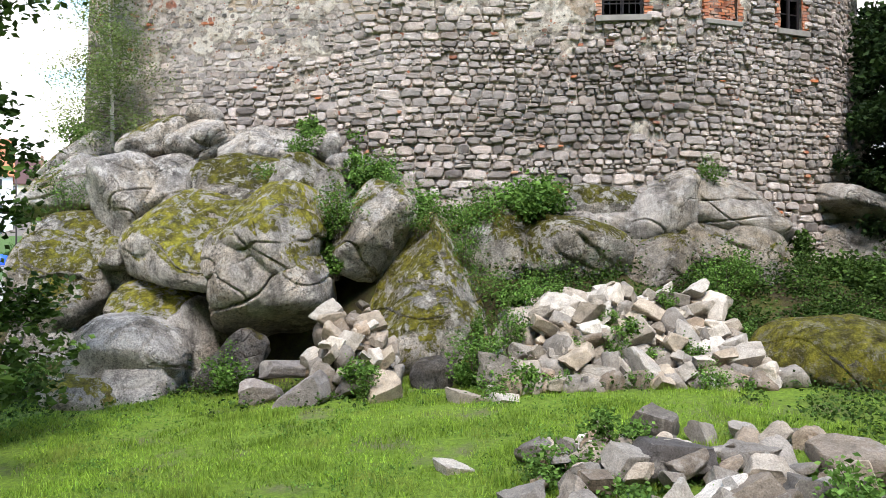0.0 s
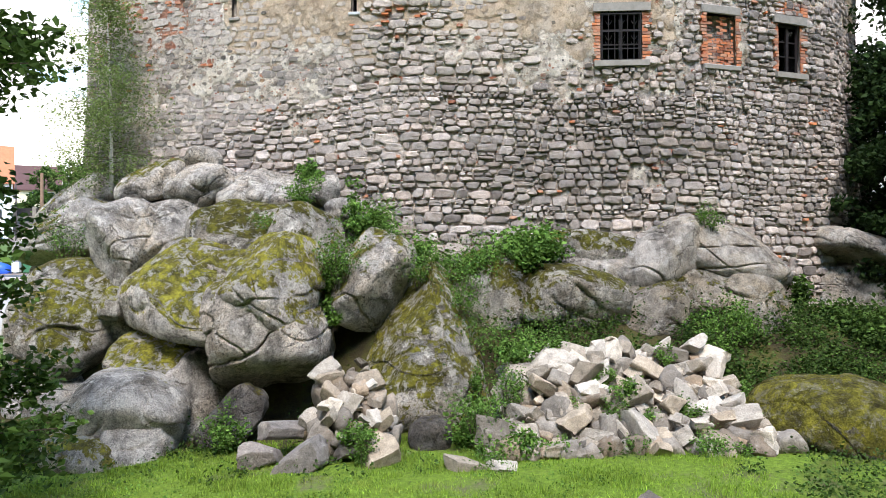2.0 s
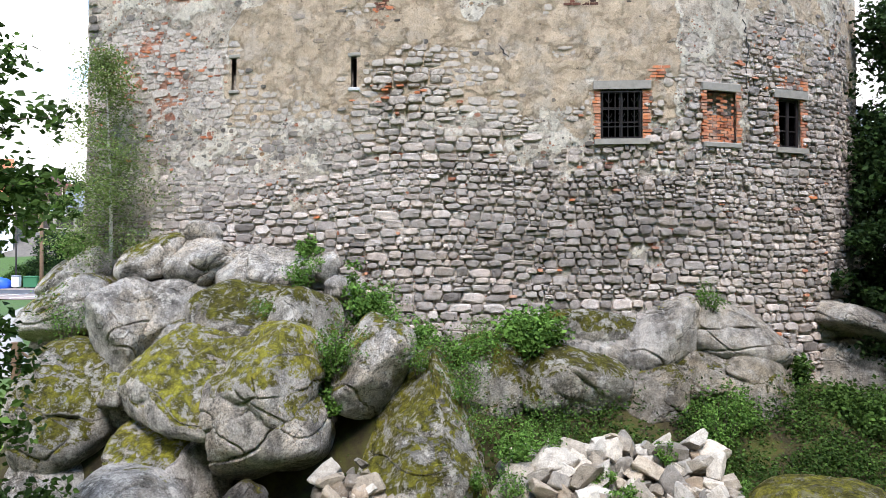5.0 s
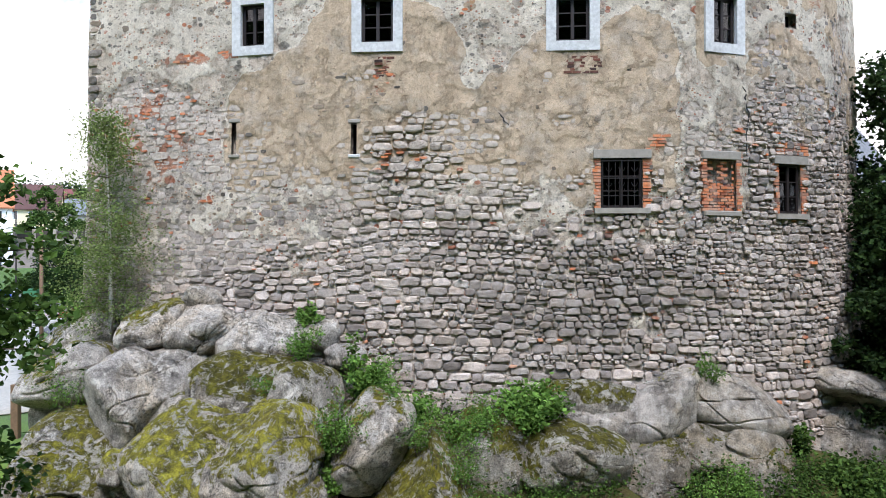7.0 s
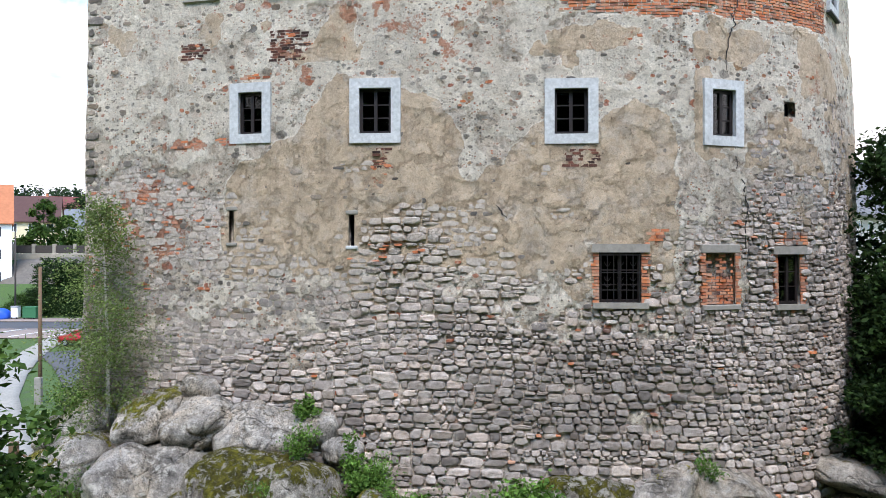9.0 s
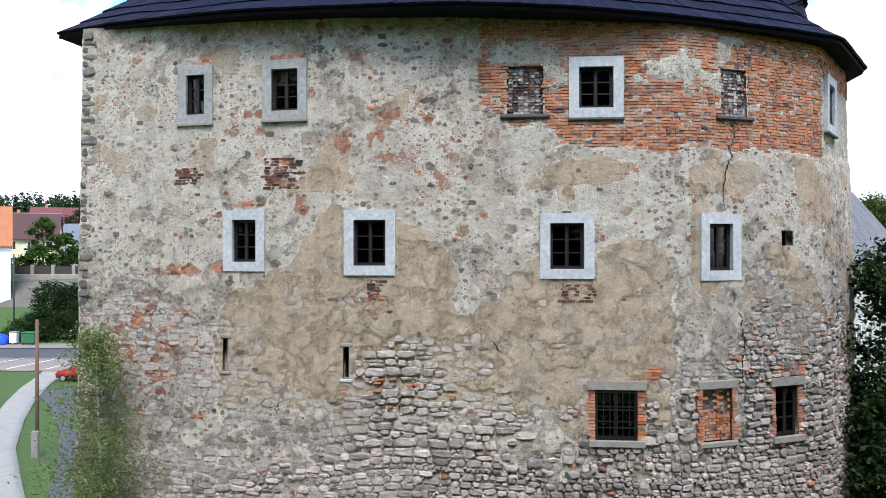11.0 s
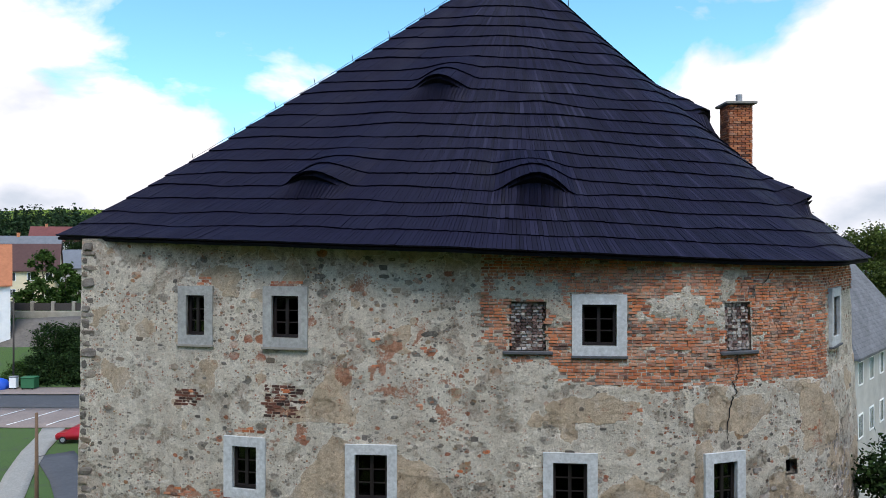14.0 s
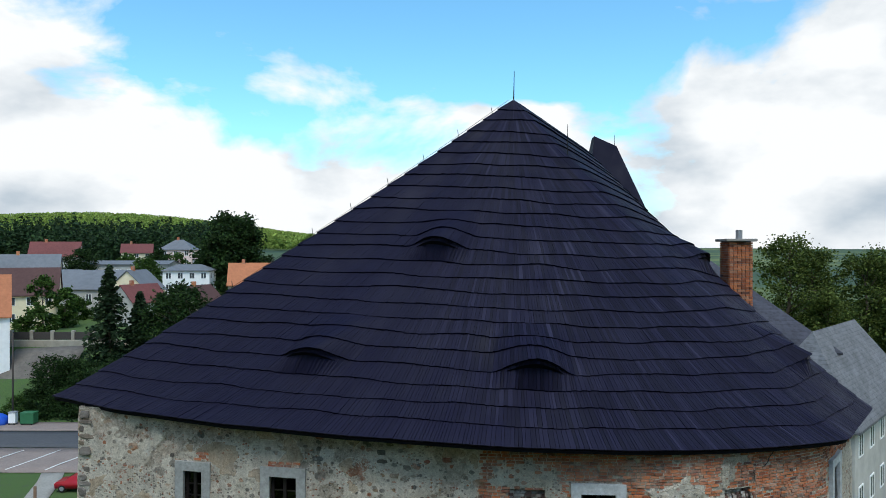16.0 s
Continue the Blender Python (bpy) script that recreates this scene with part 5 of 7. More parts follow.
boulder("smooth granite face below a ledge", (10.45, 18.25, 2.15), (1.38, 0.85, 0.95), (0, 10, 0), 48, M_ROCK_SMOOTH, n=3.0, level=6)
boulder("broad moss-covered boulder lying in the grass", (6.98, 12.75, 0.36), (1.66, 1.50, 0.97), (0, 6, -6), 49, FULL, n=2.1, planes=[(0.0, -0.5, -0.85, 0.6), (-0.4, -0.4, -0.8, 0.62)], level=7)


# ---- heaps of quarried rubble ----
def rubble_mesh(seed, material, level=4, chops=(0, 1, 1, 2)):
    """A broken block: a squared ball chopped by a few faces, with worn edges."""
    rng = random.Random(seed)
    bm = bmesh.new()
    bmesh.ops.create_icosphere(bm, subdivisions=level, radius=1.0)
    cuts = [(Vector(d), rng.uniform(0.62, 0.8)) for d in ((1, 0, 0), (-1, 0, 0), (0, 1, 0), (0, -1, 0), (0, 0, 1), (0, 0, -1))]
    cuts = [((d + Vector((rng.gauss(0, 0.22), rng.gauss(0, 0.22), rng.gauss(0, 0.22)))).normalized(), k) for d, k in cuts]
    for _ in range(rng.choice(chops)):
        cuts.append((Vector((rng.gauss(0, 1), rng.gauss(0, 1), rng.gauss(0, 1))).normalized(), rng.uniform(0.66, 0.85)))
    off = Vector((seed * 3.1, 0, 0))
    for v in bm.verts:
        p = v.co * 1.25
        for _ in range(2):
            for d, k in cuts:
                over = p.dot(d) - k
                if over > -0.1:
                    p -= d * (over if over > 0.1 else (over + 0.1) ** 2 / 0.4)
        v.co = p * (1.26 + 0.08 * noise.noise(p * 1.5 + off) + 0.07 * noise.noise(p * 3.7 + off) + 0.06 * noise.noise(p * 9 + off))
    me = from_bm("rubble_stone", bm, material, True)
    me.set_sharp_from_angle(angle=0.7)
    return me


PALE = [rubble_mesh(100 + k, M_RUBBLE) for k in range(26)]
DARK = [rubble_mesh(200 + k, M_RUBBLE_DARK, 4, (4, 5, 6, 7)) for k in range(16)]
SLABS = [rubble_mesh(230 + k, M_SLABSTONE, 4, (5, 6, 7)) for k in range(5)]
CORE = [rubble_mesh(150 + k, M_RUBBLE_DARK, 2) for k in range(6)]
stone_rng = random.Random(77)


def rubble(at, size, pool, label, group, tilt=25.0, turn=None):
    ob = thing("rubble_stone", label, "stone", data=stone_rng.choice(pool), group=group)
    r = stone_rng.uniform
    ob.matrix_world = pose(*at, r(-tilt, tilt), r(-tilt, tilt), r(0, 360) if turn is None else turn) @ Matrix.Diagonal((*size, 1))
    return ob


def heap(spots, pool, labels, group, fill):
    """Named stones first (x, y, z, half width), then smaller ones in the gaps."""
    for x, y, z, half in spots:
        r = stone_rng.uniform
        rubble((x, y, z), (half * r(0.95, 1.15), half * r(0.75, 1.0), half * r(0.5, 0.72)), pool, stone_rng.choice(labels), group, 22, r(-40, 40))
    for x, y, z, half in fill:
        r = stone_rng.uniform
        rubble((x, y, z), (half * r(1.0, 1.3), half * r(0.65, 0.95), half * r(0.4, 0.8)), pool, stone_rng.choice(labels), group, 48)


def slope_fill(x0, x1, y0, y1, rise, step, sizes, seed):
    """Stones tipped over a heap whose surface rises from its foot to its back; the core stones lie under them."""
    rng = random.Random(seed)
    skin, core = [], []
    for layer, out in ((0, skin), (1, core)):
        v = 0.0
        while v <= 1.0:
            x = x0 + rng.uniform(0, step) + 0.35 * v * (1 - 0.5 * layer)
            while x < x1 - 0.25 * v:
                edge = min(1.0, (x - x0 + 0.25) / 0.8, (x1 - x + 0.25) / 0.8)
                y = y0 + (y1 - y0) * v + rng.uniform(-0.2, 0.2)
                half = rng.choice(sizes) * rng.uniform(0.85, 1.2)
                z = rise(x, v) * edge * (1 + 0.12 * nz(x, y, seed, 0.9, 2)) + rng.uniform(-0.12, 0.14) - 0.26 * layer
                out.append((x, y, max(z, ground_height(x, y) + half * 0.25), half))
                x += step * rng.uniform(0.72, 1.22) * half / 0.22
            v += 0.12
    return skin, core


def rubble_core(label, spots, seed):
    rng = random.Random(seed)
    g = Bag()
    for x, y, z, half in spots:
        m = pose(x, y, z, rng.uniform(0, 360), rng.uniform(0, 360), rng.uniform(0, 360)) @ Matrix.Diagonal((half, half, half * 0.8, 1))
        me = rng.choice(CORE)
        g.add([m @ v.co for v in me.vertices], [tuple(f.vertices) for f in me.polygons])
    # darker stone colour stands in for shade between the heap's stones
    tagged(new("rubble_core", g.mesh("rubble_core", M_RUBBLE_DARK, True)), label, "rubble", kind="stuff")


PALE_L = ["pale angular quarried granite stone on a heap", "whitish broken granite block on a heap", "buff angular rubble stone on a heap"]
DARK_L = ["grey-brown weathered rubble stone in the grass", "rough dark granite block in a low heap"]
skin, core = slope_fill(0.9, 5.75, 11.75, 14.1, lambda x, v: 0.18 + 1.5 * v ** 0.85 * (1 - 0.05 * abs(x - 3.0)), 0.34, (0.1, 0.12, 0.14, 0.17, 0.2, 0.23, 0.26), 1)
heap([], PALE, PALE_L, "main rubble heap", skin)
rubble_core("grey stones deep in the main rubble heap, coloured dark for shade", core, 5)
skin, core = slope_fill(-2.5, -0.75, 12.2, 13.3, lambda x, v: 0.6 + 0.95 * v, 0.36, (0.09, 0.12, 0.15, 0.18, 0.21), 2)
heap([], PALE, PALE_L, "western rubble heap", skin[::2])
rubble_core("grey stones deep in the western rubble heap, coloured dark for shade", core, 6)
for x, y, z, half, flat, turn in ((-3.05, 12.0, 0.12, 0.3, 0.75, 25), (-2.25, 11.75, 0.1, 0.4, 0.6, -8), (-2.75, 12.5, 0.42, 0.3, 0.5, 35), (-1.45, 12.15, 0.2, 0.3, 0.6, 12)):
    rubble((x, y, z), (half * 1.25, half * 0.85, half * flat), SLABS, "large dark granite slab at a rubble heap's foot", "western rubble heap", 24, turn)
heap([(-0.95, 11.9, 0.2, 0.32), (0.35, 11.3, 0.1, 0.25), (0.98, 11.2, 0.1, 0.27)], PALE, PALE_L, "western rubble heap", [])
heap([(0.85, 12.1, 0.45, 0.33)], DARK, DARK_L, "main rubble heap", [])
heap([(2.35, 7.0, 0.42, 0.24), (2.75, 6.4, 0.28, 0.27), (3.25, 6.4, 0.33, 0.24), (3.95, 6.9, 0.4, 0.32), (2.5, 8.5, 0.45, 0.26), (3.1, 7.3, 0.4, 0.22), (1.0, 7.9, 0.3, 0.2), (1.35, 8.0, 0.3, 0.16),
      (0.75, 6.6, 0.22, 0.2), (1.4, 6.9, 0.28, 0.2), (2.05, 6.1, 0.22, 0.24), (0.95, 6.2, 0.18, 0.2), (4.3, 6.3, 0.3, 0.26), (3.6, 6.5, 0.35, 0.2)], DARK, DARK_L, "low rubble heap in the lawn",
     [])
low_fill = slope_fill(0.7, 4.9, 6.1, 8.4, lambda x, v: 0.2 + 0.12 * math.sin(3 * v), 0.34, (0.08, 0.1, 0.13, 0.16, 0.19), 3)[0][::2]
heap([], DARK + PALE[:14], DARK_L, "low rubble heap in the lawn", low_fill)
rubble((2.3, 7.2, 0.4), (0.5, 0.3, 0.2), SLABS, "long dark granite slab lying on a low heap", "low rubble heap in the lawn", 10, 8)
heap([(1.75, 8.2, 0.3, 0.17), (0.1, 7.8, 0.1, 0.18), (3.0, 6.7, 0.42, 0.2), (2.05, 7.9, 0.3, 0.16)], PALE, ["pale granite stone in a low heap"], "low rubble heap in the lawn", [])


# ---- leaves, trees, shrubs ----
def leaf_mesh(name, centres, size, material, seed, flat=0.5):
    rng = np.random.default_rng(seed)
    c = np.asarray(centres, dtype=float)
    n = len(c)
    d = rng.normal(size=(n, 3))
    d[:, 2] = d[:, 2] * flat - 0.25
    d /= np.linalg.norm(d, axis=1)[:, None]
    u = np.cross(d, rng.normal(size=(n, 3)))
    u /= np.linalg.norm(u, axis=1)[:, None] + 1e-9
    w = np.cross(d, u)
    ln = size * rng.uniform(0.6, 1.35, n)[:, None]
    base, tip = c - d * ln * 0.5, c + d * ln * 0.5
    mid = c - d * ln * 0.05
    left, right = mid + u * ln * 0.33 + w * ln * 0.09, mid - u * ln * 0.33 + w * ln * 0.09
    vs = np.stack([base, left, tip, right], 1).reshape(-1, 3)
    k = np.arange(n) * 4
    fs = np.concatenate([np.stack([k, k + 1, k + 2], 1), np.stack([k, k + 2, k + 3], 1)])
    me = bpy.data.meshes.new(name)
    me.from_pydata(vs.tolist(), [], fs.tolist())
    me.materials.append(material)
    return me


def sprays(rng, spots, per, spread):
    """Leaf places bunched round each spot."""
    out = []
    for p in spots:
        for _ in range(per):
            out.append((p[0] + rng.gauss(0, spread), p[1] + rng.gauss(0, spread), p[2] + rng.gauss(0, spread * 0.8)))
    return out


def broad_tree(name, label, base, height, radius, trunk, seed, leaf, material, clumps=60, per=70, low=0.25, lean=(0, 0), squash=1.0, bunch=0.17):
    rng = random.Random(seed)
    ob = thing(name, label, "tree", base)
    g = Bag()
    top = Vector((lean[0], lean[1], height * 0.85))
    pts = [top * (k / 6) + Vector((rng.gauss(0, 0.02), rng.gauss(0, 0.02), 0)) * height * 0.4 for k in range(7)]
    pts[0] = Vector((0, 0, -0.4))
    g.tube(pts, [trunk * (1 - 0.13 * k) for k in range(7)], 9)
    spots = []
    for k in range(clumps):
        z = height * rng.uniform(low, 1.0)
        f = (z / height - low) / (1 - low)
        r = radius * (0.35 + 0.65 * math.sin(math.pi * min(1, 0.18 + 0.8 * f))) * rng.uniform(0.35, 1.08) * squash
        q = rng.uniform(0, 2 * math.pi)
        axis = top * min(1.0, z / top.z)
        p = Vector((axis.x + r * math.cos(q), axis.y + r * math.sin(q), z))
        spots.append(p)
        if k % 3 == 0:
            a = top * min(0.95, max(0.12, (z - 0.3 * r) / height))
            g.tube([a, a.lerp(p, 0.55) + Vector((0, 0, 0.06 * height * rng.random())), p], [trunk * 0.32, trunk * 0.16, trunk * 0.05], 5)
    part("trunk", g.mesh("trunk", M_BARK, True), ob)
    part("crown", leaf_mesh("crown", sprays(rng, spots, per, radius * bunch), leaf, material, seed), ob)
    return ob


def shrub(label, base, height, radius, seed, leaf=0.07, material=None, n=260, category="shrub"):
    rng = random.Random(seed)
    ob = thing("shrub" if category == "shrub" else "weed", label, category, base)
    g = Bag()
    spots = []
    for _ in range(max(6, n // 26)):
        q, r = rng.uniform(0, 2 * math.pi), radius * math.sqrt(rng.random())
        tip = Vector((r * math.cos(q), r * math.sin(q), height * rng.uniform(0.35, 1.0) * (1 - 0.35 * r / radius)))
        g.tube([(tip.x * 0.2, tip.y * 0.2, -0.1), tip * 0.55 + Vector((0, 0, 0.04)), tip], [0.007, 0.005, 0.002], 4)
        spots += [tip, tip * rng.uniform(0.6, 0.9), tip * rng.uniform(0.2, 0.6)]
    part("stalk", g.mesh("stalk", M_BARK), ob)["kind"] = "stuff"
    part("foliage", leaf_mesh("foliage", sprays(rng, spots, max(3, int(2.9 * n) // len(spots)), radius * 0.2), leaf * 1.1, material or M_LEAF_FRESH, seed), ob)
    return ob


def birch():
    base = Vector((-8.35, 18.2, 5.0))
    ob = thing("birch_tree", "slender young birch with a pale trunk growing on the rock", "tree", base)
    rng = random.Random(8)
    g = Bag()
    g.tube([(0.03, 0, -0.5), (0.02, 0, 0.8), (0.0, 0.02, 2.2), (-0.05, 0, 3.6), (-0.12, 0, 5.1)], [0.055, 0.05, 0.036, 0.024, 0.008], 8)
    part("trunk", g.mesh("trunk", M_BIRCH, True), ob, "thin white birch trunk")
    tw, spots = Bag(), []
    for k in range(120):
        z = rng.uniform(0.15, 5.2)
        reach = 1.6 * (1 - max(0, z - 2.6) / 3.1) * (0.55 + 0.45 * min(1, z / 1.2)) * rng.uniform(0.45, 1.08)
        if z < 1.4:
            reach *= 1.35
        q = rng.uniform(0, 2 * math.pi)
        tip = Vector((reach * math.cos(q) - 0.15, reach * math.sin(q) * 0.8, z + 0.15 - reach * 0.25))
        tw.tube([(0, 0, z), tip * 0.5 + Vector((0, 0, z * 0.5 + 0.1)), tip], [0.01, 0.006, 0.002], 4)
        spots += [tip, tip.lerp(Vector((0, 0, z)), 0.35), tip.lerp(Vector((0, 0, z)), 0.65)]
    part("branchwork", tw.mesh("branches", M_BARK), ob)
    part("crown", leaf_mesh("crown", sprays(rng, spots, 44, 0.22), 0.062, M_LEAF_BIRCH, 8), ob, "light airy crown of small leaves")


birch()


def lawn_tree():
    """Trunk out of view; three tiers of boughs reach over the lawn."""
    rng = random.Random(21)
    ob = thing("broadleaf_tree", "dark green broadleaf tree with tiered boughs at the lawn's edge", "tree", (-7.3, 8.9, -0.3))
    g = Bag()
    g.tube([(0, 0, -0.2), (0.05, 0, 2.0), (-0.05, 0.05, 4.5), (0.0, 0, 7.0), (0.05, 0, 8.6)], [0.2, 0.17, 0.13, 0.08, 0.03], 10)
    part("trunk", g.mesh("trunk", M_BARK, True), ob)
    b, spots = Bag(), []
    for low, high, reach, n in ((0.7, 2.8, 2.5, 60), (3.2, 4.9, 2.5, 32), (6.0, 8.6, 2.55, 60), (4.9, 6.0, 1.6, 10)):
        for _ in range(n):
            z = rng.uniform(low, high)
            q = rng.uniform(-2.2, 2.2) if rng.random() < 0.75 else rng.uniform(2.2, 4.1)
            r = reach * rng.uniform(0.35, 1.0) * (1 - 0.25 * max(0, z - 7.2))
            tip = Vector((r * math.cos(q), r * math.sin(q) * 0.8, z + rng.uniform(-0.15, 0.15)))
            b.tube([(0, 0, z - 0.4), tip * 0.5 + Vector((0, 0, z * 0.5 - 0.05)), tip], [0.035, 0.02, 0.006], 5)
            spots += [tip, tip.lerp(Vector((0, 0, z - 0.2)), 0.25)]
    part("boughwork", b.mesh("boughs", M_BARK), ob)
    part("crown", leaf_mesh("crown", sprays(rng, spots, 100, 0.17), 0.125, M_LEAF, 21), ob)


lawn_tree()
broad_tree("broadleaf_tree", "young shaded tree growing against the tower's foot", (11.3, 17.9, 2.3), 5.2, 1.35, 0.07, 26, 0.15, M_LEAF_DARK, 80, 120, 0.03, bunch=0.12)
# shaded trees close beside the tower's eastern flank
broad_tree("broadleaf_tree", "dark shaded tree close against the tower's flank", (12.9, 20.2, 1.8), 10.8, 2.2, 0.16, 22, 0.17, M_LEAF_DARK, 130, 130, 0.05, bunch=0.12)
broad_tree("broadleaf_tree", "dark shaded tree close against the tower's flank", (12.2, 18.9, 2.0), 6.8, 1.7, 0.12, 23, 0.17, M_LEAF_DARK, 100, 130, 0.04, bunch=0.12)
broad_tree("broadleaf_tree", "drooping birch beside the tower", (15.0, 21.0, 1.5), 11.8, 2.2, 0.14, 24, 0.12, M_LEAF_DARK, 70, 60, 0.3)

# an unseen tree added further down the slope to shade the eastern wall
broad_tree("broadleaf_tree", "unseen tree added on the slope to shade the tower", (13.7, 15.4, 0.8), 12.5, 2.7, 0.18, 27, 0.3, M_LEAF_DARK, 120, 90, 0.05, bunch=0.12)

# trees across the lawn, behind the viewpoint
for k in range(13):
    broad_tree("broadleaf_tree", "tall leafy tree across the lawn facing the tower", (-34 + 5.6 * k + (k % 3), -16 - 5 * (k % 2), -0.3), 27 + (k * 5) % 7, 6.2, 0.45, 500 + k, 1.1, M_LEAF, 110, 60, 0.08, bunch=0.15)

def plant(label, x, y, z, h, r, leaf, n, seed):
    """A leafy weed or bush rooted on the rock or earth at a place."""
    kind = "shrub" if "bush" in label or "sapling" in label or "rowan" in label else "weed"
    shrub(label, (x, y, z), h, r, seed, leaf if x < 7.5 else leaf * 1.5, M_LEAF_FRESH if x < 7.5 else M_LEAF, n, kind)


plant("bushy sapling with fresh green leaves below the wall", 2.00, 15.90, 3.16, 1.15, 0.80, 0.110, 900, 300)
plant("thin young rowan growing from a rock cleft", -1.95, 16.30, 3.53, 1.90, 0.35, 0.090, 330, 301)
plant("low leafy bush in a rock cleft", -1.75, 16.20, 3.85, 0.60, 0.50, 0.090, 420, 302)
plant("green weeds between boulders", -0.50, 16.20, 3.09, 0.90, 0.40, 0.080, 300, 303)
plant("small bush at the wall's foot", 6.05, 17.00, 4.24, 0.75, 0.30, 0.070, 260, 304)
plant("green weeds between boulders", 8.30, 16.80, 2.20, 0.87, 0.35, 0.070, 200, 305)
plant("leafy bush among the boulders", 6.30, 15.30, 1.63, 0.90, 0.42, 0.070, 420, 306)
plant("leafy bush among the boulders", 5.60, 14.90, 1.37, 0.45, 0.50, 0.060, 280, 307)
plant("dense nettle patch on the slope", 9.20, 15.80, 1.68, 0.80, 0.90, 0.065, 900, 308)
plant("dense nettle patch on the slope", 10.60, 15.60, 1.47, 0.80, 0.90, 0.065, 900, 309)
plant("green weeds between boulders", -2.35, 15.20, 2.52, 1.20, 0.30, 0.080, 380, 310)
plant("green weeds between boulders", -2.20, 14.90, 1.95, 0.80, 0.30, 0.080, 260, 311)
plant("green weeds between boulders", 1.60, 14.60, 1.14, 0.88, 0.70, 0.070, 420, 312)
plant("green weeds between boulders", 0.60, 15.60, 2.99, 0.70, 0.60, 0.070, 380, 313)
plant("small bush at the wall's foot", -3.20, 17.40, 5.15, 0.80, 0.35, 0.080, 300, 314)
plant("nettles growing among rubble stones", 0.55, 12.60, 0.09, 0.86, 0.45, 0.070, 420, 315)
plant("nettles growing among rubble stones", 1.20, 11.90, 0.21, 0.40, 0.50, 0.070, 380, 316)
plant("nettles growing among rubble stones", 1.45, 13.60, 1.42, 0.50, 0.35, 0.070, 260, 317)
plant("nettles growing among rubble stones", 3.30, 12.60, 0.99, 0.40, 0.30, 0.060, 200, 318)
plant("nettles growing among rubble stones", -1.40, 12.00, 0.31, 0.45, 0.30, 0.060, 240, 319)
plant("weeds growing among stones in the lawn", 1.20, 7.20, 0.13, 0.50, 0.40, 0.050, 420, 320)
plant("weeds growing among stones in the lawn", 1.80, 7.60, 0.48, 0.42, 0.30, 0.050, 260, 321)
plant("weeds growing among stones in the lawn", 1.55, 6.30, 0.17, 0.35, 0.35, 0.050, 300, 322)
plant("weeds growing among stones in the lawn", 3.50, 6.10, 0.31, 0.35, 0.40, 0.060, 260, 323)
plant("green weeds between boulders", -3.90, 13.00, -0.13, 0.88, 0.40, 0.070, 260, 324)
plant("green weeds between boulders", -8.00, 13.60, -0.33, 0.92, 0.70, 0.080, 420, 325)
plant("small bush at the wall's foot", -9.30, 18.30, 5.19, 0.70, 0.70, 0.070, 400, 326)
plant("green weeds in a cleft between boulders", -2.08, 13.90, -0.03, 1.40, 0.28, 0.053, 444, 327)
plant("green weeds in a cleft between boulders", -2.13, 15.00, 2.81, 1.40, 0.56, 0.053, 470, 328)
plant("leafy bush on the rock slope", -1.60, 16.20, 3.93, 0.95, 0.70, 0.053, 424, 329)
plant("green weeds in a cleft between boulders", -0.43, 15.20, 2.78, 1.19, 0.50, 0.045, 429, 330)
plant("green weeds in a cleft between boulders", 0.45, 14.90, 2.16, 1.39, 0.64, 0.045, 461, 331)
plant("green weeds in a cleft between boulders", 0.61, 14.50, 1.56, 1.04, 0.62, 0.045, 424, 332)
plant("green weeds in a cleft between boulders", 1.21, 15.60, 3.23, 0.73, 0.73, 0.045, 388, 333)
plant("leafy bush on the rock slope", 5.76, 14.90, 1.38, 1.40, 0.64, 0.060, 573, 334)
plant("dense nettle patch on the slope", 9.27, 15.30, 1.51, 0.80, 0.90, 0.065, 900, 335)
plant("leafy bush on the rock slope", -3.16, 16.40, 4.46, 1.03, 0.41, 0.060, 317, 336)
plant("leafy bush on the rock slope", 6.12, 16.50, 4.02, 0.71, 0.34, 0.045, 240, 337)
plant("leafy bush on the rock slope", -8.70, 16.80, 3.37, 1.40, 0.72, 0.045, 443, 338)
plant("nettles growing among rubble stones", 0.57, 12.20, 0.53, 0.72, 0.50, 0.045, 408, 339)
plant("nettles growing among rubble stones", -1.29, 11.70, -0.01, 0.83, 0.27, 0.045, 266, 340)
plant("nettles growing among rubble stones", 1.15, 12.80, 0.67, 1.07, 0.32, 0.045, 296, 341)
plant("green weeds in a cleft between boulders", -4.12, 13.30, -0.16, 1.23, 0.31, 0.045, 235, 342)
plant("nettles growing among rubble stones", 2.98, 12.30, 0.48, 0.85, 0.21, 0.045, 211, 343)
plant("nettles growing among rubble stones", 0.81, 11.50, 0.10, 0.41, 0.54, 0.038, 327, 344)
plant("nettles growing among rubble stones", 4.31, 11.60, 0.25, 0.45, 0.36, 0.038, 280, 345)
plant("green weeds in a cleft between boulders", 2.42, 14.80, 1.31, 1.23, 0.58, 0.038, 280, 346)
plant("green weeds in a cleft between boulders", 1.96, 14.00, 1.44, 0.72, 0.49, 0.045, 281, 347)
plant("green weeds in a cleft between boulders", -3.68, 15.60, 3.97, 0.49, 0.49, 0.038, 252, 348)
plant("leafy bush on the rock slope", -0.99, 15.60, 3.67, 0.67, 0.55, 0.045, 312, 349)
plant("green weeds in a cleft between boulders", 3.24, 14.30, 0.82, 1.13, 0.45, 0.038, 252, 350)
heap_rng = random.Random(77)
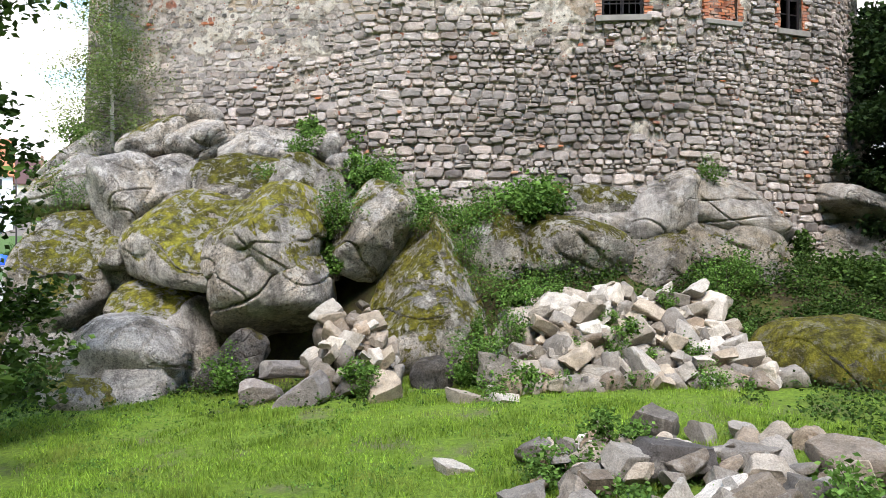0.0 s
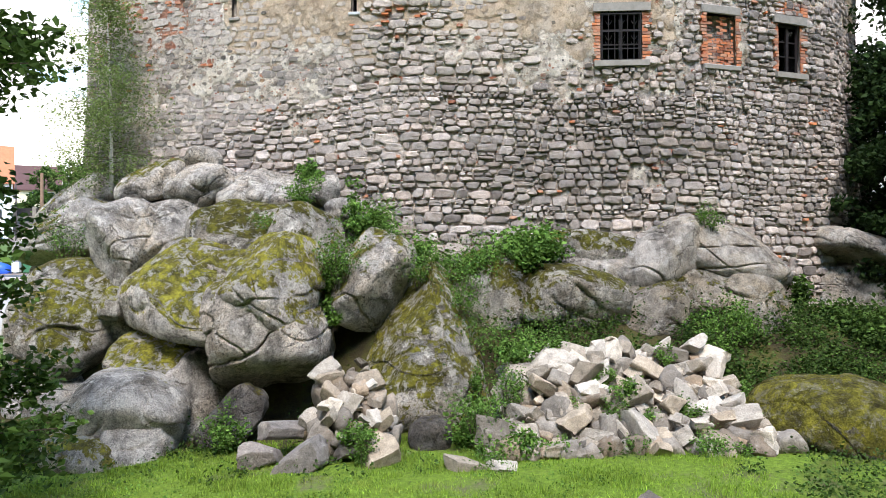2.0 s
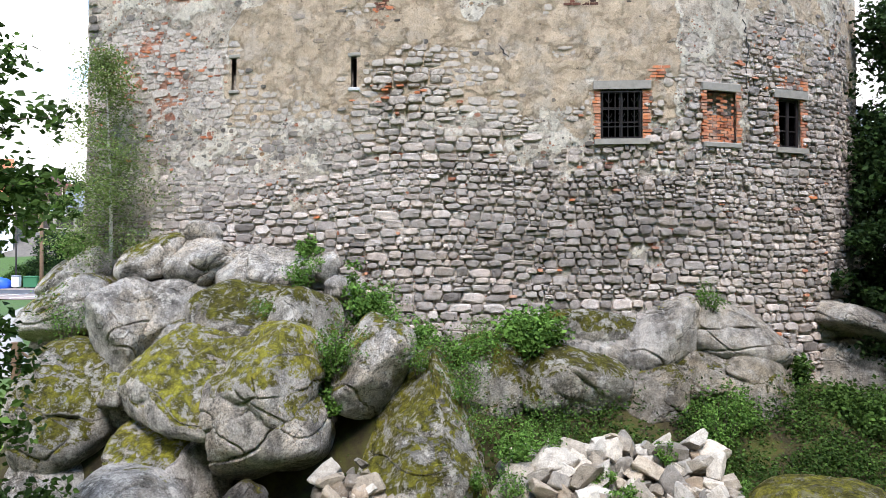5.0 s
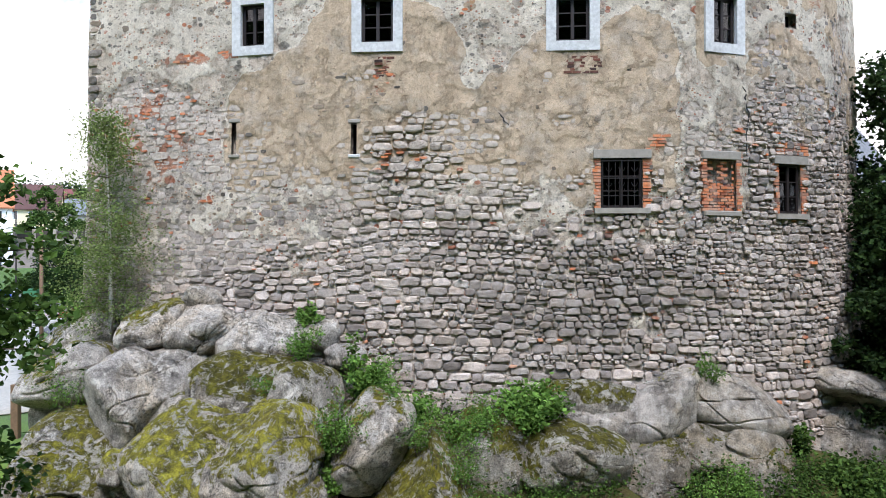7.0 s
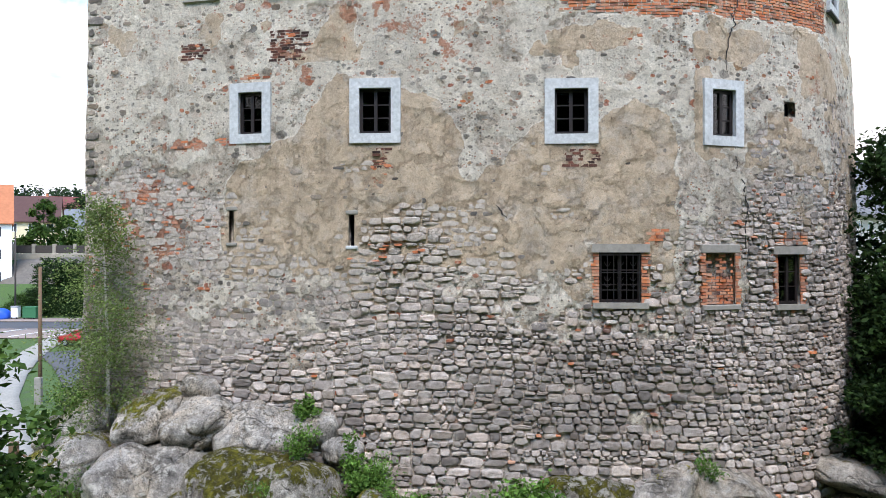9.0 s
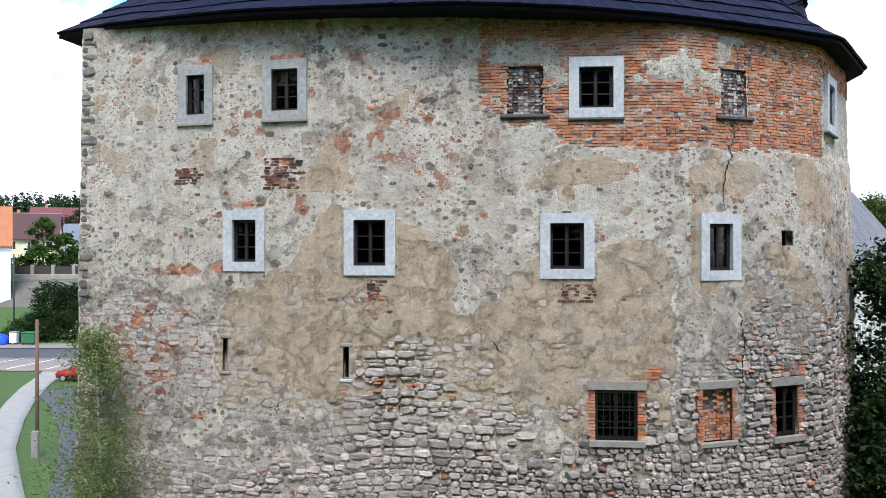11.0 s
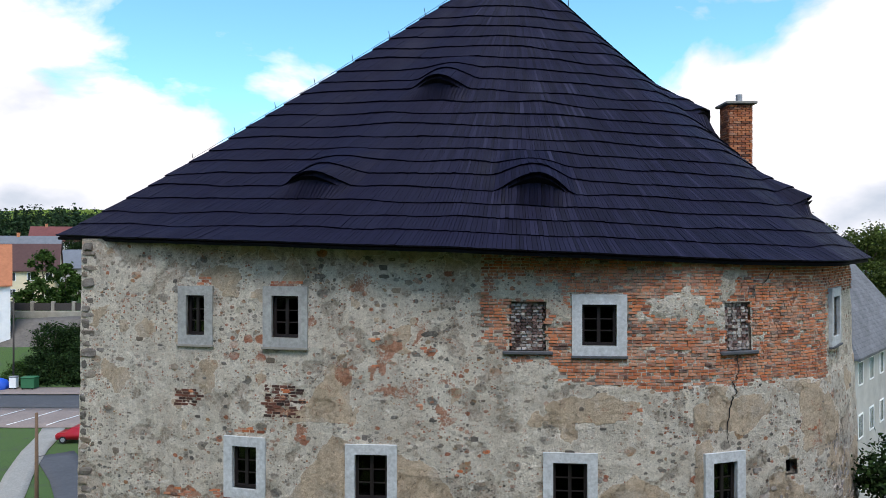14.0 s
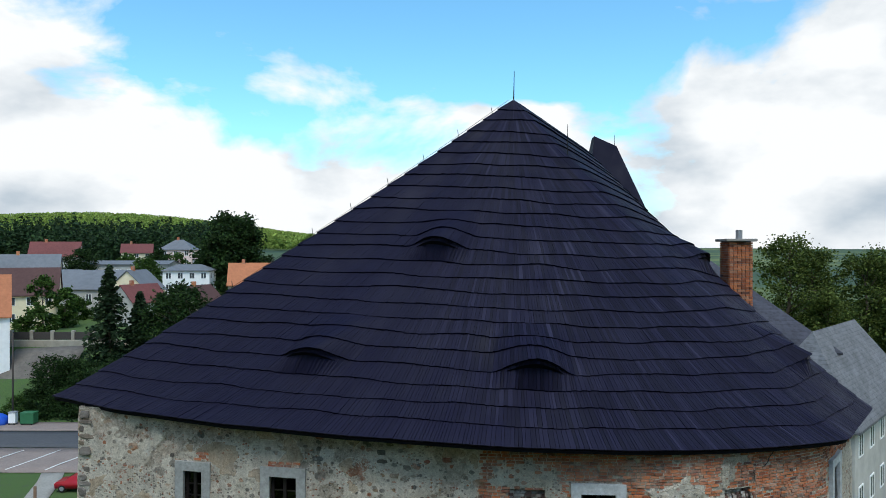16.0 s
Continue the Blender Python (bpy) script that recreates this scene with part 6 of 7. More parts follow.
for k, (x, y, z) in enumerate(((1.0, 12.2, 0.35), (1.3, 13.2, 1.0), (2.3, 12.5, 0.55), (2.9, 13.1, 1.1), (3.6, 12.4, 0.5), (4.3, 12.6, 0.6), (4.2, 13.6, 1.35), (2.2, 13.9, 1.45), (5.4, 12.4, 0.3), (5.6, 13.4, 0.8), (0.7, 13.5, 0.9), (3.1, 11.75, 0.1), (4.9, 11.7, 0.1), (1.9, 11.7, 0.1))):
    plant("nettles growing among rubble stones", x, y, z, heap_rng.uniform(0.35, 0.6), heap_rng.uniform(0.16, 0.3), 0.045, heap_rng.randint(160, 300), 380 + k)


def undergrowth():
    """Ivy, nettles and moss tufts over the earth between the rocks."""
    rng = random.Random(90)
    pts = []
    for k in range(4600):
        x, y = (rng.uniform(1.8, 8.5), rng.uniform(14.0, 15.9)) if k >= 3600 else (rng.uniform(-9.5, 11.5), rng.uniform(12.6, 17.2)) if k < 2600 else (rng.uniform(5.2, 11.8), rng.uniform(13.6, 17.0))
        if nz(x, y, 50, 0.7, 3) < (0.18 if x < -2.4 else -0.02 if x < 5 else -0.35) or y < 13.2 + 0.4 * nz(x, 0, 51, 0.5) and x < 6:
            continue
        if x > 4.8 and y > 16.3:
            continue
        z = ground_height(x, y)
        h = rng.uniform(0.08, 0.45 if x < 4.8 else 0.3)
        for _ in range(13):
            pts.append((x + rng.gauss(0, 0.13), y + rng.gauss(0, 0.13), z + abs(rng.gauss(0, h))))
    tagged(new("undergrowth", leaf_mesh("undergrowth", pts, 0.075, M_LEAF, 90)), "low green weeds and ivy over earth between boulders", "undergrowth", kind="stuff")
    tufts = []
    for k in range(1000):
        x, y = (rng.uniform(-9, 10), rng.uniform(11.2, 13.4)) if k < 700 else (rng.uniform(4.4, 10), rng.uniform(8.2, 10.8))
        if nz(x, y, 55, 0.8, 3) < 0.02:
            continue
        z = ground_height(x, y)
        for _ in range(12):
            tufts.append((x + rng.gauss(0, 0.12), y + rng.gauss(0, 0.1), z + abs(rng.gauss(0, 0.11))))
    tagged(new("lawn_weeds", leaf_mesh("lawn_weeds", tufts, 0.065, M_LEAF, 91)), "fringe of weeds along the rocks and rubble", "undergrowth", kind="stuff")


undergrowth()


def clover():
    """Low broad-leaved weeds in patches over the lawn."""
    rng = random.Random(93)
    pts = []
    for _ in range(2600):
        x, y = rng.uniform(-8.5, 8.0), rng.uniform(5.8, 12.4)
        if nz(x, y, 95, 0.9, 3) < 0.06:
            continue
        z = ground_height(x, y)
        for _ in range(9):
            pts.append((x + rng.gauss(0, 0.07), y + rng.gauss(0, 0.07), z + 0.01 + abs(rng.gauss(0, 0.035))))
    tagged(new("clover", leaf_mesh("clover", pts, 0.036, M_LEAF_FRESH, 93, 1.0)), "patches of low clover and plantain in the lawn", "undergrowth", kind="stuff")


clover()


def grass():
    """Short blades over the lawn, thinner on the bare patches."""
    rng = np.random.default_rng(4)
    vs, fs = [], []
    n = 330000
    xs, ys = rng.uniform(-9.5, 10.5, n), 5.6 + 8.8 * rng.random(n) ** 1.25
    for x, y in zip(xs, ys):
        keep = 0.68 + 1.3 * nz(x, y, 31, 0.8, 4) - 0.85 * smoothstep(4.0, 5.6, x) * smoothstep(7.6, 9.6, y)
        if rng.random() > keep or (y > 13.2 and rng.random() > 0.35):
            continue
        z = ground_height(x, y)
        h = 0.025 + 0.04 * rng.random() + (0.05 if nz(x, y, 40, 1.7) > 0.25 else 0)
        a = rng.uniform(0, 6.283)
        w = 0.004 + 0.006 * rng.random()
        lean = rng.normal(0, 0.028, 2)
        k = len(vs)
        ca, sa = math.cos(a) * w, math.sin(a) * w
        vs += [(x - ca, y - sa, z - 0.01), (x + ca, y + sa, z - 0.01), (x + lean[0], y + lean[1], z + h)]
        fs.append((k, k + 1, k + 2))
    ob = new("grass", mesh_of("grass", vs, fs, M_GRASS))
    tagged(ob, "short bright green lawn grass with bare patches", "grass", kind="stuff")


grass()


# ---- village road, path and parking behind the lawn ----
M_ASPHALT = plain("asphalt", (0.075, 0.078, 0.085), 0.9, 0.3, 3)
M_PAVING = plain("pinkish_paving", (0.25, 0.20, 0.175), 0.9, 0.35, 5)
M_GRAVEL = plain("pale_gravel_path", (0.30, 0.285, 0.25), 0.95, 0.35, 6)
M_SAND = plain("sandy_render", (0.36, 0.32, 0.26), 0.95, 0.4, 1.2)
M_TRACK = plain("earthy_track", (0.15, 0.13, 0.11), 0.95, 0.5, 1.5)
M_WHITE = plain("white_house_paint", (0.84, 0.84, 0.82), 0.85, 0.12, 1.5)
M_CREAM = plain("cream_house_paint", (0.78, 0.68, 0.47), 0.85, 0.12, 1.5)
M_PINK = plain("pink_house_paint", (0.76, 0.58, 0.53), 0.85, 0.12, 1.5)
M_ORANGE_TILE = plain("orange_roof_tile", (0.42, 0.155, 0.07), 0.8, 0.3, 2.0)
M_RED_TILE = plain("red_roof_tile", (0.16, 0.05, 0.045), 0.8, 0.35, 2.0)
M_BROWN_TILE = plain("brown_roof_tile", (0.085, 0.04, 0.035), 0.8, 0.3, 2.0)
M_GREY_ROOF = plain("grey_roof_sheet", (0.15, 0.16, 0.175), 0.7, 0.3, 1.0)
M_PANE = plain("dark_window_pane", (0.05, 0.06, 0.07), 0.25, 0.2, 2.0)
M_WOOD = plain("weathered_wood", (0.16, 0.10, 0.06), 0.85, 0.4, 8)
M_OLDWHITE = plain("weathered_whitewash", (0.46, 0.445, 0.41), 0.9, 0.35, 0.8)
M_DARKFENCE = plain("dark_fence_boards", (0.06, 0.05, 0.045), 0.85, 0.3, 5)
M_BLUE = plain("blue_tarpaulin", (0.02, 0.10, 0.55), 0.5, 0.2, 3)
M_BINGREEN = plain("green_plastic", (0.03, 0.14, 0.06), 0.5, 0.2, 3)
M_REDPAINT = plain("red_car_paint", (0.35, 0.01, 0.02), 0.3, 0.05, 3, 0.2)
M_RUBBER = plain("black_rubber", (0.012, 0.012, 0.012), 0.8, 0.2, 10)
M_PAINTLINE = plain("white_line_paint", (0.7, 0.7, 0.68), 0.8, 0.2, 4)


def strip(name, label, pts, width, material, lift, kind="structure", category="road"):
    vs, fs = [], []
    dense = []
    for a, b in zip(pts, pts[1:]):
        k = max(1, int((Vector(b) - Vector(a)).length / 1.5))
        dense += [Vector(a).lerp(Vector(b), i / k) for i in range(k)]
    dense.append(Vector(pts[-1]))
    across = 5
    for i, p in enumerate(dense):
        d = (dense[min(i + 1, len(dense) - 1)] - dense[max(i - 1, 0)]).normalized()
        n = Vector((-d.y, d.x))
        for k in range(across):
            q = p + n * width * (k / (across - 1) - 0.5)
            vs.append((q.x, q.y, ground_height(q.x, q.y) + lift))
    for i in range(len(dense) - 1):
        for k in range(across - 1):
            fs.append((i * across + k, (i + 1) * across + k, (i + 1) * across + k + 1, i * across + k + 1))
    ob = new(name, mesh_of(name, vs, fs, material, True))
    tagged(ob, label, category, kind=kind)
    ob.modifiers.new("thickness", "SOLIDIFY").thickness = 0.06
    return ob


strip("road", "grey asphalt village road", [(-110, 84.5), (60, 84.5)], 7.0, M_ASPHALT, 0.10)
strip("pavement", "pinkish paved parking strip beside the road", [(-110, 76.2), (40, 76.2)], 8.6, M_PAVING, 0.14, category="pavement")
strip("pavement", "pinkish paved verge beyond the road", [(-110, 90.4), (40, 90.4)], 4.2, M_PAVING, 0.14, category="pavement")
strip("path", "pale gravel footpath curving over the lawn", [(-38.5, 72.2), (-37.2, 69), (-35.8, 64), (-33.6, 58), (-31, 52), (-27.5, 45), (-23, 38), (-19, 32)], 2.1, M_GRAVEL, 0.09, category="path")
strip("driveway", "grey asphalt driveway at the tower's foot", [(-33.5, 63), (-29, 57), (-24.5, 50), (-21, 43), (-17, 34)], 3.0, M_ASPHALT, 0.08, category="road")
for x in (-47.5, -43.5, -39.5):
    strip("parking_line", "white painted parking line", [(x, 72.6), (x + 1.8, 79.6)], 0.14, M_PAINTLINE, 0.19, category="marking")
strip("lane", "sandy lane climbing between houses", [(-56, 93.2), (-57, 100), (-58, 108)], 10.0, M_TRACK, 0.10, category="road")


# ---- houses ----
def house(label, at, w, d, eave, ridge, turn, wall_mat, roof_mat, cols=4, rows=2, hip=0.0, over=0.4, chimneys=1, gable_win=True, category="house", down=3.0):
    ob = thing("house", label, category)
    ob.matrix_world = pose(*at, 0, 0, turn)
    g = Bag()
    x0, x1, y0, y1 = -w / 2, w / 2, -d / 2, d / 2
    r0, r1 = x0 + hip * d / 2, x1 - hip * d / 2
    vs = [(x0, y0, -down), (x1, y0, -down), (x1, y1, -down), (x0, y1, -down), (x0, y0, eave), (x1, y0, eave), (x1, y1, eave), (x0, y1, eave), (r0, 0, ridge - 0.1), (r1, 0, ridge - 0.1)]
    fs = [(0, 1, 5, 4), (2, 3, 7, 6), (1, 2, 6, 5), (3, 0, 4, 7)]
    if not hip:
        fs += [(5, 6, 9), (7, 4, 8)]
    g.add([Vector(v) for v in vs], fs)
    part("wall", g.mesh("house_wall", wall_mat), ob)
    g = Bag()
    o, t = over, 0.16
    k = o * (ridge - eave) / (d / 2)
    ox = o if hip else 0.25
    top = [(x0 - ox, y0 - o, eave - k), (x1 + ox, y0 - o, eave - k), (x1 + ox, y1 + o, eave - k), (x0 - ox, y1 + o, eave - k), (r0 - (0 if hip else 0.25), 0, ridge), (r1 + (0 if hip else 0.25), 0, ridge)]
    vs = [Vector(v) for v in top] + [Vector(v) + Vector((0, 0, t)) for v in top]
    quads = [(0, 1, 5, 4), (2, 3, 4, 5)] + [(1, 2, 5), (3, 0, 4)] * bool(hip)
    fs = [tuple(i + 6 for i in q) for q in quads] + [q[::-1] for q in quads] + [(0, 6, 7, 1), (2, 8, 9, 3)]
    fs += [(1, 7, 8, 2), (3, 9, 6, 0)] if hip else [(1, 7, 11, 5), (5, 11, 8, 2), (3, 9, 10, 4), (4, 10, 6, 0)]
    g.add(vs, fs)
    roof_ob = part("roof", g.mesh("house_roof", roof_mat), ob)
    for i in range(chimneys):
        x = r0 + (r1 - r0) * (0.3 + 0.45 * i)
        part("chimney", box_mesh("house_chimney", (x - 0.35, -0.3, ridge - 0.8), (x + 0.35, 0.3, ridge + 0.9), M_BRICK, 0.02), roof_ob, "short brick chimney")

    def win(x, y, z, ww, hh, side):
        m = Matrix.Translation((x, y, z)) @ pose(0, 0, 0, 0, 0, side)
        g = Bag()
        b = 0.09
        for lo, hi in (((-ww / 2 - b, -0.05, -b), (ww / 2 + b, 0.02, 0)), ((-ww / 2 - b, -0.05, hh), (ww / 2 + b, 0.02, hh + b)), ((-ww / 2 - b, -0.05, 0), (-ww / 2, 0.02, hh)),
                       ((ww / 2, -0.05, 0), (ww / 2 + b, 0.02, hh)), ((-0.04, -0.045, 0), (0.04, 0.02, hh))):
            g.box(lo, hi)
        wob = part("window", g.mesh("house_window", M_WHITE), ob, "white-framed house window")
        wob.matrix_local = m
        p = Bag()
        p.box((-ww / 2, -0.025, 0), (ww / 2, 0.02, hh))
        part("pane", p.mesh("house_pane", M_PANE), wob)

    storey = eave / rows
    for r in range(rows):
        for c in range(cols):
            win(x0 + w * (c + 0.5) / cols, y0, r * storey + storey * 0.32, 1.0, min(1.35, storey * 0.48), 0)
        if gable_win:
            for c in range(2):
                win(x1, y0 + d * (c + 0.5) / 2, r * storey + storey * 0.32, 0.95, min(1.3, storey * 0.46), 90)
    return ob


house("white rendered house with orange tiled roof", (-70.1, 103.5, 3.6), 14.6, 10.0, 9.6, 15.0, 31, M_WHITE, M_ORANGE_TILE, 4, 3, gable_win=False)
house("two-storey cream house with brown tiled roof", (-78.6, 133.6, 8.6), 14.5, 10.0, 5.8, 10.3, 24, M_CREAM, M_BROWN_TILE, 5, 2)
house("low cream extension with a red tiled porch roof", (-79.5, 126.6, 8.6), 3.2, 2.4, 2.6, 3.6, 24, M_CREAM, M_RED_TILE, 1, 1, chimneys=0, gable_win=False)
house("grey-roofed village house with pale gables", (-100.0, 176.0, 12.6), 13, 9, 4.5, 8.5, 24, M_CREAM, M_GREY_ROOF, 4, 2)
house("long village house with bright red roof", (-113.0, 212.0, 15.5), 13, 9, 5.0, 9.0, 20, M_OLDWHITE, M_RED_TILE, 5, 2)
house("flat-topped yellow village building", (-88.0, 168.0, 12.4), 9, 8, 4.6, 5.2, 0, M_CREAM, M_GREY_ROOF, 4, 2, chimneys=0)
house("broad grey sheet-roofed workshop", (-75.0, 157.0, 10.6), 13, 13, 3.6, 7.2, 0, M_OLDWHITE, M_GREY_ROOF, 4, 1, chimneys=0)
house("small white-gabled house with grey roof", (-64.0, 152.0, 10.6), 6.5, 9, 3.6, 7.4, 78, M_CREAM, M_GREY_ROOF, 2, 1)
house("low house with dark red roof", (-58.5, 140.0, 9.8), 8, 7, 2.8, 5.8, 60, M_OLDWHITE, M_RED_TILE, 2, 1)
house("white two-storey modern house with low grey roof", (-58.5, 168.0, 12.4), 10.2, 8, 5.2, 6.4, 8, M_WHITE, M_GREY_ROOF, 4, 2, hip=0.6, chimneys=0)
house("pink village house with grey hipped roof", (-80.5, 222.0, 17.0), 9.5, 9, 5.4, 8.2, 5, M_PINK, M_GREY_ROOF, 3, 2, hip=0.8)
house("pale village house with red roof", (-96.0, 228.0, 17.0), 9, 8, 4.4, 7.0, 20, M_CREAM, M_RED_TILE, 3, 2)
house("long low grey building with a row of windows", (-84.0, 192.0, 14.5), 26, 8, 4.0, 4.8, 0, M_OLDWHITE, M_GREY_ROOF, 9, 1, chimneys=0, category="building")
house("tan house with steep orange roof", (-40.5, 155.0, 10.6), 9.5, 9, 4.6, 8.8, 12, M_SAND, M_ORANGE_TILE, 3, 2)
house("low brick house with a brown gable", (-47.0, 140.0, 9.2), 7, 7, 3.0, 6.2, 70, M_SAND, M_BROWN_TILE, 2, 1)
# east: the castle's other wing, and the white building below it
house("castle wing with dark slate hipped roof", (8.5, 58.0, 2.0), 37.0, 16.0, 13.6, 20.1, 0, M_OLDWHITE, M_SLATE_DARK, 6, 2, hip=0.81, chimneys=0, gable_win=False, category="castle")


# ---- slender turret further back, only its top seen over the roof ----
def turret():
    x, y, foot, top = 9.35, 40.0, ground_height(9.35, 40.0) - 0.2, 24.0
    ob = thing("turret", "slender turret with a steep dark shingled cap behind the roof", "turret", (x, y, foot))
    b = Bag()
    b.box((-1.6, -1.6, 0), (1.6, 1.6, top - foot))
    part("wall", b.mesh("turret_wall", M_OLDWHITE), ob, "pale rendered turret wall")
    low = [(-1.75, -1.75, top), (1.75, -1.75, top), (1.75, 1.75, top), (-1.75, 1.75, top)]
    high = [(-0.94, -0.35, 28.62), (0.25, -0.35, 28.08), (0.25, 0.35, 28.08), (-0.94, 0.35, 28.62)]
    c = Bag()
    c.add([Vector((p[0], p[1], p[2] - foot)) for p in low + high], [(0, 1, 5, 4), (1, 2, 6, 5), (2, 3, 7, 6), (3, 0, 4, 7), (4, 5, 6, 7), (3, 2, 1, 0)])
    part("cap", c.mesh("turret_cap", M_SHINGLE), ob, "steep cap of dark wooden shingles")
    r = Bag()
    r.tube([(0.22, 0, 28.0 - foot), (0.22, 0, 28.75 - foot)], [0.02, 0.008], 5)
    part("lightning_rod", r.mesh("turret_rod", M_IRON), ob)


turret()


house("whitewashed castle outbuilding with grey slate hipped roof", (28.8, 53.2, 2.0), 18.0, 6.5, 9.9, 14.8, 48, M_OLDWHITE, M_SLATE, 6, 3, hip=1.0, chimneys=0, gable_win=True, category="building")
house("small village house with red roof in the valley", (146.0, 215.0, 12.0), 12, 9, 4.0, 7.5, 15, M_WHITE, M_RED_TILE, 4, 2)


# ---- street furniture, fence, bins, car ----
def pole(label, at, height, r, material, arm=False):
    ob = thing("utility_pole", label, "pole", (at[0], at[1], ground_height(at[0], at[1])))
    g = Bag()
    g.tube([(0, 0, -0.5), (0, 0, height * 0.5), (0, 0, height)], [r, r * 0.9, r * 0.7], 10)
    part("shaft", g.mesh("shaft", material, True), ob)
    if arm:
        g = Bag()
        g.tube([(0, 0, height - 0.1), (0.4, 0, height + 0.15), (1.2, 0, height + 0.2)], [0.04, 0.035, 0.03], 7)
        part("lamp_arm", g.mesh("lamp_arm", M_ZINC), ob)
        part("lamp_head", box_mesh("lamp_head", (1.0, -0.1, height + 0.13), (1.6, 0.1, height + 0.25), M_ZINC, 0.03), ob)
    else:
        part("base_socket", box_mesh("base_socket", (-r * 1.6, -r * 1.6 - 0.12, -0.3), (r * 1.6, r * 0.6 - 0.12, 1.6), M_GREYSTONE, 0.03), ob, "concrete foot of the pole")
    return ob


pole("tall dark wooden utility pole in the lawn", (-24.4, 44.0), 8.3, 0.13, M_WOOD)
pole("grey street lamp post beside the road", (-54.6, 92.5), 11.5, 0.12, M_DARKFENCE)
pole("thin grey street lamp post beside the road", (-56.0, 88.6), 7.5, 0.08, M_ZINC, True)


def fence(x0, x1, y, z, n):
    ob = thing("garden_fence", "dark board fence with pale posts on a retaining wall", "fence", (x0, y, z))
    step = (x1 - x0) / n
    for i in range(n + 1):
        part("post", box_mesh("post", (i * step - 0.25, -0.25, -0.4), (i * step + 0.25, 0.25, 1.45), M_SAND, 0.03), ob, "rendered fence post")
        if i < n:
            part("fence_panel", box_mesh("panel", (i * step + 0.25, -0.06, 0.05), ((i + 1) * step - 0.25, 0.06, 1.2), M_DARKFENCE, 0.01), ob, "dark board panel")
    thing("retaining_wall", "pale sandy rendered retaining wall", "wall", kind="structure", data=box_mesh("retaining_wall", (x0 - 2, y - 0.35, z - 4.0), (x1 + 2, y + 0.35, z - 0.02), M_SAND, 0.04))
    return ob


fence(-69.0, -50.0, 111.0, 8.6, 6)


def field_fence():
    ob = thing("fence_post", "reddish-brown timber post with a sloping brace", "fence", (-16.5, 28.0, ground_height(-16.5, 28.0)))
    part("post", box_mesh("post", (-0.14, -0.14, -0.3), (0.14, 0.14, 2.1), M_WOOD, 0.02), ob)
    g = Bag()
    g.tube([(0.1, 0, 1.8), (1.0, 0.3, 0.9), (1.9, 0.6, -0.1)], [0.05, 0.05, 0.05], 6)
    part("brace", g.mesh("brace", M_WOOD), ob)


field_fence()


def bin_box(label, at, size, material, lid):
    ob = thing("waste_container", label, "container", (at[0], at[1], ground_height(at[0], at[1]) + 0.16))
    w, d, h = size
    part("body", box_mesh("bin_body", (-w / 2, -d / 2, 0.12), (w / 2, d / 2, h), material, 0.05), ob)
    part("lid", box_mesh("bin_lid", (-w / 2 - 0.04, -d / 2 - 0.04, h), (w / 2 + 0.04, d / 2 + 0.04, h + 0.18), lid, 0.07), ob, "domed lid")
    for q in (-1, 1):
        g = Bag()
        g.tube([(q * w * 0.36, -d / 2 - 0.02, 0.08), (q * w * 0.36, -d / 2 + 0.06, 0.08)], [0.1, 0.1], 10)
        part("wheel", g.mesh("bin_wheel", M_RUBBER), ob)


bin_box("green plastic waste container beside the road", (-52.0, 91.6), (1.7, 1.2, 1.35), M_BINGREEN, M_BINGREEN)
bin_box("white box cabinet beside the road", (-53.9, 91.4), (0.9, 0.7, 1.4), M_WHITE, M_ZINC)
bin_box("white electric cabinet at the pavement", (-48.2, 71.4), (1.1, 0.5, 1.3), M_OLDWHITE, M_ZINC)
tarp = thing("tarpaulin_stack", "stack covered with a bright blue tarpaulin", "tarpaulin", data=boulder_mesh("tarp", (1.9, 1.1, 1.0), 71, M_BLUE, level=3))
tarp.matrix_world = pose(-56.6, 91.5, ground_height(-56.6, 91.5) + 0.6)


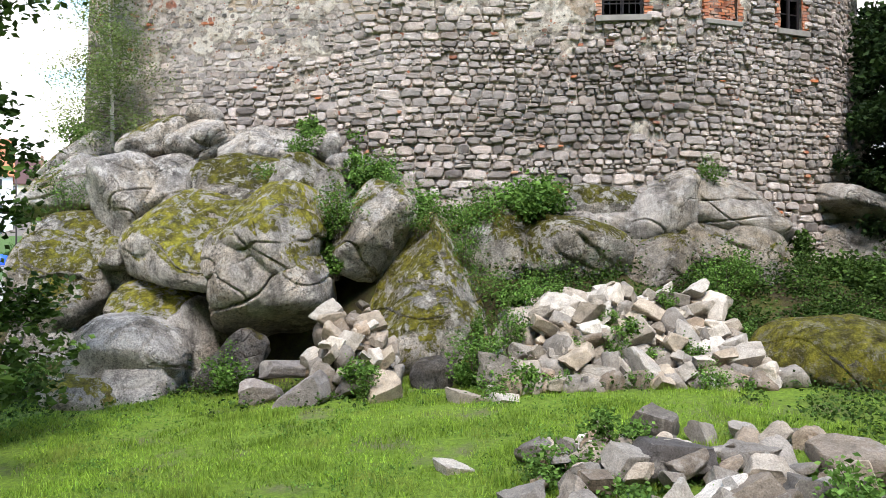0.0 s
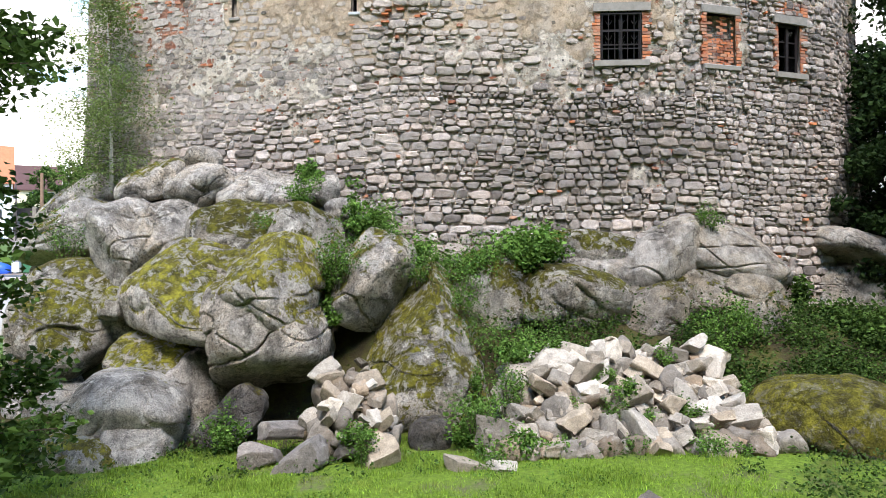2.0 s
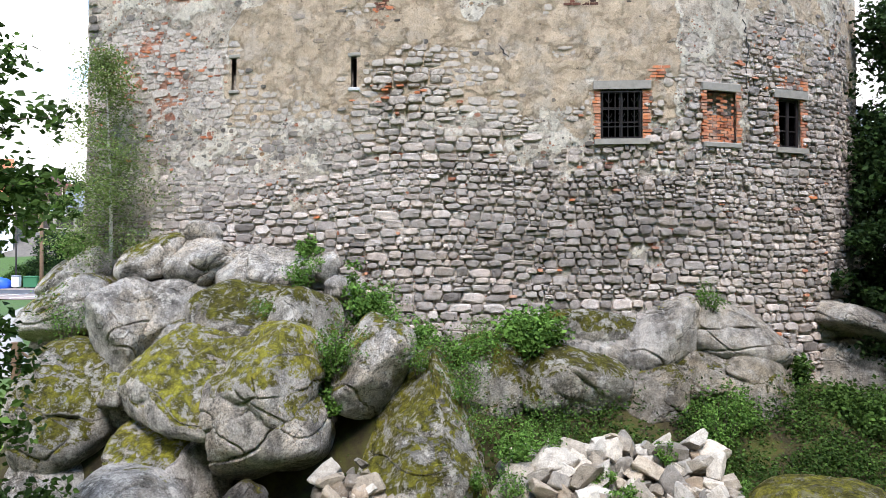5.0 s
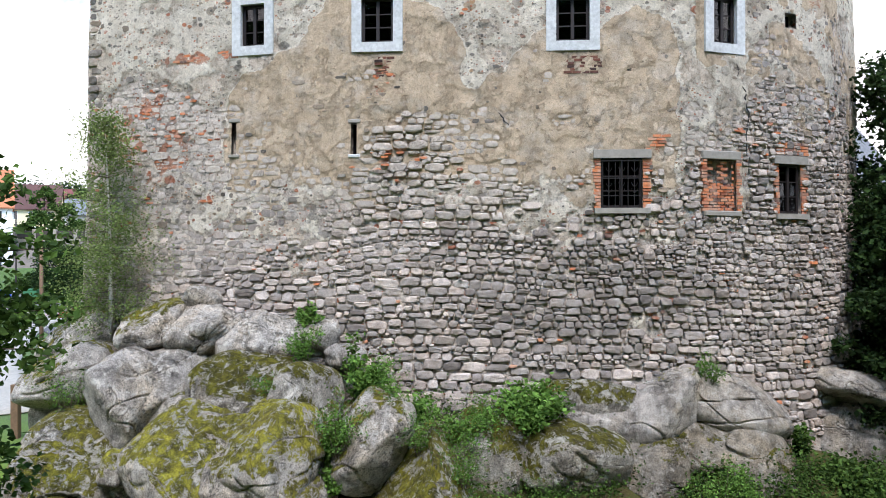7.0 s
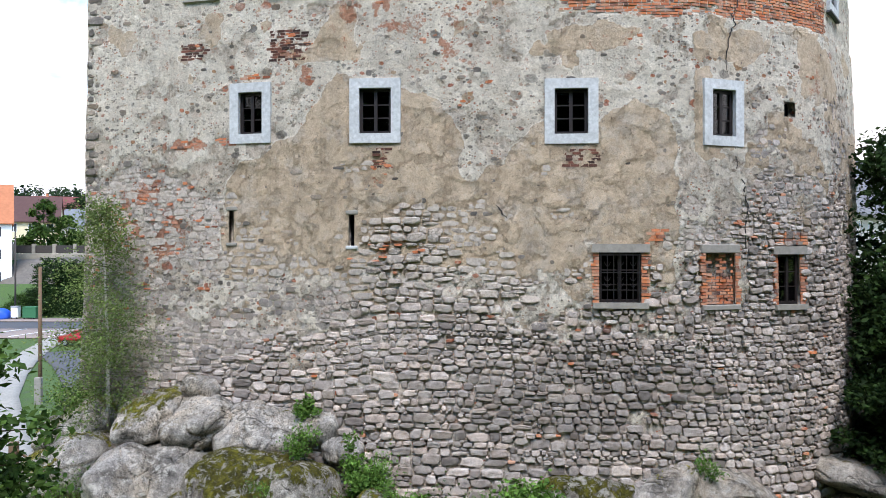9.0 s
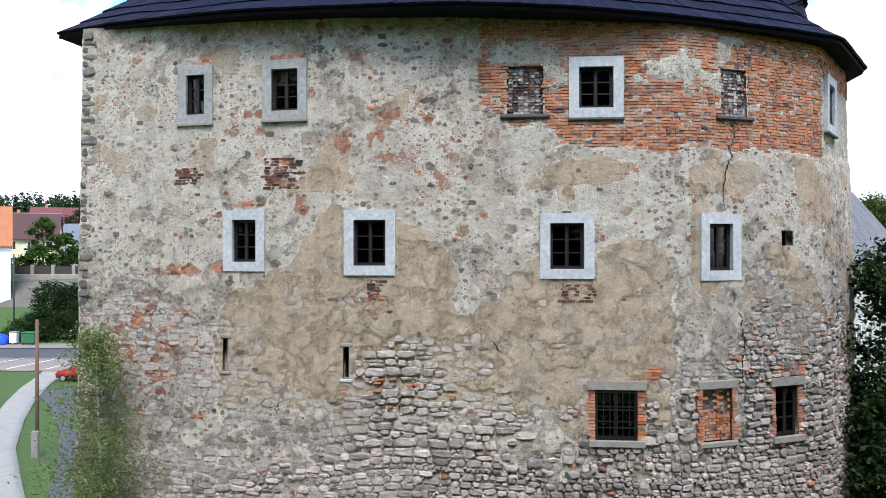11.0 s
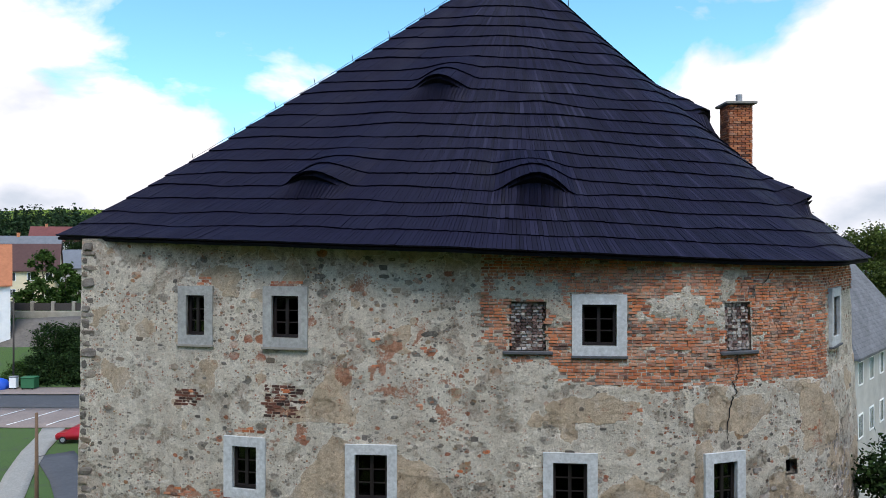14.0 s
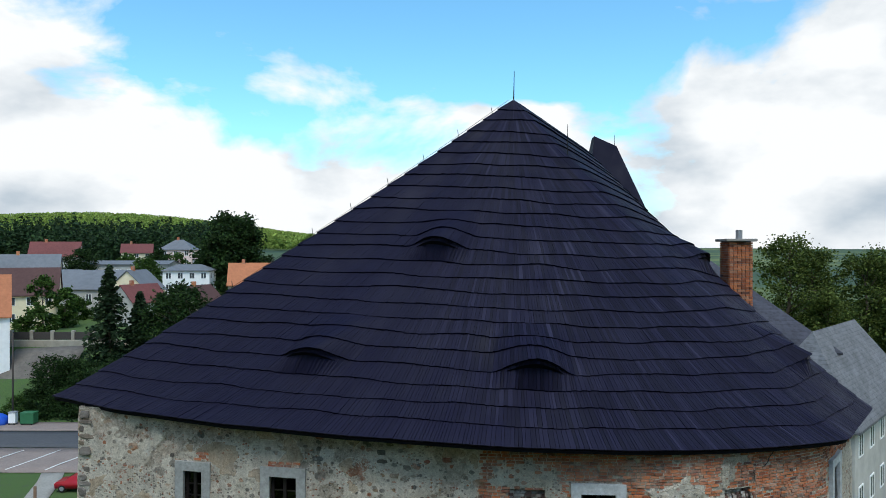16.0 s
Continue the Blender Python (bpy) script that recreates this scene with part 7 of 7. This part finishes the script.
def car():
    at = (-33.3, 67.0)
    ob = thing("car", "small dark red hatchback parked beside the tower", "car")
    ob.matrix_world = pose(*at, ground_height(*at) + 0.06, 0, 0, 0)
    side = [(-1.9, 0.35), (-1.95, 0.75), (-1.75, 0.92), (-1.0, 1.0), (-0.45, 1.42), (0.9, 1.48), (1.75, 1.05), (1.9, 0.8), (1.9, 0.35)]
    g = Bag()
    for y, k in ((-0.82, 0.97), (-0.7, 1.0), (0.7, 1.0), (0.82, 0.97)):
        g.v += [Vector((x * k, y * (0.86 if z > 1.1 else 1.0), z)) for x, z in side]
    n = len(side)
    g.f += [(j * n + i, j * n + (i + 1) % n, (j + 1) * n + (i + 1) % n, (j + 1) * n + i) for j in range(3) for i in range(n)]
    g.f += [tuple(range(n))[::-1], tuple(3 * n + i for i in range(n))]
    part("body", g.mesh("car_body", M_REDPAINT, True), ob)
    for y in (-0.80, 0.80):
        p = Bag()
        s = 1 if y > 0 else -1
        p.add([Vector((x, y * (0.93 if z < 1.2 else 0.885) + s * 0.015, z)) for x, z in ((-0.85, 1.03), (1.35, 1.06), (0.85, 1.40), (-0.4, 1.36))], [(0, 1, 2, 3)])
        part("side_window", p.mesh("car_window", M_PANE), ob)
    p = Bag()
    p.add([Vector(v) for v in ((-0.98, -0.6, 1.04), (-0.98, 0.6, 1.04), (-0.52, 0.55, 1.40), (-0.52, -0.55, 1.40))], [(0, 1, 2, 3)])
    part("windscreen", p.mesh("windscreen", M_PANE), ob)
    for x in (-1.2, 1.2):
        for y in (-0.74, 0.74):
            g = Bag()
            g.tube([(x, y - 0.1, 0.32), (x, y + 0.1, 0.32)], [0.32, 0.32], 16)
            wheel = part("wheel", g.mesh("tyre", M_RUBBER), ob)
            g = Bag()
            g.tube([(x, y - 0.112, 0.32), (x, y + 0.112, 0.32)], [0.2, 0.2], 12)
            part("rim", g.mesh("rim", M_ZINC), wheel)
    for y in (-0.55, 0.55):
        part("headlight", box_mesh("headlight", (-1.95, y - 0.15, 0.66), (-1.78, y + 0.15, 0.82), M_WHITE, 0.03), ob)


car()


# ---- trees of the village and the woods ----
def far_tree(label, x, y, height, radius, seed, material=None, leaf=0.65, clumps=75, per=30, low=0.2, z=None):
    broad_tree("broadleaf_tree", label, (x, y, (ground_height(x, y) if z is None else z) - 0.3), height, radius, height * 0.022, seed, leaf * 0.72, material or M_LEAF, clumps, int(per * 3.0), low, bunch=0.13)


def spruce(label, x, y, height, radius, seed):
    rng = random.Random(seed)
    ob = thing("spruce_tree", label, "tree", (x, y, ground_height(x, y) - 0.3))
    g = Bag()
    g.tube([(0, 0, 0), (0, 0, height * 0.6), (0, 0, height)], [0.22, 0.13, 0.02], 7)
    part("trunk", g.mesh("trunk", M_BARK), ob)
    pts = []
    for k in range(280):
        z = height * rng.uniform(0.06, 0.98)
        r = radius * (1 - z / height) ** 0.85 * rng.uniform(0.75, 1.1)
        q = rng.uniform(0, 6.283)
        for i in range(14):
            f = (i + rng.random()) / 14
            pts.append((r * f * math.cos(q) + rng.gauss(0, 0.12), r * f * math.sin(q) + rng.gauss(0, 0.12), z - 0.32 * r * f + rng.gauss(0, 0.12)))
    part("crown", leaf_mesh("crown", pts, 0.62, M_NEEDLE, seed, 0.3), ob, "drooping dark needle branches")


far_tree("small bent tree with a bare lower trunk", -70.0, 127.0, 9.6, 2.6, 51, low=0.5, clumps=20)
spruce("tall dark spruce in a village garden", -47.6, 104.0, 14.6, 5.0, 52)
spruce("smaller dark spruce in a village garden", -44.5, 107.0, 9.0, 3.2, 53)
far_tree("round garden tree behind the tower", -38.5, 106.0, 10.0, 4.6, 54, M_LEAF_DARK)
far_tree("dense dark garden bush on the bank", -52.5, 98.5, 5.6, 3.4, 55, M_LEAF_DARK, 0.4, 60, 30, 0.05)
far_tree("dense garden bush on the bank", -55.6, 95.0, 3.0, 2.2, 56, M_LEAF, 0.35, 40, 30, 0.05)
far_tree("dense garden bush on the bank", -49.2, 96.0, 3.4, 2.6, 57, M_LEAF_DARK, 0.35, 45, 30, 0.05)
for k, (x, y, h, r) in enumerate(((-50.5, 99.5, 4.6, 3.2), (-47.0, 98.5, 4.8, 3.2), (-54.0, 96.8, 2.6, 2.4), (-43.5, 99.0, 5.2, 3.4), (-51.5, 95.2, 2.2, 2.4), (-47.0, 95.0, 2.2, 2.4))):
    far_tree("dense dark garden bush on the bank", x, y, h, r, 140 + k, M_LEAF_DARK, 0.4, 50, 26, 0.03)
far_tree("great broad oak behind the houses", -52.0, 180.0, 18.5, 8.0, 58, M_LEAF_DARK, 1.1, 130, 50, 0.05)
far_tree("round leafy tree between village houses", -93.0, 186.0, 10.0, 4.0, 59, M_LEAF_DARK, 0.6)
far_tree("round leafy tree between village houses", -72.0, 176.0, 9.0, 3.6, 60, M_LEAF, 0.6)
far_tree("garden shrubbery beside a white house", -52.0, 160.0, 4.5, 4.0, 61, M_LEAF, 0.5, 50, 26, 0.05)
far_tree("garden shrubbery beside a white house", -44.5, 152.0, 4.0, 3.0, 62, M_LEAF, 0.5, 40, 26, 0.05)
far_tree("garden shrubbery between houses", -66.5, 146.0, 4.0, 3.0, 63, M_LEAF, 0.5, 40, 26, 0.05)
for k, (x, y, h, r) in enumerate(((61, 128, 23, 6.5), (68, 133, 21, 6.2), (76, 130, 20, 6), (84, 137, 21, 6.5), (92, 140, 19, 6), (65, 122, 14, 5), (78, 124, 13, 5))):
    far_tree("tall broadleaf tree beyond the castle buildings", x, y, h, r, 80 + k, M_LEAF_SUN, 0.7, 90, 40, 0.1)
# gardens between the houses
garden = random.Random(64)
for k in range(34):
    gy = garden.uniform(118, 235)
    gx = garden.uniform(-0.56, -0.20) * gy
    if min(math.hypot(gx - hx, gy - hy) for hx, hy in ((-78.6, 133.6), (-70, 103), (-100, 176), (-103, 212), (-88, 168), (-75, 157), (-64, 152), (-58.5, 140), (-58.5, 168), (-80, 222), (-93, 226), (-40.5, 155), (-47, 140))) < 8.5:
        continue
    far_tree("leafy garden tree between village houses", gx, gy, garden.uniform(3.5, 7.5), garden.uniform(2.2, 3.6), 400 + k, garden.choice((M_LEAF, M_LEAF_DARK)), 0.8, 40, 18, 0.08)
hedge_pts = []
hr = random.Random(12)
for _ in range(1500):
    hx, hy = hr.uniform(-56, -30), hr.uniform(93.0, 94.2)
    hedge_pts.append((hx, hy, ground_height(hx, hy) + hr.uniform(0, 1.15)))
tagged(new("hedge", leaf_mesh("hedge", hedge_pts, 0.4, M_LEAF_DARK, 12)), "low clipped green hedge beside the road", "hedge")


def woods():
    rng = random.Random(31)
    near, hill = [], []
    for _ in range(1500):
        y = rng.uniform(262, 380)
        x = rng.uniform(-0.78, -0.27) * y - 10
        h = rng.uniform(7.5, 17.0) * (1 + 0.25 * nz(x, y, 3, 0.02, 2))
        z0 = ground_height(x, y)
        for _ in range(60):
            f = rng.random()
            r = 3.4 * (1 - f * 0.75) * math.sqrt(rng.random())
            q = rng.uniform(0, 6.283)
            near.append((x + r * math.cos(q), y + r * math.sin(q), z0 + h * (0.15 + 0.85 * f)))
    for _ in range(5200):
        y = rng.uniform(560, 1500)
        x = rng.uniform(-0.72, -0.05) * y
        z0 = ground_height(x, y)
        for _ in range(18):
            hill.append((x + rng.gauss(0, 3.0), y + rng.gauss(0, 3.0), z0 + rng.uniform(2, 13)))
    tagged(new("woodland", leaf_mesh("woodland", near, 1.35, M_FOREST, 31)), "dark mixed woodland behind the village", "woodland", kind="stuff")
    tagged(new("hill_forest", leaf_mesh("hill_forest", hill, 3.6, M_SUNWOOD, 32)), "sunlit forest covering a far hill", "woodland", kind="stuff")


woods()


# ---- masonry: stones and bricks of the tower wall ----
def wall_stone(rng, s, z, w, h, out, back=0.1, flat=False):
    """One roughly squared field stone set in the wall face, its corners knocked off unevenly."""
    n = 10
    p = rng.uniform(3.5, 9.0)
    turn = rng.uniform(0, 6.28)
    ring = []
    lean = rng.uniform(-0.15, 0.15)
    for k in range(n):
        a = turn + 2 * math.pi * (k + rng.uniform(-0.32, 0.32)) / n
        c, q = math.cos(a), math.sin(a)
        r = (abs(c) ** p + abs(q) ** p) ** (-1 / p) * rng.uniform(0.88, 1.04)
        ring.append((0.5 * w * r * c + lean * 0.5 * h * r * q, 0.5 * h * r * q))
    skew, tu, tv = rng.uniform(-0.16, 0.16), rng.uniform(-0.07, 0.07), rng.uniform(-0.12, 0.12)
    if flat:
        tu, tv = tu * 0.2, tv * 0.2
    lip = 0.005 if flat else rng.uniform(0.03, 0.055)
    rings = ((1.0, -back), (1.0, out - lip), (0.86, out)) if flat else ((1.0, -back), (1.0, out - lip), (0.94, out - lip * 0.3), (0.7, out))
    vs = []
    for f, d in rings:
        vs += [wall_point(s + f * u, z + f * (v + skew * u * 0.4), d + (rng.uniform(-0.008, 0.008) * (0.3 if flat else 1.0) + tu * u + tv * v if d > 0 else 0)) for u, v in ring]
    vs.append(wall_point(s, z, out + rng.uniform(-0.006, 0.008)))
    m = len(rings) - 1
    fs = [(j * n + k, j * n + (k + 1) % n, (j + 1) * n + (k + 1) % n, (j + 1) * n + k) for j in range(m) for k in range(n)]
    fs += [(m * n + k, m * n + (k + 1) % n, (m + 1) * n) for k in range(n)]
    return vs, fs


def masonry():
    rng = random.Random(42)
    rest, rest_brick, peeking, single = Bag(), Bag(), Bag(), []
    z = 2.6
    while z < 18.1:
        h = rng.uniform(0.10, 0.23) if z > 6.4 else rng.uniform(0.14, 0.26)
        s = rng.uniform(0.0, 0.3)
        while s < S_END - 0.3:
            x = x_of(s)
            w = rng.uniform(0.75, 2.4) * h * (1.05 if x < 2 else 0.85)
            tall = h * rng.uniform(0.72, 1.12)
            spots = [(s + w / 2, z + h / 2 + rng.uniform(-0.12, 0.12) * h, w, tall)]
            if rng.random() < (0.08 if x < 2 else 0.25) and h > 0.17:
                spots = [(s + w / 2, z + h * 0.27, w, h * 0.5), (s + w * 0.27, z + h * 0.76, w * 0.5, h * 0.44), (s + w * 0.77, z + h * 0.76, w * 0.44, h * 0.42)]
            elif rng.random() < 0.45:
                # a pinning stone in the joint
                spots.append((s + rng.uniform(-0.1, 0.15) * w, z + h * rng.choice((0.05, 0.95)), rng.uniform(0.06, 0.14), rng.uniform(0.04, 0.08)))
            for sc, zc, sw, sh in spots:
                zc += 0.3 * nz(s, z * 0.3, 2, 0.22, 2) + 0.06 * nz(s, z, 5, 1.1, 2)
                if sc < 0.05 or near_opening(sc, zc, 0.06 + 0.4 * sw if zc > 10.9 else 0.03 + 0.45 * sw):
                    continue
                xc = x_of(sc)
                r, b = render_amount(xc, zc), brick_amount(xc, zc)
                if b > 0.4 or zc + sh / 2 > wall_head(xc) - 0.06:
                    continue
                t = tan_amount(xc, zc)
                if r > 0.4 and rng.random() > (0.03 + 0.5 * (1 - r) if t > 0.5 else 0.10 + 0.6 * (1 - r)) or r > 0.15 and rng.random() < 0.3:
                    continue
                skin = surface_out(xc, zc)
                bed = bedding(xc, zc)
                flush = bed > 0.7 or r > 0.4
                out = skin + (0.08 - 0.072 * bed + rng.uniform(-0.022, 0.03) * (1 - 0.8 * bed)) * (1 - smoothstep(0.3, 0.8, r)) + (rng.uniform(0.001, 0.008) if r > 0.3 else 0)
                k = rng.uniform(0.8, 1.0) if flush and r < 0.4 else 1.0 if r < 0.4 else rng.uniform(0.4, 0.9)
                gap = 0.02 - 0.008 * bed
                piece = wall_stone(rng, sc, zc, max(0.05, sw - gap) * k, max(0.035, sh - gap * 0.6) * k, out, flat=flush)
                redness = rng.random() < 0.012 + 0.5 * red_spot(xc, zc)
                if redness:
                    for _ in range(1 if r < 0.3 else 3):
                        rest_brick.add(*wall_stone(rng, sc + rng.uniform(-0.12, 0.12), zc + rng.uniform(-0.06, 0.06), rng.uniform(0.07, 0.22), rng.uniform(0.035, 0.08), out + 0.006, flat=True))
                elif -1.5 < xc < 6.0 and zc < 6.2 and len(single) < 300:
                    single.append(piece)
                else:
                    (peeking if r > 0.4 else rest).add(*piece)
            s += w
        z += h
    # rough stones up the western corner
    z = 3.5
    k = 0
    while z < 18.2:
        h = rng.uniform(0.14, 0.3)
        w = rng.uniform(0.32, 0.5) if k % 2 else rng.uniform(0.16, 0.3)
        peeking.add(*wall_stone(rng, w / 2 + 0.02, z + h / 2, w, h - 0.02, surface_out(-9.4, z + h / 2) + rng.uniform(-0.01, 0.035)))
        z += h
        k += 1
    part("embedded_stone", peeking.mesh("embedded_stone", M_STONE_BARE), wall, "dark field stones showing through the render")["kind"] = "stuff"
    part("stonework", rest.mesh("stonework", M_STONE), wall, "coursed grey field stones with recessed joints")["kind"] = "stuff"
    part("brick_fragment", rest_brick.mesh("brick_fragment", M_BRICK), wall, "orange brick fragments patched into the stonework")["kind"] = "stuff"
    for vs, fs in single:
        part("stone", mesh_of("stone", vs, fs, M_STONE), wall)


def brick_piece(s, z, w, h, out):
    vs = [wall_point(s + i * w / 2, z + j * h / 2, d) for d in (-0.05, out) for i, j in ((-1, -1), (1, -1), (1, 1), (-1, 1))]
    return vs, [(4, 5, 6, 7), (0, 1, 5, 4), (1, 2, 6, 5), (2, 3, 7, 6), (3, 0, 4, 7)]


def brickwork():
    rng = random.Random(9)
    rest, single = Bag(), []
    z, row = 14.5, 0
    while z < 18.1:
        s = S(0.9) + (0.13 if row % 2 else 0)
        while s < S_END - 0.2:
            w = 0.215 if rng.random() < 0.6 else 0.11
            sc, zc = s + w / 2, z + 0.04 + 0.02 * nz(s, z, 1, 0.3, 2)
            x = x_of(sc)
            if zc < wall_head(x) - 0.1 and brick_amount(x, zc) > 0.55 and not near_opening(sc, zc, 0.02) and brick_cover(x, zc) < 0.25 and rng.random() > 0.03 and (x < 10.0 or zc > 16.9):
                if not any(OPEN[k][0] - 0.25 < sc < OPEN[k][1] + 0.25 and OPEN[k][2] - 0.26 < zc < OPEN[k][3] + 0.25 for k in ("u3", "u4")):
                    piece = brick_piece(sc, zc, w - 0.022, 0.054, surface_out(x, zc) + 0.012 + rng.uniform(-0.008, 0.014))
                    if 2.6 < x < 8.0 and 14.8 < zc < 15.7 and len(single) < 300:
                        single.append(piece)
                    else:
                        rest.add(*piece)
            s += w
        z += 0.075
        row += 1
    # brick round the lower windows, and the infill of the blind ones
    for key, left, right in (("barred", 0.16, 0.17), ("small", 0.14, 0.2), ("niche", 0.13, 0.13)):
        a, b, c, d = OPEN[key]
        z = c + 0.03
        while z < d - 0.02:
            for s0, s1 in ((a - left * rng.uniform(0.7, 1.3), a - 0.005), (b + 0.005, b + right * rng.uniform(0.7, 1.4))):
                rest.add(*brick_piece((s0 + s1) / 2, z, s1 - s0, 0.062, 0.05 + rng.uniform(0, 0.015)))
            z += 0.078
    a, b, c, d = OPEN["small"]
    for k in range(4):
        for s in np.arange(a - 0.05, b + 0.05, 0.26):
            rest.add(*brick_piece(s + 0.12, d + 0.27 + 0.08 * k, 0.24, 0.064, 0.06 + rng.uniform(0, 0.01)))
    blind = Bag()
    for key, deep in (("nu1", -0.06), ("nu2", -0.06), ("niche", -0.05)):
        a, b, c, d = OPEN[key]
        z, row = c + 0.045, 0
        while z < d - 0.03:
            s = a + (0.0 if row % 2 else -0.1)
            while s < b:
                size = 0.2 if key == "niche" else 0.125
                lo, hi = max(s, a + 0.005), min(s + size, b - 0.005)
                lattice = key == "niche" and z > c + 0.62 * (d - c) - 0.08 and (row + int((s - a) / 0.2)) % 2 == 0
                if hi - lo > 0.05 and not lattice:
                    (rest if key == "niche" else blind).add(*brick_piece((lo + hi) / 2, z, hi - lo - 0.016, 0.062, deep + rng.uniform(-0.012, 0.03)))
                s += size + 0.006
            z += 0.074
            row += 1
    part("blind_infill", blind.mesh("blind_infill", M_BLIND), wall, "mottled dark brick infill of blind windows")["kind"] = "stuff"
    part("brickwork", rest.mesh("brickwork", M_BRICK), wall, "worn orange brick facing with grey mortar joints")["kind"] = "stuff"
    for vs, fs in single:
        part("brick", mesh_of("brick", vs, fs, M_BRICK), wall)


def cracks():
    """Two settlement cracks run down the rounded corner."""
    rng = random.Random(15)
    for pts in ([(7.15, 15.6), (7.2, 15.2), (7.05, 14.85), (7.12, 14.7), (6.95, 14.4), (6.85, 13.9), (6.92, 13.4)], [(7.05, 11.7), (7.1, 11.2), (7.3, 10.8), (7.35, 10.2), (7.28, 9.5), (7.35, 8.6)],
                [(7.65, 16.9), (7.68, 17.2), (7.95, 17.25), (8.2, 17.55), (8.45, 17.65)], [(1.35, 10.3), (1.5, 10.15), (1.6, 9.95)]):
        g = Bag()
        dense = []
        for (xa, za), (xb, zb) in zip(pts, pts[1:]):
            dense += [(xa + (xb - xa) * k / 5 + rng.gauss(0, 0.022), za + (zb - za) * k / 5) for k in range(5)]
        for k, (x, z) in enumerate(dense):
            w = 0.016 * math.sin(math.pi * (k + 0.6) / (len(dense) + 0.2)) * rng.uniform(0.6, 1.3) + 0.006
            g.v += [wall_point(S(x) - w, z, 0.07), wall_point(S(x) + w, z, 0.07), wall_point(S(x), z, 0.0)]
        g.f += [(3 * k, 3 * k + 1, 3 * k + 4, 3 * k + 3) for k in range(len(dense) - 1)]
        part("crack", g.mesh("crack", M_IRON), wall, "dark jagged settlement crack")


def brick_patches():
    """Bare dark brick fields where the render fell off."""
    rng = random.Random(19)
    bright, dark = Bag(), Bag()
    for x, z, w, h in ((-6.35, 14.35, 0.75, 0.42), (-3.8, 14.35, 1.05, 0.75), (-1.45, 11.5, 0.5, 0.5), (3.35, 11.45, 0.75, 0.42), (-4.6, 13.62, 0.9, 0.12), (-6.5, 11.95, 0.8, 0.16), (-5.35, 12.0, 0.6, 0.2),
                       (1.15, 7.65, 0.22, 0.14), (3.2, 7.5, 0.15, 0.3), (3.9, 7.42, 0.4, 0.1), (-3.75, 17.24, 0.85, 0.12), (-5.9, 17.3, 0.3, 0.2), (5.1, 9.6, 0.5, 0.24), (7.75, 10.45, 0.4, 0.2)):
        zz, row = z - h / 2, 0
        while zz < z + h / 2:
            s = S(x - w / 2) + (0.1 if row % 2 else 0) + rng.uniform(-0.08, 0.08)
            while s < S(x + w / 2):
                if rng.random() > 0.07 + 0.9 * smoothstep(0.75, 1.15, abs(x_of(s + 0.1) - x) * 2 / w + 0.4 * nz(s, zz, 3, 3.0, 2)):
                    (dark if h > 0.4 else bright).add(*brick_piece(s + 0.1, zz, 0.195, 0.06, surface_out(x_of(s + 0.1), zz) + rng.uniform(-0.002, 0.010)))
                s += 0.208
            zz += 0.072
            row += 1
    part("brick_patch", bright.mesh("brick_patch", M_BRICK), wall, "patches of bare orange brick in the render")["kind"] = "stuff"
    part("dark_brick_patch", dark.mesh("dark_brick_patch", M_BRICK_DARK), wall, "patches of sooty brown brick in the render")["kind"] = "stuff"


masonry()
brickwork()
cracks()
brick_patches()
